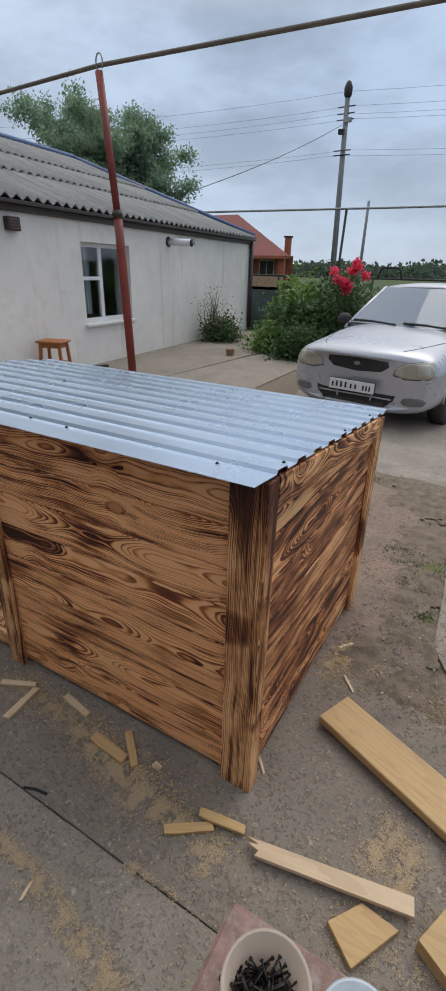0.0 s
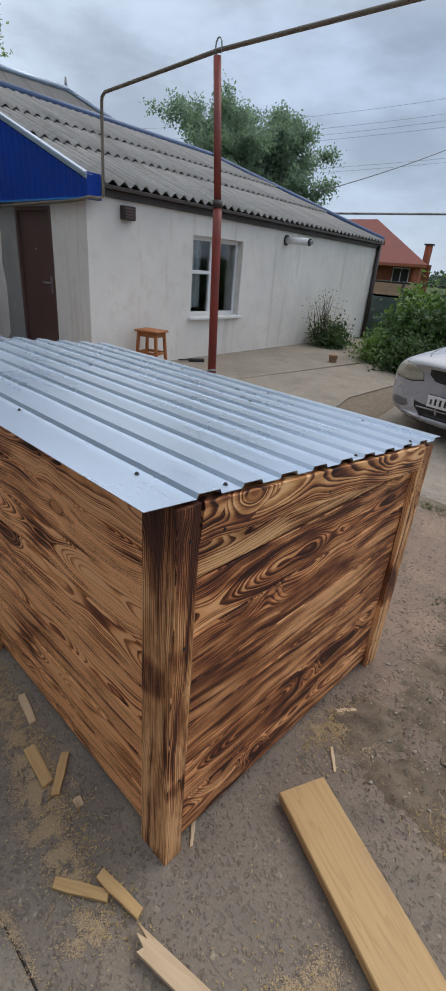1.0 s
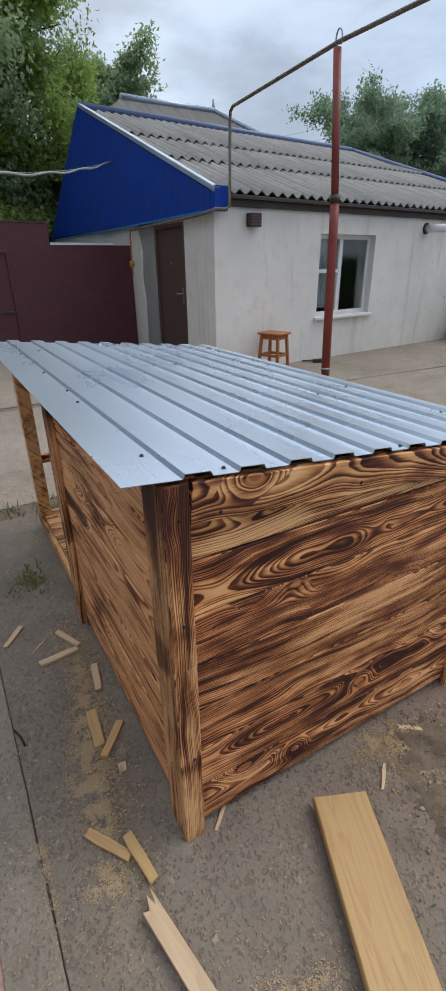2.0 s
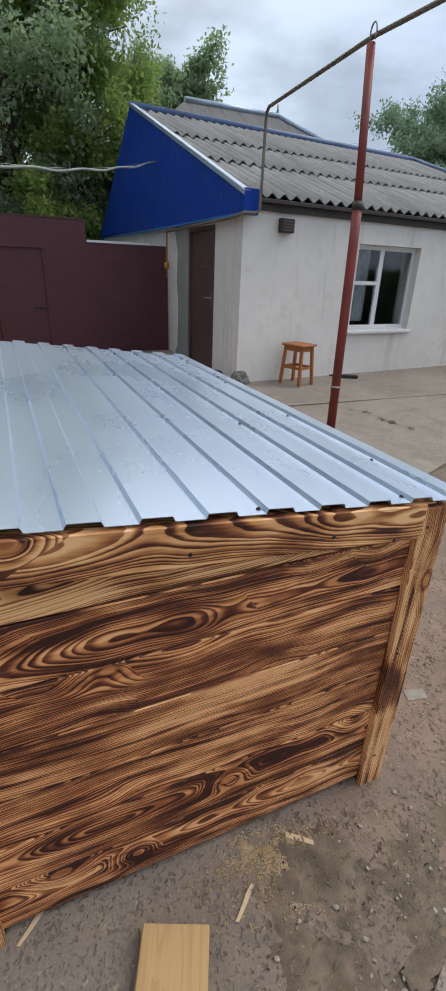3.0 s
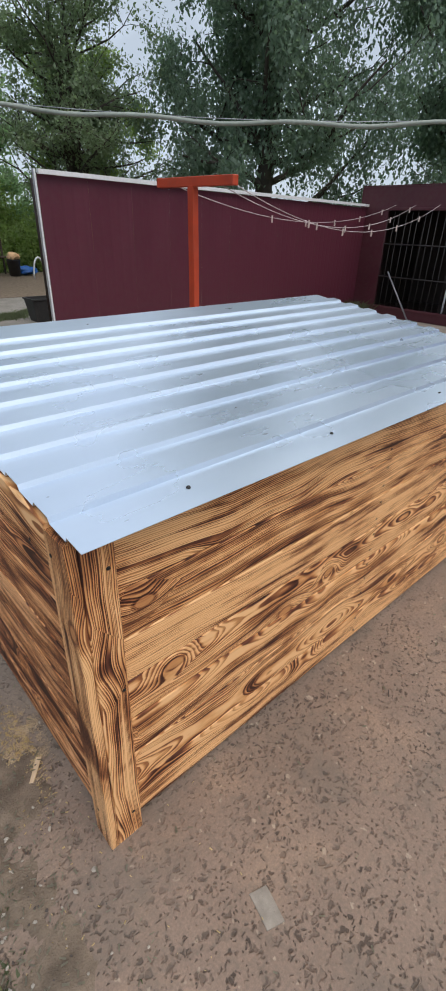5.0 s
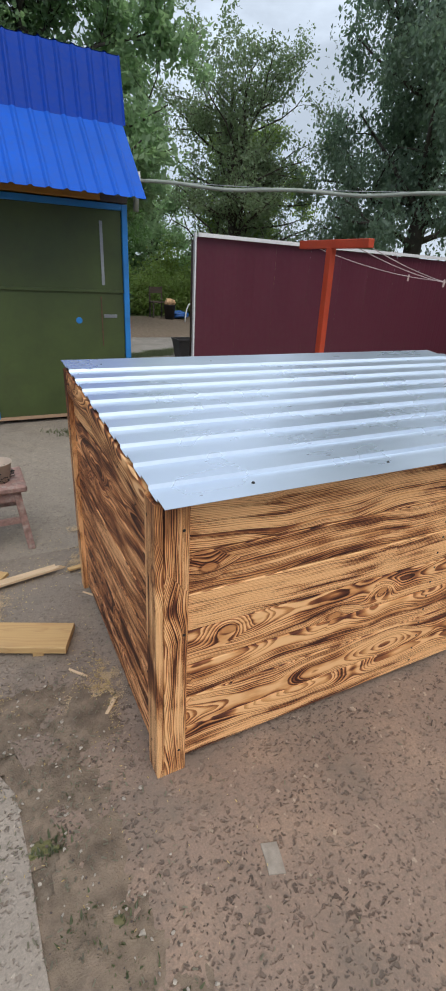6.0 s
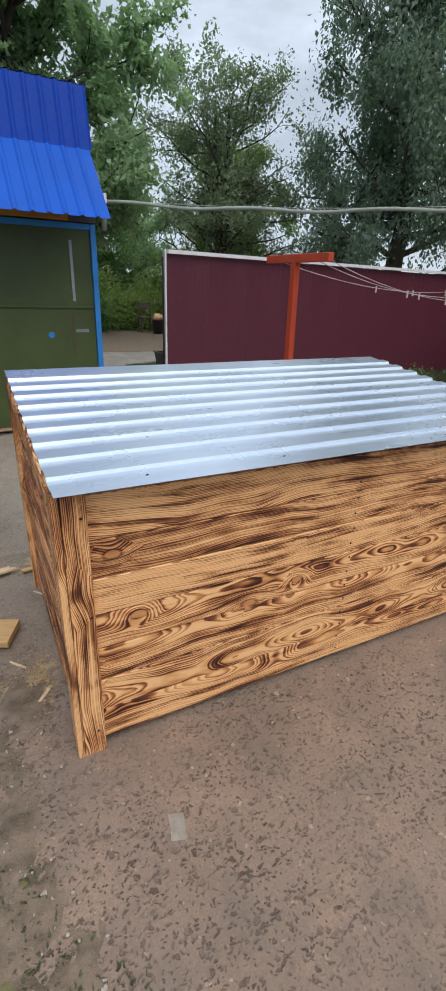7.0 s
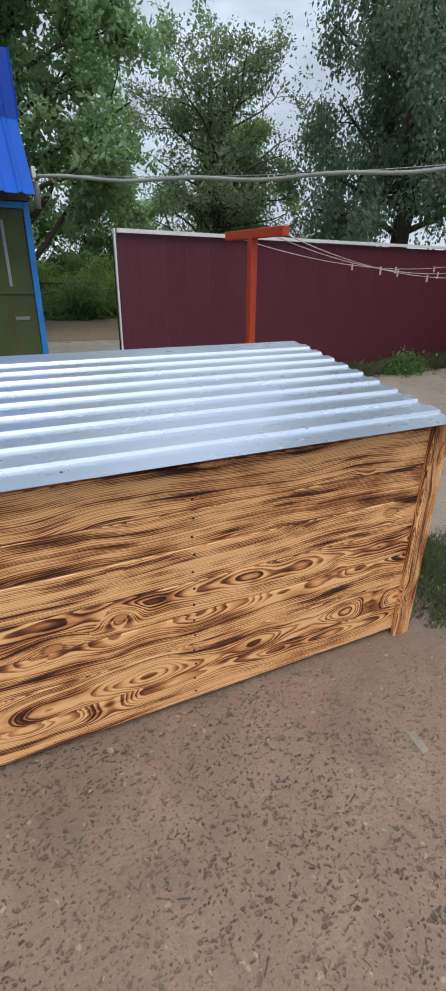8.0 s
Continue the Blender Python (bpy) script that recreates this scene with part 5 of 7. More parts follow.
def build_cable():
    a, b = Vector((-1.05, -1.32, 2.04)), Vector((-8.45, 4.36, 2.94))
    c = thing("overhead_cable", (a + b) / 2, "grey-green corrugated conduit strung from the shed to the house", "cable")
    pts, wire = [], []
    for i in range(61):
        f = i / 60
        p = a.lerp(b, f) + Vector((0, 0, -0.36 * 4 * f * (1 - f)))
        wire.append(p + Vector((0, 0, 0.009)))
        pts.append(p + Vector((0, 0, 0.012 * math.sin(f * 55) - 0.008)))
    part("conduit", tube_bm(pts, 0.014, 8), M_CABLE, c)
    part("carrier_wire", tube_bm(wire, 0.003, 5), M_GREYMETAL, c)


build_cable()


# ---- blue shed ----
def build_shed():
    s = thing("shed", (0.6, -2.5, 0), "shed with royal blue ribbed metal roof and worn green doors", "shed")
    fy = -1.55
    part("wall", box_bm(-1.0, 3.5, -4.2, -4.1, 0, 2.4), M_GREEN, s)
    part("wall", box_bm(-1.0, -0.92, -4.1, fy - 0.1, 0, 1.95), M_BROWN_D, s)
    part("wall", box_bm(3.4, 3.5, -4.1, fy, 0, 2.2), M_GREEN, s)
    part("wall", box_bm(1.5, 3.4, fy - 0.1, fy, 0, 1.9), M_GREEN, s)
    part("wall", box_bm(0.32, 1.5, fy - 0.12, fy - 0.06, 0, 1.9), M_BROWN_D, s)

    def door(x0, x1, name_label):
        d = part("door", box_bm(x0 + 0.05, x1 - 0.05, fy - 0.03, fy - 0.012, 0.06, 1.85, 0.004), M_GREEN, s, name_label)
        for a, b, za, zb in ((x0, x0 + 0.05, 0.05, 1.90), (x1 - 0.05, x1, 0.05, 1.90), (x0 + 0.05, x1 - 0.05, 1.85, 1.90)):
            part("door_frame", box_bm(a, b, fy - 0.04, fy + 0.012, za, zb, 0.004), M_BLUETRIM, d, "bright blue angle-iron frame")
        part("seam", box_bm(x0 + 0.05, x1 - 0.05, fy - 0.012, fy + 0.004, 1.175, 1.20, 0.002), M_GREEN, d)
        part("foot", box_bm(x0 + 0.03, x1 - 0.03, fy - 0.03, fy + 0.01, 0.035, 0.06), M_CARD, d, "bare rusty bottom edge")
        return d

    d = door(-1.02, 0.27, "worn olive green sheet steel door, scratched")
    part("strip", box_bm(-0.80, -0.775, fy - 0.012, fy - 0.006, 1.24, 1.76), M_GREYMETAL, d, "pale scraped strip")
    part("label_mark", box_bm(-0.90, -0.78, fy - 0.012, fy - 0.006, 0.955, 0.985), M_GREYMETAL, d, "scraped bare patch")
    part("paint_dab", revolve_bm([(0.03, 0), (0.028, 0.003)], 9), M_BLUETRIM, d, "dab of blue paint", m=pose(-0.55, fy - 0.012, 0.93, -90, 0, 0))
    part("rust_line", box_bm(-0.765, -0.755, fy - 0.012, fy - 0.007, 0.70, 1.14), M_RUST, d, "thin rusty scratch")
    part("beam", box_bm(-0.78, 3.4, fy - 0.05, fy + 0.05, 1.91, 1.975, 0.004), M_YELLOW, s, "ochre painted beam")
    part("beam_end", box_bm(-1.02, -0.78, fy - 0.05, fy + 0.03, 1.905, 1.965, 0.004), M_BROWN_D, s)
    # roof in two pitches of ribbed sheet, ribs running down the slope
    def slope(name, lo, hi, x0, x1, mat):
        (ya, za), (yb, zb) = lo, hi
        bm = bmesh.new()
        xs = []
        x = x1
        while x > x0:
            pass_x = [(x, 0.0), (x - 0.018, 0.014), (x - 0.030, 0.014), (x - 0.048, 0.0)]
            xs += [q for q in pass_x if q[0] >= x0]
            x -= 0.125
        ln = math.hypot(yb - ya, zb - za)
        ny, nz = -(zb - za) / ln, (yb - ya) / ln
        if nz < 0:
            ny, nz = -ny, -nz
        up = [(bm.verts.new((x, ya + ny * h, za + nz * h)), bm.verts.new((x, yb + ny * h, zb + nz * h))) for x, h in xs]
        dn = [(bm.verts.new((x, ya + ny * (h - 0.002), za + nz * (h - 0.002))), bm.verts.new((x, yb + ny * (h - 0.002), zb + nz * (h - 0.002)))) for x, h in xs]
        for p, q in zip(up, up[1:]):
            bm.faces.new((p[0], q[0], q[1], p[1]))
        for p, q in zip(dn, dn[1:]):
            bm.faces.new((p[0], p[1], q[1], q[0]))
        for k in range(len(xs) - 1):
            bm.faces.new((up[k][0], dn[k][0], dn[k + 1][0], up[k + 1][0]))
        return part(name, bm, mat, s, "royal blue ribbed roofing sheet")

    # the flatter lower pitch is coloured paler, as the sky lights it
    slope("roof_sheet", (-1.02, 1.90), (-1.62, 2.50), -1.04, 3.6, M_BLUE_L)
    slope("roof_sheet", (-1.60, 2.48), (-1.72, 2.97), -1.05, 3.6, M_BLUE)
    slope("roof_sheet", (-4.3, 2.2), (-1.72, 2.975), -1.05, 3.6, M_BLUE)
    part("roof_end", prism_bm([(-1.60, 1.95), (-1.60, 2.47), (-1.72, 2.95), (-4.2, 2.2), (-4.2, 1.95)], -0.01, 0.01), M_BLUE, s, m=Matrix(((0, 0, 1, -0.98), (1, 0, 0, 0), (0, 1, 0, 0), (0, 0, 0, 1))))
    part("junction_box", box_bm(-1.085, -1.055, -1.44, -1.34, 2.05, 2.13, 0.005), M_WHITE, s, "small white junction box")
    part("edge_pipe", tube_bm([(-1.09, -1.5, 1.85), (-1.09, -1.48, 2.05)], 0.025, 8), M_CABLE, s)
    # old wheel leaning by the door
    w = thing("wire_coil", (0.36, -1.42, 0.0), "rusty coil of wire leaning beside the green door", "wire coil")
    for k in range(4):
        pts = [(0.42 + 0.10 * math.cos(a), -1.40 + 0.015 * k, 0.22 + 0.20 * math.sin(a)) for a in (2 * math.pi * i / 20 for i in range(21))]
        part("loop", tube_bm(pts, 0.008, 6), M_CARD, w)
    s.location.x += 0.01
    s.location.y += 0.12
    s.scale.z = 0.98


build_shed()


# ---- things about the yard ----
def build_stool(name, m, seat_x, seat_y, height, mat, label, splay=0.03, thick=0.028):
    s = thing(name, (0, 0, 0), label, "stool")
    part("seat", box_bm(-seat_x / 2, seat_x / 2, -seat_y / 2, seat_y / 2, height - thick, height, 0.008), mat, s)
    lx, ly = seat_x / 2 - 0.05, seat_y / 2 - 0.045
    for sx in (-1, 1):
        for sy in (-1, 1):
            bm = box_bm(-0.018, 0.018, -0.018, 0.018, 0, 1, 0.002)
            for v in bm.verts:
                f = 1 - v.co.z
                v.co = Vector((sx * (lx + splay * f) + v.co.x, sy * (ly + splay * f) + v.co.y, v.co.z * (height - thick)))
            part("leg", bm, mat, s)
    for sy in (-1, 1):
        part("apron", box_bm(-lx, lx, sy * ly - 0.01, sy * ly + 0.01, height - thick - 0.06, height - thick, 0.002), mat, s)
        part("stretcher", box_bm(-lx - 0.012, lx + 0.012, sy * (ly + 0.014) - 0.008, sy * (ly + 0.014) + 0.008, height * 0.40, height * 0.40 + 0.035, 0.002), mat, s)
    for sx in (-1, 1):
        part("apron", box_bm(sx * lx - 0.01, sx * lx + 0.01, -ly, ly, height - thick - 0.06, height - thick, 0.002), mat, s)
        part("stretcher", box_bm(sx * (lx + 0.014) - 0.008, sx * (lx + 0.014) + 0.008, -ly - 0.012, ly + 0.012, height * 0.40 + 0.001, height * 0.40 + 0.034, 0.002), mat, s)
    s.matrix_basis = m
    return s


build_stool("stool", pose(-4.82, 5.08, 0.0, 0, 0, 20), 0.36, 0.30, 0.52, M_STOOL, "varnished orange pine stool by the white house wall")
build_stool("work_stool", pose(0.43, 0.775, 0.0, 0, 0, 1), 0.40, 0.29, 0.36, M_PINKSTOOL, "low worn stool with flaking pink-red paint", 0.035, 0.035)


def build_tub():
    t = thing("screw_tub", (0.344, 0.803, 0.36), "beige plastic tub half full of black screws", "tub")
    prof = [(0.045, 0.0), (0.050, 0.004), (0.066, 0.095), (0.070, 0.098), (0.070, 0.101), (0.064, 0.101), (0.048, 0.008), (0.01, 0.007)]
    part("tub", revolve_bm(prof, 32, (0, 0, 0), 0.97, 1.0), M_TUB, t, m=pose(0.344, 0.803, 0.36))
    rnd = random.Random(3)
    screw = mesh_from("black_screw", tube_into(tube_bm([(0, 0, 0), (0, 0, 0.038)], [0.0012, 0.002], 5), [(0, 0, 0.038), (0, 0, 0.041)], 0.0033, 6))
    screw.materials.append(M_SCREW)
    for i in range(240):
        a, r = rnd.uniform(0, 6.28), 0.046 * math.sqrt(rnd.random())
        solo("black_screw", screw, M_SCREW, "black wood screw lying in the tub", "screw", "screws in the tub", m=pose(0.344 + r * math.cos(a), 0.803 + r * math.sin(a), 0.375 + (0.016 + 0.045 * (1 - r / 0.05)) * rnd.random(), rnd.uniform(45, 135), rnd.uniform(-40, 40), rnd.uniform(0, 360)))


M_BOWL = weathered("pale_blue_white_plastic", (0.60, 0.66, 0.70), 0.4, 0.0, 0.06)
M_TUB = weathered("beige_plastic", (0.44, 0.345, 0.27), 0.45, 0.0, 0.06)
build_tub()
cup = thing("white_bowl", (0.478, 0.842, 0.36), "pale bluish white plastic bowl on the low stool", "bowl")
part("bowl", revolve_bm([(0.03, 0), (0.035, 0.002), (0.058, 0.055), (0.060, 0.058), (0.055, 0.058), (0.032, 0.006), (0.005, 0.005)], 28, (0.478, 0.842, 0.36)), M_BOWL, cup)


def offcut(name, pts, z0, z1, mat, label, category="offcut", group="pine offcuts on the concrete"):
    return solo(name, prism_bm(pts, z0, z1, 0.0015), mat, label, category, group)


def strip(name, a, b, width, thick, mat, label, z=0.002, jag=0.0, tilt=0.0, category="wood scrap", group="pine scraps on the concrete"):
    """A loose strip of wood from a to b, its torn end at a when jagged."""
    a, b = Vector((a[0], a[1], 0)), Vector((b[0], b[1], 0))
    ln = (b - a).length
    if jag:
        pts = [(0.0, width * 0.95), (jag * 0.55, width * 0.72), (jag * 0.15, width * 0.60), (jag * 0.6, width * 0.35), (jag * 0.5, 0.02 * width), (ln, 0.0), (ln, width)]
    else:
        pts = [(0.003, 0.0), (ln * 0.3, -0.0015), (ln * 0.6, 0.001), (ln, 0.002), (ln - 0.004, width), (ln * 0.5, width + 0.001), (0.0, width - 0.001)]
    bm = prism_bm(pts, 0, thick, 0.0012)
    m = frame_m(a + Vector((0, 0, z)), b - a, Vector((-(b - a).y, (b - a).x, 0))) @ pose(0, -width / 2, 0, 0, -tilt, 0)
    return solo(name, bm, mat, label, category, group, m=m)


# the long fresh plank
pl = Vector((0.192, 1.727, 0))
pdir = Vector((0.915, -0.40, 0)).normalized()
solo("plank", board_bm(0.95, 0.147, 0.028, 0.003), M_RAW, "fresh yellow pine plank lying on the concrete", "plank", m=frame_m(pl + Vector((0, 0, 0.047)) - Vector((-pdir.y, pdir.x, 0)) * 0.0735, pdir, (-pdir.y, pdir.x, 0)))
strip("wood_scrap", (0.60, 1.49), (0.66, 1.62), 0.04, 0.016, M_RAW, "short sawn batten lying under the plank")
strip("wood_scrap", (0.27, 1.64), (0.32, 1.75), 0.04, 0.016, M_RAW, "short sawn batten lying under the plank")
strip("split_lath", (0.125, 1.180), (0.548, 1.262), 0.044, 0.012, M_PALE, "pale split pine lath with a torn end", 0.020, 0.07, 0.5, "lath", "")
offcut("offcut", [(0.375, 1.136), (0.436, 1.215), (0.527, 1.205), (0.449, 1.079)], 0.002, 0.018, M_RAW, "square yellow pine offcut with dark edges")
offcut("offcut", [(0.567, 1.196), (0.612, 1.292), (0.712, 1.285), (0.672, 1.135)], 0.002, 0.045, M_RAW, "orange-brown pine block on the concrete")
strip("wood_scrap", (-0.087, 1.107), (0.030, 1.185), 0.026, 0.010, M_RAW, "short sawn pine strip on the concrete")
strip("wood_scrap", (-0.025, 1.195), (0.113, 1.215), 0.026, 0.010, M_RAW, "short sawn pine strip on the concrete", 0.012)
strip("wood_scrap", (-0.666, 1.298), (-0.535, 1.275), 0.024, 0.010, M_PALE, "pointed sliver of pale pine")
strip("wood_scrap", (-0.462, 1.227), (-0.315, 1.212), 0.034, 0.012, M_RAW, "short sawn pine strip on the concrete")
strip("wood_scrap", (-0.375, 1.300), (-0.275, 1.210), 0.024, 0.010, M_RAW, "short sawn pine strip on the concrete")
strip("wood_scrap", (-0.917, 1.218), (-0.790, 1.275), 0.022, 0.012, M_PALE, "short sawn pine strip on the concrete")
strip("wood_scrap", (-0.767, 1.120), (-0.777, 1.268), 0.024, 0.012, M_PALE, "short sawn pine strip on the concrete", 0.002)
strip("wood_scrap", (-1.03, 1.10), (-0.93, 1.02), 0.02, 0.008, M_PALE, "short sawn pine strip on the concrete")
strip("wood_scrap", (-0.290, 0.793), (-0.298, 0.840), 0.008, 0.003, M_PALE, "pale pine flake on the concrete")
strip("wood_scrap", (-0.05, 1.09), (-0.02, 1.05), 0.002, 0.002, M_PALE, "thin pine splinter on the concrete")
strip("wood_scrap", (0.17, 1.93), (0.225, 1.86), 0.010, 0.004, M_PALE, "curled pine shaving on the concrete")
strip("wood_scrap", (0.10, 2.06), (0.15, 2.12), 0.014, 0.004, M_PALE, "curled pine shaving on the concrete")
strip("wood_scrap", (-0.9, 1.17), (-0.84, 1.10), 0.006, 0.003, M_PALE, "thin pine splinter on the concrete")
strip("wood_scrap", (-0.235, 1.255), (-0.20, 1.245), 0.022, 0.004, M_PALE, "thin pine splinter on the concrete")
strip("wood_scrap", (0.02, 1.47), (0.08, 1.40), 0.01, 0.003, M_PALE, "curled pine shaving on the concrete")
part_nail = solo("nail", tube_bm([(-0.516, 0.991, 0.0055), (-0.48, 1.006, 0.006), (-0.441, 1.012, 0.0055)], 0.0038, 6), M_SCREW, "bent dark nail on the concrete", "nail")


def scatter(name, n, spread, size, mat, label, category, seed, slim=0.5, lift=0.004):
    """Flakes lying about; spread gives a place in plan for a random source."""
    rng = np.random.default_rng(seed)
    c = np.array([(*spread(rng), lift) for _ in range(n)])
    d = np.column_stack([rng.normal(size=n), rng.normal(size=n), rng.normal(size=n) * 0.12])
    d /= np.linalg.norm(d, axis=1, keepdims=True)
    s = np.column_stack([-d[:, 1], d[:, 0], rng.normal(size=n) * 0.2])
    ln = size * rng.uniform(0.3, 1.3, (n, 1))
    w = ln * slim * rng.uniform(0.4, 1.0, (n, 1))
    q = np.stack([c - s * w / 2, c + d * ln - s * w / 2, c + d * ln + s * w / 2, c + s * w / 2], axis=1)
    q[:, :, 2] = np.maximum(q[:, :, 2], 0.002)
    me = quads_mesh(name, q, mat)
    return tagged(new(name, me), label, category, kind="stuff")


def along_wall(rng):
    if rng.random() < 0.55:
        f = rng.random()
        return (-0.95 + 1.05 * f + rng.normal() * 0.05, 1.30 - 0.13 * f + rng.normal() * 0.035)
    if rng.random() < 0.5:
        return (0.10 + abs(rng.normal()) * 0.06, 2.0 + rng.normal() * 0.10)
    if rng.random() < 0.6:
        return (0.45 + rng.normal() * 0.10, 1.30 + rng.normal() * 0.10)
    return (0.35 + rng.normal() * 0.3, 2.3 + rng.normal() * 0.3)


SAWDUST_RUNS = (((-0.95, 1.21), (-0.72, 1.245), 0.030, 2), ((-0.72, 1.245), (-0.52, 1.225), 0.022, 3), ((-0.52, 1.225), (-0.36, 1.19), 0.026, 5), ((-0.36, 1.19), (-0.20, 1.15), 0.030, 7), ((-0.20, 1.15), (-0.05, 1.14), 0.022, 4), ((-0.48, 0.86), (-0.22, 0.835), 0.016, 3), ((-0.22, 0.835), (0.05, 0.785), 0.018, 4), ((-0.12, 0.993), (0.07, 0.992), 0.008, 1), ((0.09, 1.90), (0.13, 2.10), 0.022, 4), ((0.13, 2.02), (0.24, 2.03), 0.030, 3), ((0.42, 1.30), (0.47, 1.46), 0.022, 3), ((0.50, 1.28), (0.53, 1.42), 0.018, 3), ((0.02, 1.09), (0.07, 1.13), 0.022, 2), ((0.40, 1.12), (0.60, 1.16), 0.020, 1))

RUN_PICK = [i for i, r in enumerate(SAWDUST_RUNS) for _ in range(r[3])]


def on_run(rng):
    """A place in one of the drifts, thinned out by patches."""
    while True:
        p, q, w, _ = SAWDUST_RUNS[RUN_PICK[int(rng.integers(len(RUN_PICK)))]]
        f = rng.random()
        x, y = p[0] + (q[0] - p[0]) * f + rng.normal() * w, p[1] + (q[1] - p[1]) * f + rng.normal() * w
        if noise.noise((x * 26, y * 26, 4.0)) + 0.5 * noise.noise((x * 70, y * 70, 1.0)) > rng.uniform(-0.35, 0.35):
            return (x, y)


scatter("sawdust_drifts", 58000, on_run, 0.0025, M_SAWDUST2, "fine pale sawdust in thin drifts by the kennel", "sawdust", 5, 0.8, 0.003)
scatter("sawdust", 2600, along_wall, 0.007, M_SAWDUST, "pale sawdust and shavings scattered by the kennel", "sawdust", 4)
scatter("wood_crumbs", 1100, lambda r: (r.normal() * 0.35 - 0.05, r.normal() * 0.22 + 1.06), 0.005, M_SAWDUST, "pale wood crumbs strewn over the concrete", "sawdust", 17)
scatter("yard_litter", 420, lambda r: (r.normal() * 1.1 - 4.3, r.normal() * 0.5 + 3.8), 0.016, M_DRY, "dry leaves and bits by the house door", "litter", 19, 0.5)
scatter("leaf_litter", 500, lambda r: (r.uniform(-3, 1.0), r.uniform(2.3, 4.2)), 0.012, M_DRY, "dry bits and small twigs on the concrete", "litter", 8, 0.4)

scatter("twigs", 75, lambda r: (r.uniform(-2.0, -0.7), r.uniform(2.6, 4.0)), 0.028, M_GRIT, "dark twigs and crumbs on the concrete", "litter", 65, 0.16, 0.006)
scatter("crumbled_earth", 1500, lambda r: ((-2.15, 3.15 + r.normal() * 0.55) if r.random() < 0.4 else (-2.55 + r.normal() * 0.35, 4.0 + r.normal() * 0.10)), 0.013, M_EARTH, "crumbled earth and grit in the broken joint", "litter", 66, 0.7, 0.008)


def pebbles(name, n, spread, lo, hi, mat, label, seed):
    """Small uneven stones lying half sunk in the ground."""
    rng = np.random.default_rng(seed)
    ball = bmesh.new()
    bmesh.ops.create_icosphere(ball, subdivisions=1, radius=1.0)
    ball.verts.ensure_lookup_table()
    base = np.array([tuple(v.co) for v in ball.verts])
    tris = np.array([[v.index for v in f.verts] for f in ball.faces])
    ball.free()
    vs, fs = [], []
    for i in range(n):
        x, y = spread(rng)
        r = rng.uniform(lo, hi) * rng.uniform(0.6, 1.0)
        t = rng.uniform(0, 6.28)
        p = base * (1 + 0.22 * rng.normal(size=(len(base), 1))) * np.array((r, r * rng.uniform(0.55, 0.9), r * 0.5))
        q = np.column_stack([p[:, 0] * math.cos(t) - p[:, 1] * math.sin(t) + x, p[:, 0] * math.sin(t) + p[:, 1] * math.cos(t) + y, p[:, 2] + 0.005])
        vs.append(q)
        fs.append(tris + i * len(base))
    me = bpy.data.meshes.new(name)
    me.from_pydata(np.concatenate(vs).tolist(), [], np.concatenate(fs).tolist())
    me.materials.append(mat)
    return tagged(new(name, me), label, "pebbles", kind="stuff")


def on_earth(rng):
    return ((0.22, 0.40, 0.30, 0.28, 0.22)[i := int(rng.integers(5))] + rng.normal() * 0.08, (2.10, 2.02, 2.32, 2.65, 3.0)[i] + rng.normal() * 0.13)


pebbles("pebbles", 150, on_earth, 0.003, 0.008, M_STONE, "pale pebbles and grit in the dark earth", 61)
pebbles("dark_grit", 240, on_earth, 0.002, 0.005, M_GRIT, "dark grit lying on the earth", 62)
scatter("straw", 800, lambda r: (0.60 + r.normal() * 0.08, 1.95 + r.normal() * 0.05), 0.012, M_SAWDUST, "pale straw and shavings trodden into the earth", "straw", 63, 0.14, 0.012)
scatter("earth_litter", 900, lambda r: (0.33 + r.normal() * 0.13, 2.25 + r.normal() * 0.30), 0.012, M_DRY, "dry bits and bark on the dark earth", "litter", 64, 0.35, 0.012)


def build_tufts(name, spots, seed, label, height=0.045, per=115):
    """Grass and low weeds growing from the joints."""
    rng = np.random.default_rng(seed)
    quads = []
    for x, y, r in spots:
        n = int(per * (r / 0.1) ** 1.3)
        px, py = x + rng.normal(size=n) * r * 0.6, y + rng.normal(size=n) * r * 0.35
        for a, b in zip(px, py):
            h = height * rng.uniform(0.3, 1.2)
            t, w = rng.uniform(0, 6.28), rng.uniform(0.0015, 0.0055)
            lx, ly = math.cos(t) * h * 1.3 * rng.random(), math.sin(t) * h * 1.3 * rng.random()
            sx, sy = -math.sin(t) * w, math.cos(t) * w
            z = ground_z(a, b) + 0.005
            quads.append(((a - sx, b - sy, z), (a + sx, b + sy, z), (a + lx * 0.6 + sx * 0.8, b + ly * 0.6 + sy * 0.8, z + h * 0.7), (a + lx, b + ly, z + h)))
    me = quads_mesh(name, np.array(quads), M_GRASS)
    return tagged(new(name, me), label, "weeds", kind="stuff")


def line_spots(a, b, n, r, seed, wob=0.04):
    rnd = random.Random(seed)
    return [(a[0] + (b[0] - a[0]) * f + rnd.gauss(0, wob), a[1] + (b[1] - a[1]) * f + rnd.gauss(0, wob), r * rnd.uniform(0.5, 1.4)) for f in (rnd.random() for _ in range(n))]


spots = line_spots((-2.16, 2.45), (-2.16, 3.5), 9, 0.05, 1) + line_spots((-2.15, 3.55), (-1.3, 4.1), 9, 0.07, 2) + line_spots((-1.3, 4.1), (0.1, 3.95), 8, 0.05, 3)
spots += line_spots((-4.85, 2.6), (-4.92, 3.8), 26, 0.09, 4, 0.03)
spots += [(-1.33, 1.23, 0.10), (-1.42, 1.20, 0.09), (-1.30, 1.12, 0.08), (-2.2, 3.66, 0.1), (-2.13, 3.07, 0.09)]
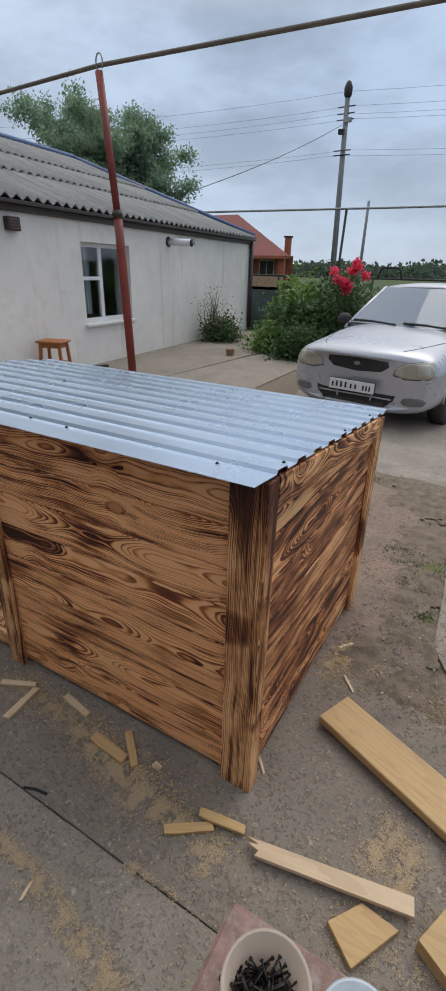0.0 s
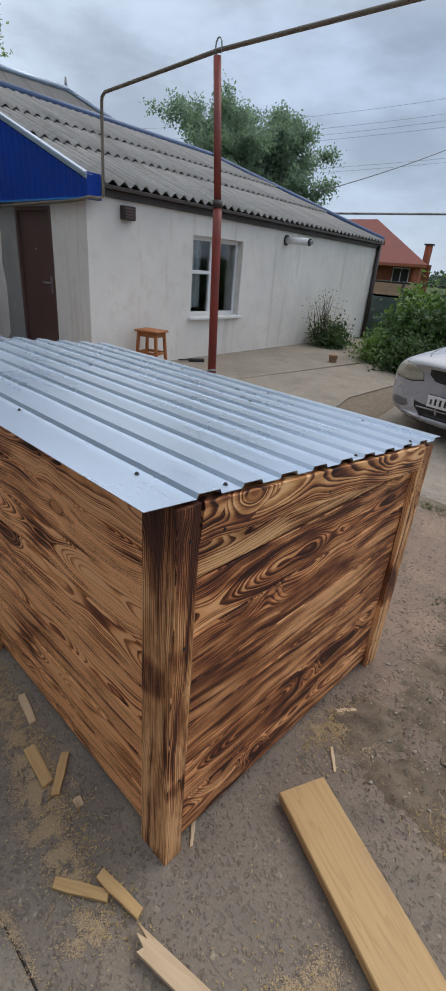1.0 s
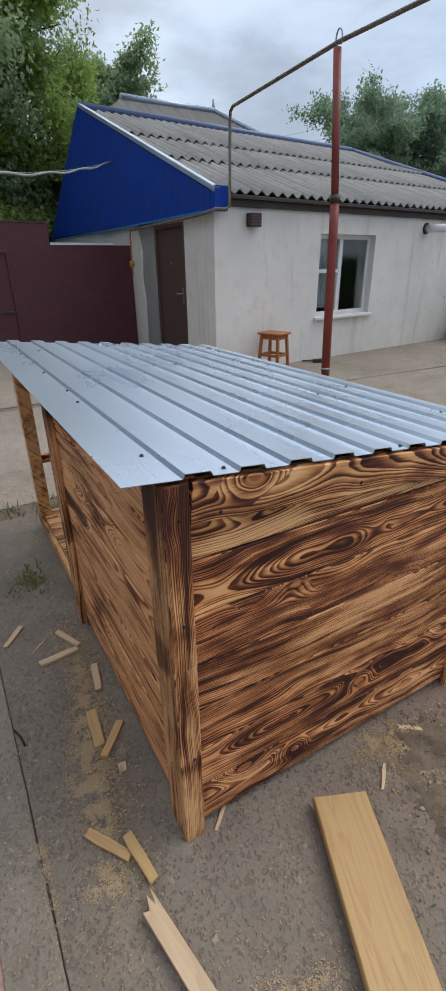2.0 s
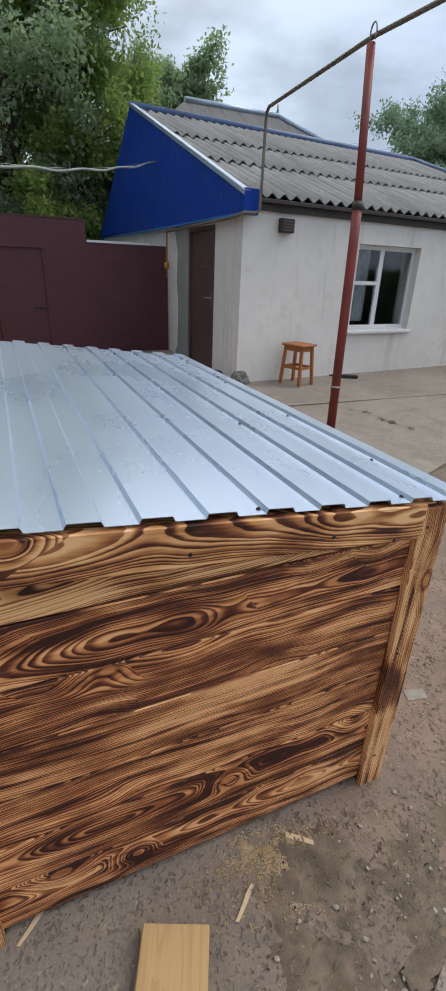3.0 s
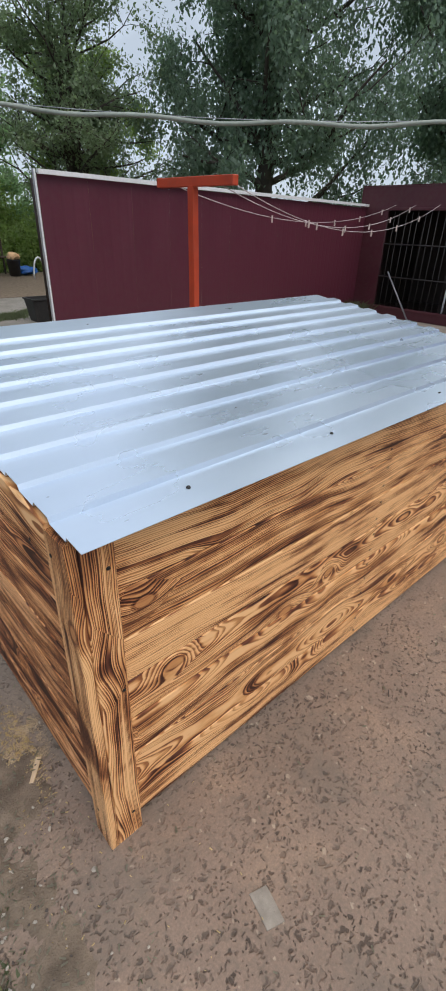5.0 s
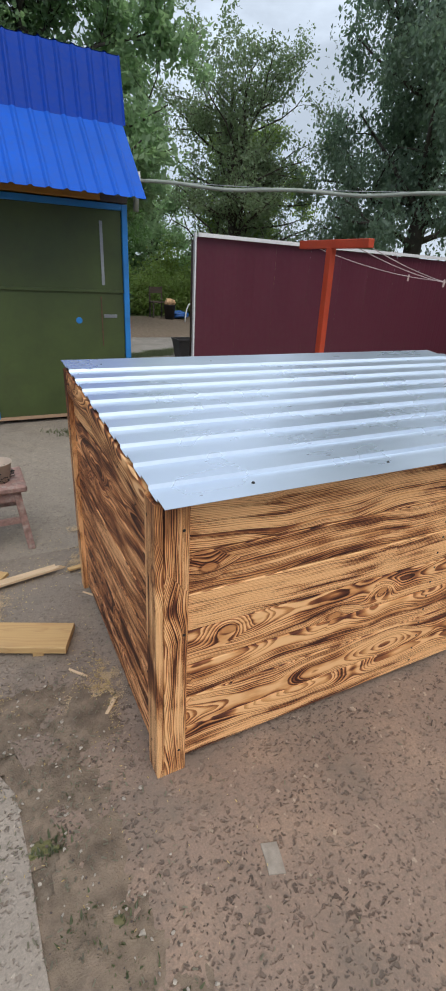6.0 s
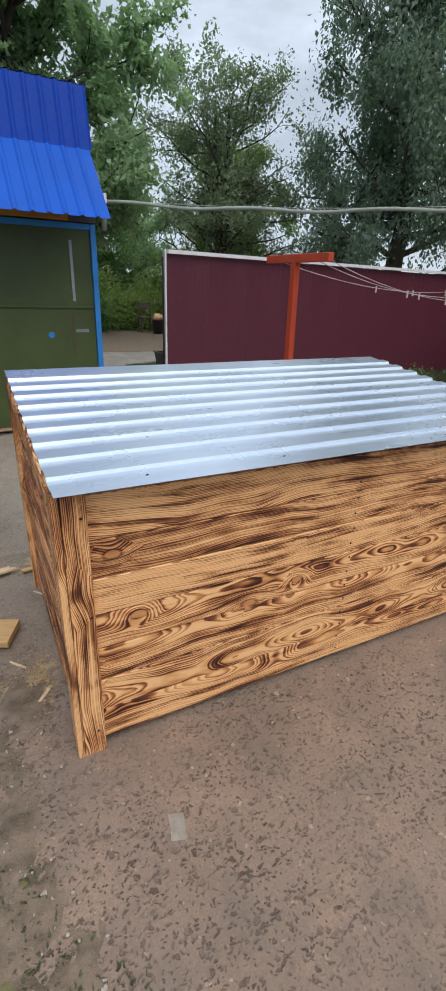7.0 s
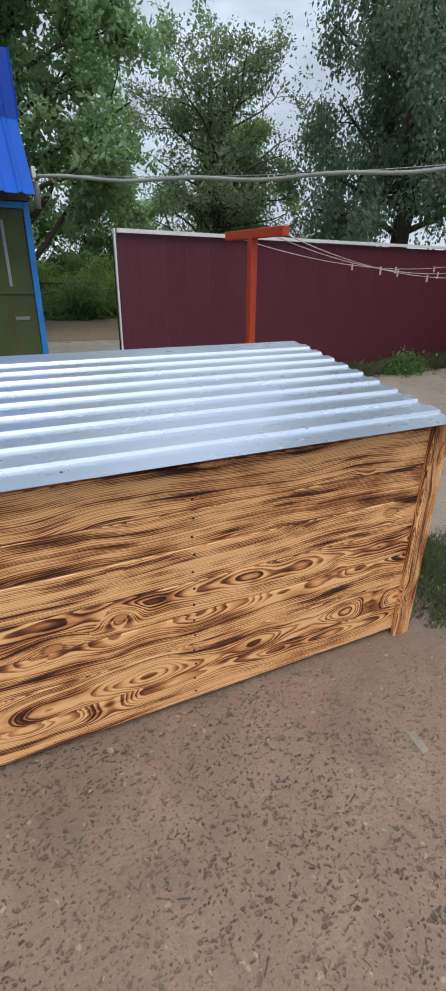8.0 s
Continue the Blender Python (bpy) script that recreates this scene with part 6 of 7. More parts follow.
spots += line_spots((-2.16, 0.3), (-2.16, 2.3), 12, 0.10, 9) + line_spots((-5.0, -2.0), (-7.6, -2.2), 26, 0.14, 10, 0.1) + line_spots((-3.6, 5.0), (-2.2, 5.2), 10, 0.06, 11) + line_spots((-0.2, -1.0), (-1.0, -1.2), 14, 0.08, 12, 0.12)
CLUMPS = [(-3.95, 3.98, 0.10), (-3.80, 4.02, 0.15), (-3.66, 4.06, 0.15), (-3.58, 4.20, 0.13), (-3.42, 4.24, 0.17), (-3.33, 4.12, 0.13), (-3.45, 3.88, 0.09), (-3.20, 3.98, 0.08), (-4.30, 3.84, 0.06)]
CLUMPS += [(-2.22, 3.70, 0.15), (-2.16, 3.62, 0.12), (-2.28, 3.78, 0.10), (-2.14, 3.08, 0.12), (-2.12, 3.02, 0.08), (-2.16, 2.80, 0.05), (-2.66, 3.92, 0.06), (-2.02, 3.86, 0.12), (-1.97, 3.94, 0.11), (-1.99, 3.78, 0.08)]
CLUMPS += line_spots((-2.62, 4.20), (-2.22, 4.13), 9, 0.10, 41, 0.025) + line_spots((-2.22, 4.13), (-1.75, 4.20), 10, 0.13, 42, 0.03)
build_tufts("weed_clumps", CLUMPS, 26, "dense flat clumps of green weeds round the red pole", 0.024, 260)
build_tufts("weeds", spots, 21, "low green weeds in the joints of the concrete", 0.036, 60)
build_tufts("low_weeds", line_spots((0.32, 2.3), (0.28, 3.2), 7, 0.05, 7, 0.07) + [(0.36, 2.91, 0.09), (0.18, 3.02, 0.08), (0.16, 2.99, 0.08), (0.27, 2.72, 0.07), (0.235, 2.88, 0.06)], 24, "flat dry grass on the washed earth", 0.022, 160)
drift("moss", M_MOSS, ((0.34, 2.92, 0.07, 0.06, 0.9), (0.2, 3.0, 0.07, 0.05, 0.9), (0.27, 2.7, 0.06, 0.05, 0.85), (0.40, 2.45, 0.08, 0.05, 0.8), (0.36, 2.2, 0.06, 0.05, 0.8), (-1.36, 1.2, 0.14, 0.07, 0.95)), 6.4, "flat yellow-green moss on the earth", "moss", 0.008, 1.0, 0.005)
build_tufts("grass_patch", line_spots((-2.12, 2.42), (-2.5, 1.95), 14, 0.17, 35, 0.06), 36, "patch of short green grass past the porch", 0.05, 190)
build_tufts("grass_strip", line_spots((-1.8, -4.75), (-3.1, -5.45), 26, 0.16, 33, 0.07), 34, "strip of short grass across the garden path", 0.05, 120)
build_tufts("fence_weeds", line_spots((-4.6, -2.0), (-7.8, -2.3), 30, 0.16, 31, 0.08), 22, "taller weeds along the foot of the maroon fence", 0.22, 60)

# door mat, shoe, brush
solo("door_mat", prism_bm(ragged(((-5.72, 3.80), (-4.72, 3.66), (-4.55, 3.86), (-4.95, 4.36), (-5.66, 4.30)), 0.12, 0.02), 0.001, 0.012, 0.002), M_CARD, "ragged brown cardboard laid as a door mat", "door mat")
sh = thing("shoe", (-5.45, 4.18, 0.012), "dark worn shoe lying on the cardboard mat", "shoe")
part("upper", revolve_bm([(0.05, 0.0), (0.055, 0.03), (0.045, 0.07), (0.02, 0.085)], 14, (0, 0, 0), 2.4, 0.9), M_DARK, sh, m=pose(-5.45, 4.18, 0.025, 0, 0, 30))
part("sole", revolve_bm([(0.055, 0.0), (0.058, 0.012)], 14, (0, 0, 0), 2.4, 0.95), M_BROWN_D, sh, m=pose(-5.45, 4.18, 0.012, 0, 0, 30))
br = thing("hand_brush", (-4.95, 6.0, 0.0), "black hand brush lying by the house wall", "brush")
part("head", box_bm(-0.12, 0.12, -0.03, 0.03, 0, 0.05, 0.008), M_DARK, br, m=pose(-4.95, 6.05, 0.001, 0, 0, 60))
part("handle", tube_bm([(-5.0, 5.95, 0.03), (-5.08, 5.80, 0.03)], 0.012, 8), M_DARK, br)
solo("flower_pot", revolve_bm([(0.06, 0.0), (0.075, 0.13), (0.085, 0.135), (0.085, 0.155), (0.07, 0.155), (0.06, 0.13)], 16, (-3.97, 8.35, -0.03)), M_CARD, "small pale clay flower pot", "flower pot")


# ---- parked car ----
def build_car():
    m = pose(-0.97, 5.70, -0.13, 0, 0, -9)
    car = thing("car", (-0.93, 5.70, -0.13), "silver saloon car with yellowed headlights, parked on the drive", "car")
    stations = [(0.0, 0.72, 0.24, 0.755), (0.012, 0.77, 0.22, 0.785), (0.035, 0.81, 0.20, 0.805), (0.09, 0.835, 0.19, 0.828), (0.25, 0.845, 0.18, 0.858), (0.5, 0.85, 0.18, 0.895), (0.85, 0.85, 0.18, 0.94), (1.2, 0.85, 0.18, 0.975), (1.6, 0.84, 0.18, 0.955), (3.2, 0.84, 0.18, 0.97), (3.8, 0.82, 0.19, 0.96), (4.12, 0.78, 0.22, 0.90), (4.2, 0.64, 0.30, 0.80)]
    bm = bmesh.new()
    rows = []
    sides = 72
    for y, hw, zb, zt in stations:
        zc, hh = (zb + zt) / 2, (zt - zb) / 2
        row = []
        for j in range(sides):
            a = 2 * math.pi * j / sides
            c, q = math.cos(a), math.sin(a)
            x = hw * math.copysign(abs(c) ** 0.42, c)
            z = zc + hh * math.copysign(abs(q) ** 0.50, q)
            # bowed nose, and a hood that falls off to the wings
            yy = y + (0.17 * (x / 0.84) ** 2 if y < 0.6 else 0.05 * (x / 0.84) ** 2)
            if q > 0:
                z -= (0.02 + 0.03 * min(1.0, y / 0.6)) * abs(x / 0.84) ** 3
            row.append(bm.verts.new((x, yy, z)))
        rows.append(row)
    for p, q in zip(rows, rows[1:]):
        for j in range(sides):
            f = bm.faces.new((p[j], q[j], q[(j + 1) % sides], p[(j + 1) % sides]))
            f.smooth = True
    bm.faces.new(rows[0])
    bm.faces.new(rows[-1][::-1])
    bmesh.ops.recalc_face_normals(bm, faces=bm.faces)
    tree_b = BVHTree.FromBMesh(bm)
    body = part("body", bm, M_CAR, car, m=m)

    def decal(outline, lift, thick, axis=(0, 1, 0), rings=5):
        """A patch that follows the body: points (x, z) thrown on it from ahead."""
        d = Vector(axis)
        cx = sum(p[0] for p in outline) / len(outline)
        cz = sum(p[1] for p in outline) / len(outline)
        pb = bmesh.new()
        fine = []
        for i, a in enumerate(outline):
            b = outline[(i + 1) % len(outline)]
            fine += [(a[0] + (b[0] - a[0]) * k / 4, a[1] + (b[1] - a[1]) * k / 4) for k in range(4)]

        def drop(x, z, up):
            hit = tree_b.ray_cast(Vector((x, -1.0, z)), d)
            y = hit[0].y if hit[0] else 0.2
            return Vector((x, y - up, z))

        loops = []
        for r in range(rings + 1):
            f = 1 - r / (rings + 0.4)
            loops.append([pb.verts.new(drop(cx + (x - cx) * f, cz + (z - cz) * f, lift + thick * min(1.0, r * 0.8))) for x, z in fine])
        skirt = [pb.verts.new(drop(x, z, -0.01)) for x, z in fine]
        n = len(fine)
        for j in range(n):
            pb.faces.new((skirt[j], skirt[(j + 1) % n], loops[0][(j + 1) % n], loops[0][j]))
        for p, q in zip(loops, loops[1:]):
            for j in range(n):
                f = pb.faces.new((p[j], p[(j + 1) % n], q[(j + 1) % n], q[j]))
                f.smooth = True
        pb.faces.new(loops[-1])
        return pb

    for sx in (-1, 1):
        o = [(sx * x, z) for x, z in ((0.415, 0.600), (0.435, 0.665), (0.52, 0.722), (0.66, 0.748), (0.77, 0.750), (0.815, 0.700), (0.80, 0.610), (0.72, 0.582), (0.54, 0.572))]
        part("lamp_seal", decal([((x - sx * 0.625) * 1.05 + sx * 0.625, (z - 0.685) * 1.08 + 0.685) for x, z in o], 0.0005, 0.001), M_DARK, car, m=m)
        hl = part("headlight", decal(o if sx > 0 else o[::-1], 0.002, 0.004), M_LENS, car, "yellowed clouded headlight", m=m)
        part("lamp_glass", decal([(sx * x, z) for x, z in ((0.63, 0.600), (0.635, 0.725), (0.74, 0.732), (0.755, 0.615))], 0.006, 0.003), M_LENS2, hl, m=m)
        part("fog_lamp", decal([(sx * x, z) for x, z in ((0.52, 0.330), (0.545, 0.378), (0.62, 0.390), (0.72, 0.388), (0.765, 0.355), (0.735, 0.310), (0.63, 0.298), (0.56, 0.303))], 0.002, 0.005), M_FOG, car, "dull grey oval bumper lamp", m=m)
        part("side_mirror", revolve_bm([(0.02, -0.03), (0.09, 0.0), (0.10, 0.05), (0.06, 0.10), (0.02, 0.115)], 14, (0, 0, 0), 1.1, 0.6), M_DARK, car, "dark side mirror", m=m @ pose(sx * 0.88, 1.45, 0.94))
    grille = part("grille", decal([(-0.36, 0.672), (-0.345, 0.722), (0.0, 0.732), (0.345, 0.722), (0.36, 0.672), (0.28, 0.612), (0.0, 0.592), (-0.28, 0.612)], 0.001, 0.003), M_DARK, car, "black oval grille", m=m)
    part("grille_bar", decal([(-0.33, 0.655), (-0.33, 0.662), (0.33, 0.662), (0.33, 0.655)], 0.005, 0.003), M_DARK, grille, m=m)
    part("badge", decal([(0.04 * math.cos(a), 0.672 + 0.022 * math.sin(a)) for a in (2 * math.pi * i / 12 for i in range(12))], 0.010, 0.004), M_GREYMETAL, grille, "plain oval badge", m=m)
    air = part("air_intake", decal([(-0.44, 0.325), (-0.46, 0.385), (0.46, 0.385), (0.44, 0.325), (0.36, 0.255), (-0.36, 0.255)], 0.001, 0.002), M_DARK, car, "black lower air intake", m=m)
    part("intake_bar", decal([(-0.42, 0.330), (-0.42, 0.345), (0.42, 0.345), (0.42, 0.330)], 0.004, 0.004), M_CAR, air, m=m)
    for sx in (-1, 1):
        part("intake_rib", decal([(sx * 0.18, 0.29), (sx * 0.20, 0.38), (sx * 0.22, 0.38), (sx * 0.20, 0.29)], 0.004, 0.004), M_CAR, air, m=m)
    pl = part("number_plate", box_bm(-0.26, 0.26, -0.02, -0.008, 0.385, 0.497, 0.003), M_WHITE, car, "white number plate with dark bars", m=m)
    part("plate_rim", box_bm(-0.268, 0.268, -0.012, -0.002, 0.377, 0.505, 0.003), M_DARK, pl, m=m)
    for x0, x1 in ((-0.225, -0.205), (-0.178, -0.156), (-0.126, -0.104), (-0.074, -0.052), (-0.012, 0.008), (0.042, 0.062), (0.130, 0.147), (0.166, 0.183), (0.202, 0.219)):
        tall = 0.062 if x0 > -0.2 and x0 < -0.03 else 0.05
        part("plate_bar", box_bm(x0, x1, -0.023, -0.0205, 0.411, 0.411 + tall), M_DARK, pl, m=m)
    # hood shut lines, scuttle, wipers
    for sx in (-1, 1):
        line = []
        for i in range(9):
            f = i / 8
            x, y = sx * (0.44 + 0.30 * f ** 0.7), 0.16 + 1.05 * f
            hit = tree_b.ray_cast(Vector((x, y, 2.0)), Vector((0, 0, -1)))
            line.append(hit[0] + Vector((0, 0, 0.0005)))
        part("hood_seam", tube_bm(line, 0.004, 5), M_DARK, body, m=m)
    part("scuttle", box_bm(-0.70, 0.70, 1.16, 1.30, 0.92, 0.972, 0.02), M_DARK, car, m=m)
    for x0, x1 in ((-0.62, -0.05), (0.02, 0.60)):
        wp = part("wiper", tube_bm([(x1, 1.13, 0.985), ((x0 + x1) / 2, 1.10, 1.01), (x0, 1.20, 1.005)], 0.013, 6), M_DARK, car, m=m)
        part("blade", tube_bm([(x0 - 0.05, 1.21, 0.99), ((x0 + x1) / 2 + 0.05, 1.12, 1.0)], 0.007, 6), M_DARK, wp, m=m)
    # cabin
    roofz, yb0, yr0, yr1, yb1 = 1.42, 1.20, 2.0, 2.95, 3.65
    cab = bmesh.new()
    sect = []
    for y, hw, z in ((yr0 - 0.04, 0.565, roofz - 0.03), (yr0 + 0.1, 0.575, roofz + 0.005), ((yr0 + yr1) / 2, 0.58, roofz + 0.02), (yr1, 0.56, roofz - 0.02)):
        sect.append([cab.verts.new((hw * f, y, z - 0.035 * abs(f) ** 3)) for f in (-1, -0.6, -0.2, 0.2, 0.6, 1)] + [cab.verts.new((hw * f, y, z - 0.06)) for f in (1, -1)])
    for p, q in zip(sect, sect[1:]):
        for j in range(8):
            f = cab.faces.new((p[j], p[(j + 1) % 8], q[(j + 1) % 8], q[j]))
            f.smooth = j < 5
    cab.faces.new(sect[0][::-1])
    cab.faces.new(sect[-1])
    part("roof", cab, M_CAR, car, m=m)
    for sx in (-1, 1):
        part("pillar", tube_bm([(sx * 0.725, yb0, 0.90), (sx * 0.66, 1.6, 1.14), (sx * 0.575, yr0 - 0.02, roofz - 0.05)], 0.026, 8), M_CAR, car, m=m)
        part("pillar", tube_bm([(sx * 0.73, yb1, 0.93), (sx * 0.56, yr1, roofz - 0.05)], 0.05, 8), M_CAR, car, m=m)
        part("pillar", tube_bm([(sx * 0.74, 2.35, 0.93), (sx * 0.58, 2.4, roofz - 0.05)], 0.03, 8), M_DARK, car, m=m)
    part("dashboard", box_bm(-0.69, 0.69, 1.34, 1.75, 0.93, 1.0, 0.03), M_DARK, car, m=m)
    part("cabin_trim", box_bm(-0.70, 0.70, 1.75, 3.55, 0.95, 0.995, 0.01), M_DARK, car, m=m)
    ws = bmesh.new()
    rows = []
    for i in range(7):
        f = i / 6
        hw = 0.71 + (0.555 - 0.71) * f
        rows.append([ws.verts.new((hw * g, yb0 - 0.03 + (yr0 - 0.03 - yb0) * f - 0.09 * (1 - g * g) * (1 - f * 0.5), 0.935 + (roofz - 0.04 - 0.935) * f)) for g in [k / 5 - 1 for k in range(11)]])
    for p, q in zip(rows, rows[1:]):
        for j in range(10):
            f = ws.faces.new((p[j], p[j + 1], q[j + 1], q[j]))
            f.smooth = True
    part("windscreen", ws, M_CARGLASS, car, "windscreen with a grey-blue sky reflection put into its colour", m=m)
    for sx in (-1, 1):
        sg = bmesh.new()
        sg.faces.new([sg.verts.new(p) for p in ((sx * 0.735, yb0 + 0.1, 0.93), (sx * 0.735, yb1, 0.93), (sx * 0.57, yr1, roofz - 0.06), (sx * 0.575, yr0, roofz - 0.06))])
        part("side_window", sg, M_CARGLASS, car, m=m)
    rg = bmesh.new()
    rg.faces.new([rg.verts.new(p) for p in ((-0.7, yb1, 0.95), (0.7, yb1, 0.95), (0.55, yr1, roofz - 0.05), (-0.55, yr1, roofz - 0.05))])
    part("rear_window", rg, M_CARGLASS, car, m=m)
    wheel = [(0.15 * math.cos(a) - 0.0 + 0.36, 1.62 + 0.05 * math.sin(a), 0.98 + 0.15 * math.sin(a)) for a in (2 * math.pi * i / 20 for i in range(21))]
    part("steering_wheel", tube_bm(wheel, 0.014, 6), M_DARK, car, m=m)
    for sx in (-0.36, 0.36):
        st = part("seat_back", box_bm(sx - 0.24, sx + 0.24, 2.35, 2.5, 0.6, 1.12, 0.05), M_DARK, car, m=m)
        part("headrest", box_bm(sx - 0.12, sx + 0.12, 2.4, 2.48, 1.14, 1.27, 0.03), M_DARK, st, m=m)
    for sx in (-1, 1):
        for y in (0.80, 3.35):
            ty = part("wheel", revolve_bm([(0.17, -0.085), (0.27, -0.09), (0.295, -0.06), (0.297, 0.06), (0.27, 0.09), (0.17, 0.085)], 28), M_DARK, car, "black tyre", m=m @ pose(sx * 0.765, y, 0.297, 0, 90, 0))
            part("rim", revolve_bm([(0.175, -0.07), (0.16, 0.0), (0.05, 0.03), (0.03, 0.06)], 20), M_GREYMETAL, ty, m=m @ pose(sx * 0.775, y, 0.297, 0, 90 * sx, 0))
            part("wheel_arch", tube_bm([(sx * 0.842, y + 0.335 * math.cos(a), 0.30 + 0.335 * math.sin(a)) for a in (math.pi * i / 12 for i in range(13))], 0.012, 6), M_CAR, body, m=m)
    return car


k = Mat("sky_tinted_car_glass", 0.06, 0.0, 0.6)
# base colour stands in for the sky's reflection on the panes
k.color((0.33, 0.38, 0.46))
k.b.inputs["Transmission Weight"].default_value = 0.40
k.b.inputs["IOR"].default_value = 1.03
k.b.inputs["Coat Weight"].default_value = 0.7
k.b.inputs["Coat IOR"].default_value = 1.5
M_CARGLASS = k.m
build_car()


# ---- trees and bushes ----
def build_tree(base, height, radius, leaves, mat, label, seed, trunk=0.16, leaf=0.13, crown_low=0.22, limbs=16, cluster=0.5, droop=0.35, lean=(0, 0), stems=1):
    rnd = random.Random(seed)
    rng = np.random.default_rng(seed)
    t = thing("tree", base, label, "tree")
    bx, by, bz = base
    wood = bmesh.new()
    tips = []

    def limb(p, d, ln, r, level):
        pts, rad = [p.copy()], [r]
        n = 5
        d = d.normalized()
        for i in range(n):
            d = (d + Vector((rnd.gauss(0, 0.20), rnd.gauss(0, 0.20), rnd.gauss(0.05, 0.14)))).normalized()
            pts.append(pts[-1] + d * ln / n)
            rad.append(r * (1 - 0.8 * (i + 1) / n))
            if level > 0 or i >= 1:
                tips.append((pts[-1].copy(), level))
        tube_into(wood, pts, rad, 6 if level else 7, cap=False)
        if level < 2:
            for _ in range(4 if level == 0 else 3):
                k = rnd.randint(1, n - 1)
                dd = (pts[k] - pts[k - 1]).normalized()
                side = Vector((rnd.gauss(0, 1), rnd.gauss(0, 1), rnd.gauss(0.15, 0.5))).normalized()
                limb(pts[k], dd * 0.6 + side * 0.8, ln * rnd.uniform(0.4, 0.6), rad[k] * 0.6, level + 1)

    for s in range(stems):
        top = Vector((bx + lean[0] * height + rnd.gauss(0, 0.3), by + lean[1] * height + rnd.gauss(0, 0.3), bz + height * 0.88))
        foot = Vector((bx + (rnd.gauss(0, 0.15) if stems > 1 else 0), by + (rnd.gauss(0, 0.15) if stems > 1 else 0), bz - 0.1))
        axis, ar = [], []
        for i in range(10):
            f = i / 9
            axis.append(foot.lerp(top, f) + Vector((rnd.gauss(0, 0.10), rnd.gauss(0, 0.10), 0)) * (1 if i else 0))
            ar.append(trunk * (1.15 - 1.0 * f) + 0.012)
        tube_into(wood, axis, ar, 10, cap=False)
        for i in range(limbs):
            f = crown_low + (0.97 - crown_low) * (i + rnd.random()) / limbs
            j = min(8, int(f * 9))
            p = axis[j].lerp(axis[j + 1], f * 9 - j)
            a = i * 2.4 + rnd.gauss(0, 0.4)
            prof = math.sin(math.pi * min(1.0, (0.20 + 0.80 * (1 - (f - crown_low) / (1 - crown_low))))) ** 0.6 if f > 0.5 else 1.0
            d = Vector((math.cos(a), math.sin(a), rnd.uniform(0.15, 0.75)))
            limb(p, d, radius * prof * rnd.uniform(0.7, 1.15), trunk * 0.42 * (1.05 - f * 0.7), 0)
    part("trunk", wood, M_BARK, t, "grey-brown trunk and limbs")
    c = np.array([tuple(p) for p, lv in tips])
    wgt = np.array([0.5 if lv == 0 else 1.0 for p, lv in tips])
    # leave some tips thin, so that the crown has gaps
    wgt *= rng.uniform(0.05, 1.0, len(wgt)) ** 1.6
    pick = rng.choice(len(c), leaves, p=wgt / wgt.sum())
    off = rng.normal(size=(leaves, 3))
    off[:, 2] *= 0.65
    off *= (0.8 * cluster * rng.uniform(0.2, 1.0, (leaves, 1)) / np.maximum(0.6, np.linalg.norm(off, axis=1, keepdims=True)))
    off[:, 2] -= droop * cluster * rng.random(leaves)
    pts = c[pick] + off
    pts = pts[pts[:, 2] > bz + 0.25]
    cr = new("crown", quads_mesh("crown", leaf_quads(pts, leaf, rng, droop), mat))
    hang(cr, t)
    tagged(cr, "crown of many small leaves")
    return t


build_tree((-1.35, -9.9, -0.1), 8.7, 3.0, 62000, M_LEAF_W, "tall leafy walnut tree behind the blue shed", 11, 0.22, 0.145, 0.14, 26, 0.40)
build_tree((1.2, -10.2, -0.1), 10.0, 3.2, 52000, M_LEAF_W, "tall leafy walnut tree behind the blue shed", 12, 0.22, 0.145, 0.2, 18, 0.5)
build_tree((-7.9, -12.6, -0.1), 7.3, 2.9, 30000, M_LEAF_O, "open-crowned fruit tree with visible forked limbs", 13, 0.17, 0.10, 0.26, 20, 0.42, 0.2, stems=2)
build_tree((-11.8, -8.6, -0.1), 13.5, 4.1, 105000, M_LEAF_DD, "tall dark drooping tree behind the maroon fence", 34, 0.26, 0.12, 0.10, 34, 0.55, 1.5)
build_tree((-15.9, -4.9, -0.1), 12.5, 3.0, 46000, M_LEAF_DD, "tall dark drooping tree behind the run", 35, 0.22, 0.12, 0.16, 26, 0.5, 1.6)
build_tree((-15.2, 2.3, -0.1), 11.0, 3.3, 98000, M_LEAF_D, "broad dark green tree behind the maroon wall", 16, 0.28, 0.125, 0.08, 30, 0.65, 0.4)
build_tree((-14.4, 4.1, -0.1), 8.2, 2.7, 56000, M_LEAF_L, "light green tree beside the blue gable", 17, 0.16, 0.11, 0.10, 20, 0.5)
build_tree((-21.5, 8.5, -0.1), 9.3, 2.6, 35000, M_LEAF_D, "green tree behind the old house", 18, 0.2, 0.15, 0.2, 18, 0.55)
build_tree((-14.6, 17.6, -0.1), 5.9, 3.4, 115000, M_LEAF_DD, "round green tree standing behind the white house", 19, 0.22, 0.115, 0.25, 22, 0.55)
build_tree((-10.0, -15.5, -0.1), 6.0, 2.6, 28000, M_LEAF_L, "light green bushy tree beyond the garden", 20, 0.14, 0.13, 0.08, 14, 0.5)
build_tree((-4.4, -17.5, -0.1), 5.0, 2.4, 22000, M_LEAF, "bushy green tree beyond the garden", 22, 0.14, 0.13, 0.05, 16, 0.5)
build_tree((-7.0, -18.6, -0.1), 3.9, 2.2, 24000, M_LEAF_W, "bushy green tree beyond the garden", 24, 0.14, 0.13, 0.05, 18, 0.5)
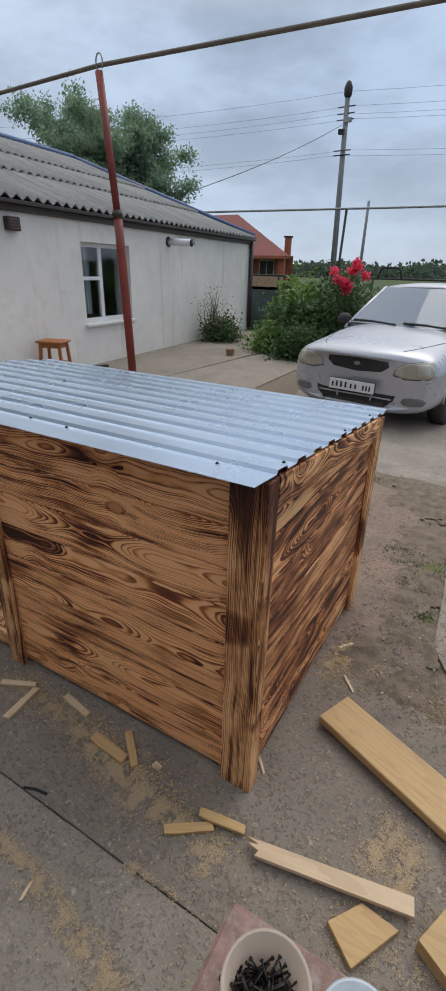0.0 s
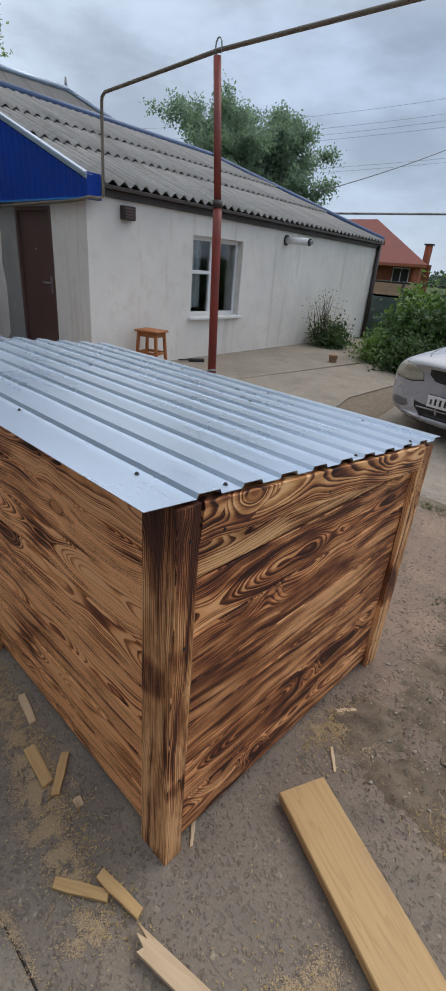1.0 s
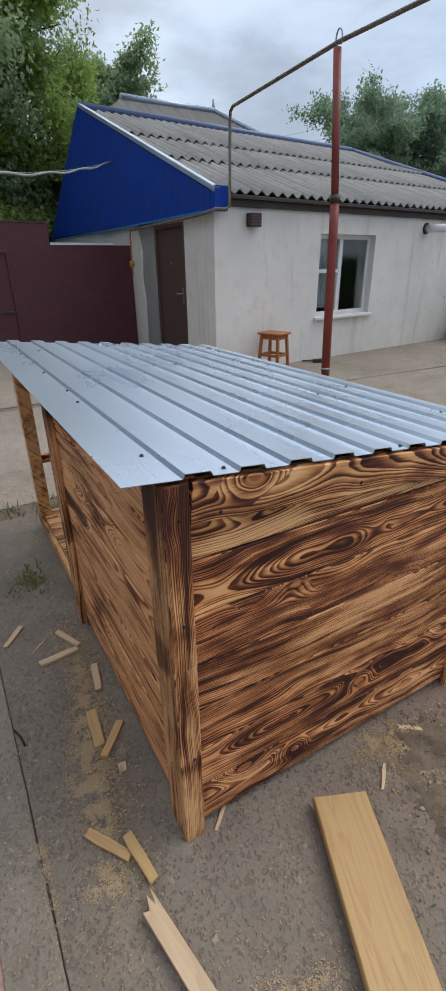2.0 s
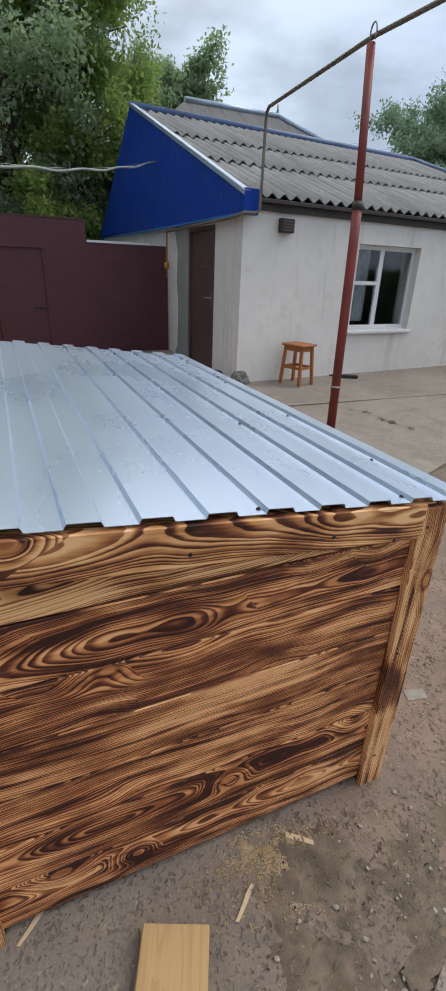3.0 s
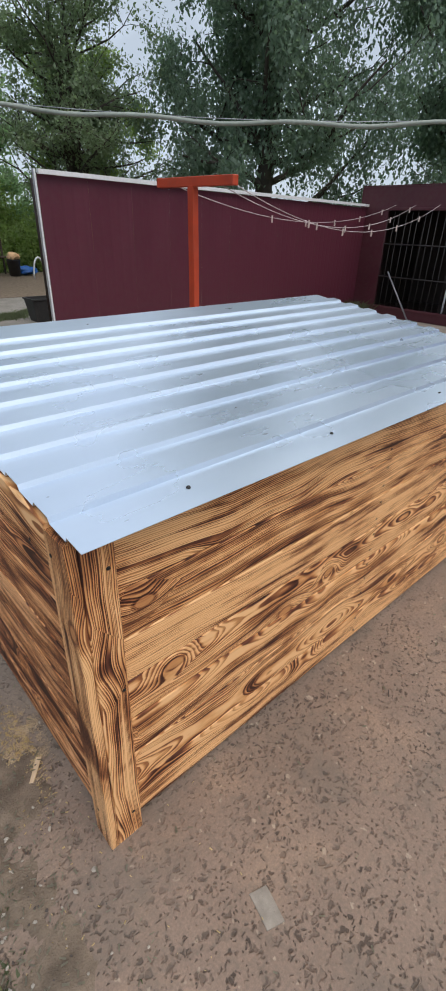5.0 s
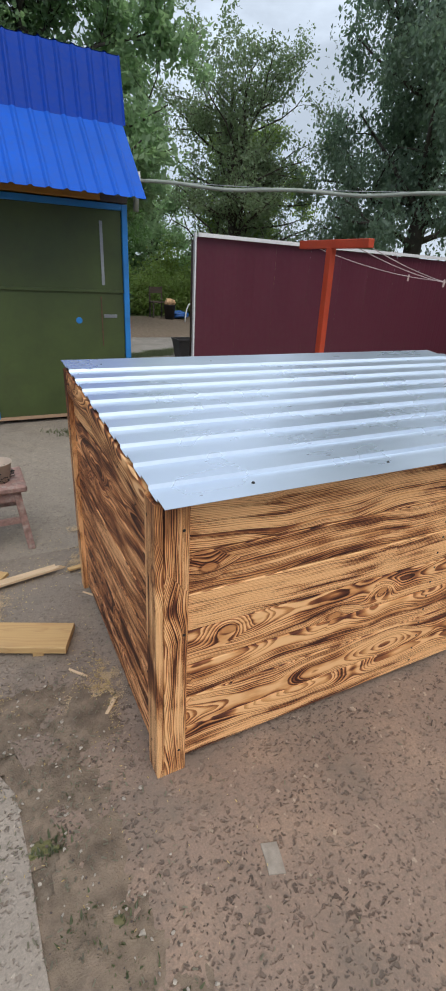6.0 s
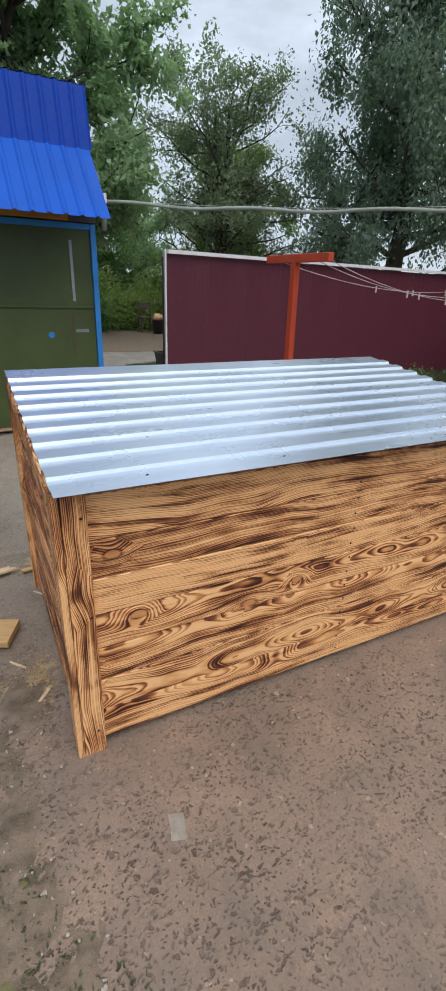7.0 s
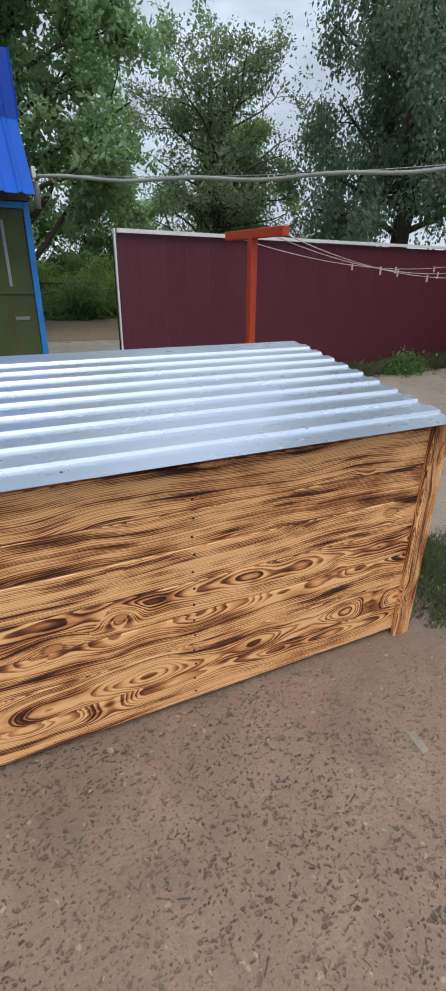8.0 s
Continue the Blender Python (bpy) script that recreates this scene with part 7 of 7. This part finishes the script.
build_tree((-1.2, -18.5, -0.1), 5.4, 2.4, 20000, M_LEAF, "bushy green tree beyond the garden", 23, 0.14, 0.13, 0.05, 16, 0.5)


def build_bush(name, centre, size, n, mat, label, seed, leaf=0.085, blooms=0, category="bush", flat=0.75):
    """A bush: stems that fan out and leaves gathered round their ends."""
    rnd, rng = random.Random(seed), np.random.default_rng(seed)
    b = thing(name, centre, label, category)
    stems = bmesh.new()
    ends = []
    c = Vector(centre)
    for i in range(34):
        a, e = rnd.uniform(0, 6.28), rnd.uniform(0.25, 1.5)
        tip = Vector((math.cos(a) * math.cos(e) * size[0], math.sin(a) * math.cos(e) * size[1], math.sin(e) * size[2])) * rnd.uniform(0.55, 1.05)
        mid = tip * 0.55 + Vector((rnd.gauss(0, 0.05), rnd.gauss(0, 0.05), 0.08 * size[2]))
        tube_into(stems, [c, c + mid, c + tip], [0.012, 0.008, 0.003], 5, cap=False)
        for f in (0.35, 0.55, 0.75, 0.9, 1.0):
            ends.append(tuple(c + tip * f + Vector((rnd.gauss(0, 0.06), rnd.gauss(0, 0.06), 0.05 * size[2]))))
    part("stems", stems, M_BARK, b)
    ends = np.array(ends)
    pk = rng.integers(0, len(ends), n)
    sig = 0.16 * min(size) + 0.05
    pts = ends[pk] + rng.normal(size=(n, 3)) * sig
    pts[:, 2] = np.maximum(pts[:, 2], centre[2] + 0.02)
    lf = new("foliage", quads_mesh("foliage", leaf_quads(pts, leaf, rng, 0.1, 0.6), mat))
    hang(lf, b)
    for i in range(blooms):
        tip = Vector(ends[rnd.randrange(len(ends) // 2, len(ends))])
        q = np.array([tuple(Vector((rnd.gauss(0, 1), rnd.gauss(0, 1), rnd.gauss(0, 1))).normalized() * rnd.uniform(0.01, 0.045)) for _ in range(60)])
        fl = new("bloom", quads_mesh("bloom", leaf_quads(q + np.array(tip + Vector((0, 0, 0.08))), 0.055, rng, -0.4, 0.9), M_ROSE))
        hang(fl, b)
        tagged(fl, "bright pink-red rose bloom")
    return b


M_HEDGE = leafy("hedge_leaves", (0.022, 0.050, 0.016), (0.085, 0.145, 0.05), thin=0.22)
M_HEDGE_L = leafy("bright_hedge_leaves", (0.060, 0.115, 0.025), (0.18, 0.275, 0.07), thin=0.3)
build_bush("bush", (-3.45, 10.8, -0.1), (0.75, 0.8, 1.15), 9000, M_HEDGE_L, "dense light green bush in the front garden", 42, 0.10)
build_bush("bush", (-2.75, 10.5, -0.1), (0.9, 0.9, 1.22), 11000, M_HEDGE, "dense green garden bush", 43, 0.10)
build_bush("bush", (-3.75, 10.0, -0.1), (0.5, 0.6, 0.72), 6000, M_HEDGE, "dense green garden bush by the house corner", 41, 0.07)
build_bush("bush", (-3.1, 9.6, -0.1), (0.75, 0.6, 0.85), 8000, M_HEDGE, "dense green garden bush", 47, 0.095)
build_bush("bush", (-3.55, 9.25, -0.1), (0.5, 0.42, 0.5), 5000, M_HEDGE_L, "low green weeds at the edge of the bed", 44, 0.06)
build_bush("bush", (-6.0, -2.0, -0.05), (0.50, 0.22, 0.24), 1500, M_LEAF, "low leafy weeds at the foot of the maroon fence", 46, 0.05)
build_bush("bush", (-2.85, 8.8, -0.12), (0.55, 0.42, 0.55), 6000, M_HEDGE, "low green weeds at the edge of the bed", 45, 0.06)
build_bush("tall_grass", (-4.05, 11.2, -0.1), (0.35, 0.3, 1.45), 1800, M_HEDGE_L, "tall light green reeds behind the bushes", 50, 0.11, category="grass")
build_bush("rose_bush", (-2.3, 9.6, -0.12), (0.5, 0.55, 1.30), 5000, M_HEDGE, "rose bush with bright pink-red blooms", 46, 0.05, 0)
build_bush("dark_plant", (-5.12, 10.0, -0.06), (0.44, 0.40, 0.46), 4200, M_HEDGE, "dark leafy plant at the foot of the wall", 48, 0.06)
build_bush("dry_shrub", (-5.25, 9.85, -0.05), (0.40, 0.60, 1.12), 1100, M_DRYPALE, "thin dry grey shrub against the white wall", 49, 0.035)


def add_roses():
    rb = bpy.data.objects["rose_bush"]
    rng = np.random.default_rng(77)
    for dx, dy, z in ((-0.52, 0.0, 1.44), (-0.12, 0.0, 1.52), (-0.17, 0.03, 1.57), (-0.34, -0.02, 1.22), (-0.45, 0.0, 1.31), (-0.26, 0.0, 1.18), (0.01, 0.0, 1.38), (-0.21, 0.0, 1.45), (-0.38, 0.02, 1.30), (-0.29, 0.0, 1.25)):
        q = rng.normal(size=(90, 3)) * 0.034
        fl = new("bloom", quads_mesh("bloom", leaf_quads(q + np.array((-2.0 + dx, 9.4 + dy, z - 0.02)), 0.05, rng, -0.3, 0.95), M_ROSE))
        hang(fl, rb)
        tagged(fl, "bright pink-red rose bloom")


add_roses()


# ---- beyond the yard to the north ----
def build_rail_fence():
    f = thing("front_fence", (-2.0, 12.6, 0), "dark metal rail fence along the front garden", "fence")
    for z in (1.30,):
        part("rail", tube_bm([(-8.0, 12.9, z), (4.5, 12.4, z)], 0.022, 8), M_DARK, f)
    for i in range(6):
        x = -7.5 + i * 2.4
        y = 12.9 - (x + 8) * 0.04
        part("post", tube_bm([(x, y, -0.1), (x, y, 1.34)], 0.03, 8), M_DARK, f)
    part("panel", box_bm(-8.2, -4.9, 12.95, 12.98, -0.1, 0.95), M_FENCEGREEN, f, "grey-green sheet panel")
    g = [(-2.51 + 0.52 * (i / 12), 12.35, 1.30 + 0.225 * min(1.0, 3.0 * math.sin(math.pi * i / 12))) for i in range(13)]
    part("gate_arch", tube_bm(g, 0.022, 8), M_DARK, f)


M_FENCEGREEN = weathered("grey_green_sheet", (0.08, 0.12, 0.12), 0.5)
build_rail_fence()


def build_street_gas_pipe():
    g = thing("street_gas_pipe", (-4.0, 14.8, 0), "grey gas pipe carried high along the street", "gas pipe")
    part("pipe", tube_bm([(-9.5, 14.0, 2.90), (-3.0, 14.8, 2.92), (4.5, 15.7, 2.96)], 0.028, 8), M_GREYMETAL, g)
    part("post", tube_bm([(-4.35, 15.0, -0.1), (-4.15, 14.7, 2.90)], 0.035, 8), M_BROWN_D, g, "dark steel support")


build_street_gas_pipe()


def build_poles():
    p = thing("utility_pole", (-7.0, 22.6, 0), "tall grey concrete utility pole with a street lamp", "utility pole")
    top = Vector((-6.67, 21.2, 7.05))
    part("pole", tube_bm([(-6.64, 21.6, -0.1), tuple(top)], [0.125, 0.085], 12), M_CONCPOLE, p)
    part("lamp_head", revolve_bm([(0.05, -0.1), (0.14, 0.05), (0.15, 0.25), (0.08, 0.42), (0.02, 0.46)], 12, tuple(top)), M_DARK, p, "dark street lamp head")
    part("bracket", box_bm(top.x - 0.02, top.x + 0.25, top.y - 0.1, top.y + 0.02, top.z - 0.75, top.z - 0.62), M_GREYMETAL, p)
    part("clamp", box_bm(top.x - 0.18, top.x + 0.02, top.y - 0.14, top.y, top.z - 1.1, top.z - 0.95), M_DARK, p)
    for z in (-0.28, -0.48, -0.66, -1.58, -1.72):
        part("crossarm", tube_bm([(top.x - 0.32, top.y + 0.02, top.z + z), (top.x + 0.32, top.y - 0.02, top.z + z)], 0.02, 6), M_DARK, p)
    q = thing("far_pole", (-9.0, 35.0, 0), "thin grey pole standing far down the street", "utility pole")
    part("pole", tube_bm([(-9.1, 34.0, -0.1), (-9.2, 34.5, 5.38)], [0.11, 0.08], 10), M_CONCPOLE, q)
    w = thing("power_lines", tuple(top), "thin sagging overhead power lines", "power lines")
    for z, dx in ((0.15, 0), (-0.28, 0.3), (-0.48, -0.3), (-0.66, 0.3), (-1.58, 0.3), (-1.72, -0.3)):
        a = top + Vector((dx, 0, z))
        for end, sag in ((Vector((-30.0, 16.0, 7.2 + z)), 0.5), (Vector((18.0, 22.0, 7.4 + z)), 0.5)):
            pts = [a.lerp(end, i / 14) + Vector((0, 0, -sag * 4 * (i / 14) * (1 - i / 14))) for i in range(15)]
            part("wire", tube_bm(pts, 0.0045, 4), M_WIRE, w)
    a = top + Vector((-0.1, 0, -0.8))
    end = Vector((-7.2, 11.75, 3.06))
    pts = [a.lerp(end, i / 14) + Vector((0, 0, -0.12 * 4 * (i / 14) * (1 - i / 14))) for i in range(15)]
    part("drop_wire", tube_bm(pts, 0.011, 5), M_WIRE, w)


build_poles()


def build_neighbour():
    h = thing("brick_house", (-20, 38, 0), "far orange brick house with a hipped red tiled roof", "house")
    dx = 0.84
    x0, x1, y0, y1 = -26.0 + dx, -16.2 + dx, 38.0, 40.5
    part("wall", prism_bm(((x0, y0), (x1, y0), (-17.3, y1), (x0, y1)), -0.1, 2.6), M_BRICK, h)
    part("porch_wall", box_bm(-19.5 + dx, -16.3 + dx, y0 - 1.5, y0 - 1.35, -0.1, 1.15), M_CARD, h, "pale brick parapet")
    part("porch_post", box_bm(-16.75 + dx, -16.3 + dx, y0 - 1.5, y0 - 1.1, 1.15, 2.5), M_BRICK, h)
    part("porch_floor", box_bm(-20.0 + dx, -16.3 + dx, y0 - 1.5, y0, -0.1, 0.3), M_CONCPOLE, h)
    w = part("window", box_bm(-19.0 + dx, -17.7 + dx, y0 - 0.06, y0 - 0.01, 0.9, 2.3), M_WHITE, h, "white framed window")
    for i in range(2):
        part("pane", box_bm(-18.93 + dx + i * 0.62, -18.38 + dx + i * 0.62, y0 - 0.08, y0 - 0.065, 0.98, 2.22), M_DARK, w)
    r = bmesh.new()
    e = [(x0 - 0.5, y0 - 1.9, 2.55), (x1 + 0.5, y0 - 1.9, 2.55), (-16.75, y1 + 0.5, 2.55), (x0 - 0.5, y1 + 0.5, 2.55)]
    t = [(-24.0, 38.7, 5.7), (-20.6, 38.7, 5.7)]
    ev = [r.verts.new(v) for v in e]
    tv = [r.verts.new(v) for v in t]
    for f in ((ev[0], ev[1], tv[1], tv[0]), (ev[1], ev[2], tv[1]), (ev[2], ev[3], tv[0], tv[1]), (ev[3], ev[0], tv[0]), (ev[3], ev[2], ev[1], ev[0])):
        r.faces.new(f)
    part("roof", r, M_REDROOF, h, "red metal tile roof")
    part("fascia", box_bm(x0 - 0.5, x1 + 0.5, y0 - 1.92, y0 - 1.88, 2.35, 2.56), M_BRICK, h)
    c = part("chimney", box_bm(-16.75, -16.35, 39.4, 39.8, 2.6, 4.0), M_BRICK, h, "brick chimney with a cap")
    part("cap", box_bm(-16.83, -16.27, 39.32, 39.88, 4.0, 4.12), M_DARK, c)
    h.scale.z = 0.935
    # the old slate roof behind the white house
    b = thing("old_house", (-18, 9.5, 0), "old house with a dark slate hip roof behind the white one", "house")
    part("wall", box_bm(-22.0, -14.3, 5.0, 15.4, -0.1, 3.65), M_PLASTER_G, b)
    r = bmesh.new()
    ev = [r.verts.new(v) for v in ((-22.4, 4.6, 3.6), (-13.9, 4.6, 3.6), (-13.9, 15.8, 3.6), (-22.4, 15.8, 3.6))]
    tv = [r.verts.new(v) for v in ((-17.6, 8.0, 6.2), (-17.6, 11.4, 6.2))]
    for f in ((ev[0], ev[1], tv[0]), (ev[1], ev[2], tv[1], tv[0]), (ev[2], ev[3], tv[1]), (ev[3], ev[0], tv[0], tv[1])):
        r.faces.new(f)
    part("roof", r, M_SLATE_D, b, "dark weathered slate roof")
    part("ridge_cap", tube_bm([(-17.6, 8.0, 6.23), (-17.6, 11.4, 6.23)], 0.10, 8), M_PALETRIM, b, "pale metal ridge cap")
    part("hip_cap", tube_bm([(-17.6, 11.4, 6.23), (-13.9, 15.8, 3.65)], 0.08, 8), M_PALETRIM, b)
    part("finial", tube_bm([(-17.6, 11.4, 6.2), (-17.6, 11.4, 6.55)], [0.06, 0.03], 8), M_GREYMETAL, b)


build_neighbour()


def build_far_trees():
    """A ragged line of woods along the horizon."""
    rng = np.random.default_rng(5)
    pts = []
    for i in range(1100):
        a = rng.uniform(0, 2 * math.pi)
        d = rng.uniform(150, 230)
        h = 2.6 + 3.6 * noise.noise((math.cos(a) * 7, math.sin(a) * 7, 0.3)) + rng.uniform(0, 1.6)
        x, y = d * math.cos(a), d * math.sin(a)
        for _ in range(140):
            pts.append((x + rng.normal() * 3.0, y + rng.normal() * 3.0, rng.random() ** 1.5 * max(1.4, h)))
    me = quads_mesh("far_woods", leaf_quads(np.array(pts), 1.15, rng, 0.0, 0.9), M_LEAF_FAR)
    tagged(new("far_woods", me), "dark line of woods along the horizon", "woods", kind="stuff")


build_far_trees()


# ---- garden behind the shed ----
def build_garden():
    b = thing("black_bucket", (-2.90, -4.62, -0.012), "dark square plastic bucket by the fence", "bucket")
    bm = bmesh.new()
    rows = []
    for r, z in ((0.18, 0.0), (0.235, 0.33), (0.255, 0.335), (0.255, 0.36), (0.225, 0.36), (0.17, 0.02)):
        rows.append([bm.verts.new((-2.90 + r * 0.78 * sx, -4.62 + r * 0.7 * sy, z * 0.92 - 0.012)) for sx, sy in ((-1, -1), (1, -1), (1, 1), (-1, 1))])
    for p, q in zip(rows, rows[1:]):
        for j in range(4):
            bm.faces.new((p[j], p[(j + 1) % 4], q[(j + 1) % 4], q[j]))
    bm.faces.new(rows[0][::-1])
    bm.faces.new(rows[-1])
    part("bucket", bm, M_DARK, b)
    c = thing("garden_chair", (-4.90, -11.75, 0), "old dark brown wooden chair standing in the garden", "chair")
    cx, cy = -4.90, -11.75
    part("seat", box_bm(cx - 0.22, cx + 0.22, cy - 0.2, cy + 0.2, 0.42, 0.46, 0.01), M_OLDWOOD, c)
    for dx in (-0.19, 0.19):
        for dy in (-0.17, 0.17):
            part("leg", box_bm(cx + dx - 0.02, cx + dx + 0.02, cy + dy - 0.02, cy + dy + 0.02, 0, 0.42), M_BARK, c)
        part("back_post", box_bm(cx + dx - 0.02, cx + dx + 0.02, cy - 0.2, cy - 0.16, 0.46, 0.88), M_OLDWOOD, c)
    part("backrest", box_bm(cx - 0.21, cx + 0.21, cy - 0.19, cy - 0.17, 0.68, 0.86, 0.01), M_OLDWOOD, c)
    cl = bmesh.new()
    bmesh.ops.create_icosphere(cl, subdivisions=2, radius=0.16)
    for v in cl.verts:
        v.co = Vector((v.co.x * 1.1, v.co.y * 0.9, v.co.z * 0.7)) * (1 + 0.4 * noise.noise(v.co * 9)) + Vector((-5.10, -11.25, 0.47))
        v.co.z = max(0.402, v.co.z)
    solo("bundle", cl, M_CLOTH, "pale orange cloth bundle lying on a dark tub", "cloth")
    solo("basin", revolve_bm([(0.13, 0), (0.17, 0.38), (0.18, 0.385), (0.18, 0.40), (0.16, 0.40), (0.12, 0.30)], 16, (-5.10, -11.25, 0.0)), M_DARK, "tall dark tub on the ground by the chair", "basin")
    bg = bmesh.new()
    bmesh.ops.create_icosphere(bg, subdivisions=3, radius=0.3)
    for v in bg.verts:
        n = noise.noise(v.co * 6)
        v.co = Vector((v.co.x * 0.95, v.co.y * 0.7, v.co.z * 0.36)) * (1 + 0.35 * n) + Vector((-5.46, -11.4, 0.12))
        v.co.z = max(0.0, v.co.z)
    solo("blue_bag", bg, M_BLUECLOTH, "crumpled blue plastic bag on the ground", "bag")
    hp = [(-5.42 + 0.16 * math.cos(a), -10.4, 0.5 * math.sin(a)) for a in (math.pi * i / 12 for i in range(13))]
    solo("hoop", tube_bm(hp, 0.022, 8), M_WHITE, "white plastic hoop stuck in the ground", "hoop")
    lf = thing("lattice_fence", (-2.4, -13.5, 0), "dark lattice fence at the end of the garden", "fence")
    for i in range(14):
        x = -3.9 + i * 0.22
        part("lath", board_bm(1.1, 0.03, 0.012), M_BARK, lf, m=frame_m((x, -13.5, 0.0), (0.55, 0, 1), (1, 0, -0.55)))
        part("lath", board_bm(1.1, 0.03, 0.012), M_BARK, lf, m=frame_m((x + 0.55, -13.515, 0.0), (-0.55, 0, 1), (1, 0, 0.55)))
    part("rail", box_bm(-4.0, -0.4, -13.53, -13.49, 0.92, 0.98), M_BARK, lf)
    build_bush("bush", (-4.9, -13.2, 0), (1.3, 1.0, 1.2), 7000, M_LEAF_L, "light green bush at the end of the garden", 61, 0.09)
    build_bush("bush", (-3.2, -12.4, 0), (1.2, 0.9, 0.9), 6000, M_LEAF, "green bush at the end of the garden", 62, 0.09)
    build_bush("bush", (-4.2, -14.6, 0), (1.6, 1.0, 1.5), 7000, M_LEAF_L, "tall green bush at the end of the garden", 64, 0.10)
    build_bush("bush", (-6.6, -15.2, 0), (1.8, 1.0, 1.9), 8000, M_LEAF_L, "tall green bush at the end of the garden", 65, 0.10)
    build_bush("bush", (-2.2, -15.0, 0), (1.6, 1.0, 1.6), 7000, M_LEAF_L, "tall green bush at the end of the garden", 66, 0.10)
    build_bush("bush", (-6.4, -12.8, 0), (1.2, 1.0, 1.3), 6000, M_LEAF_L, "light green bush at the end of the garden", 63, 0.09)


build_garden()
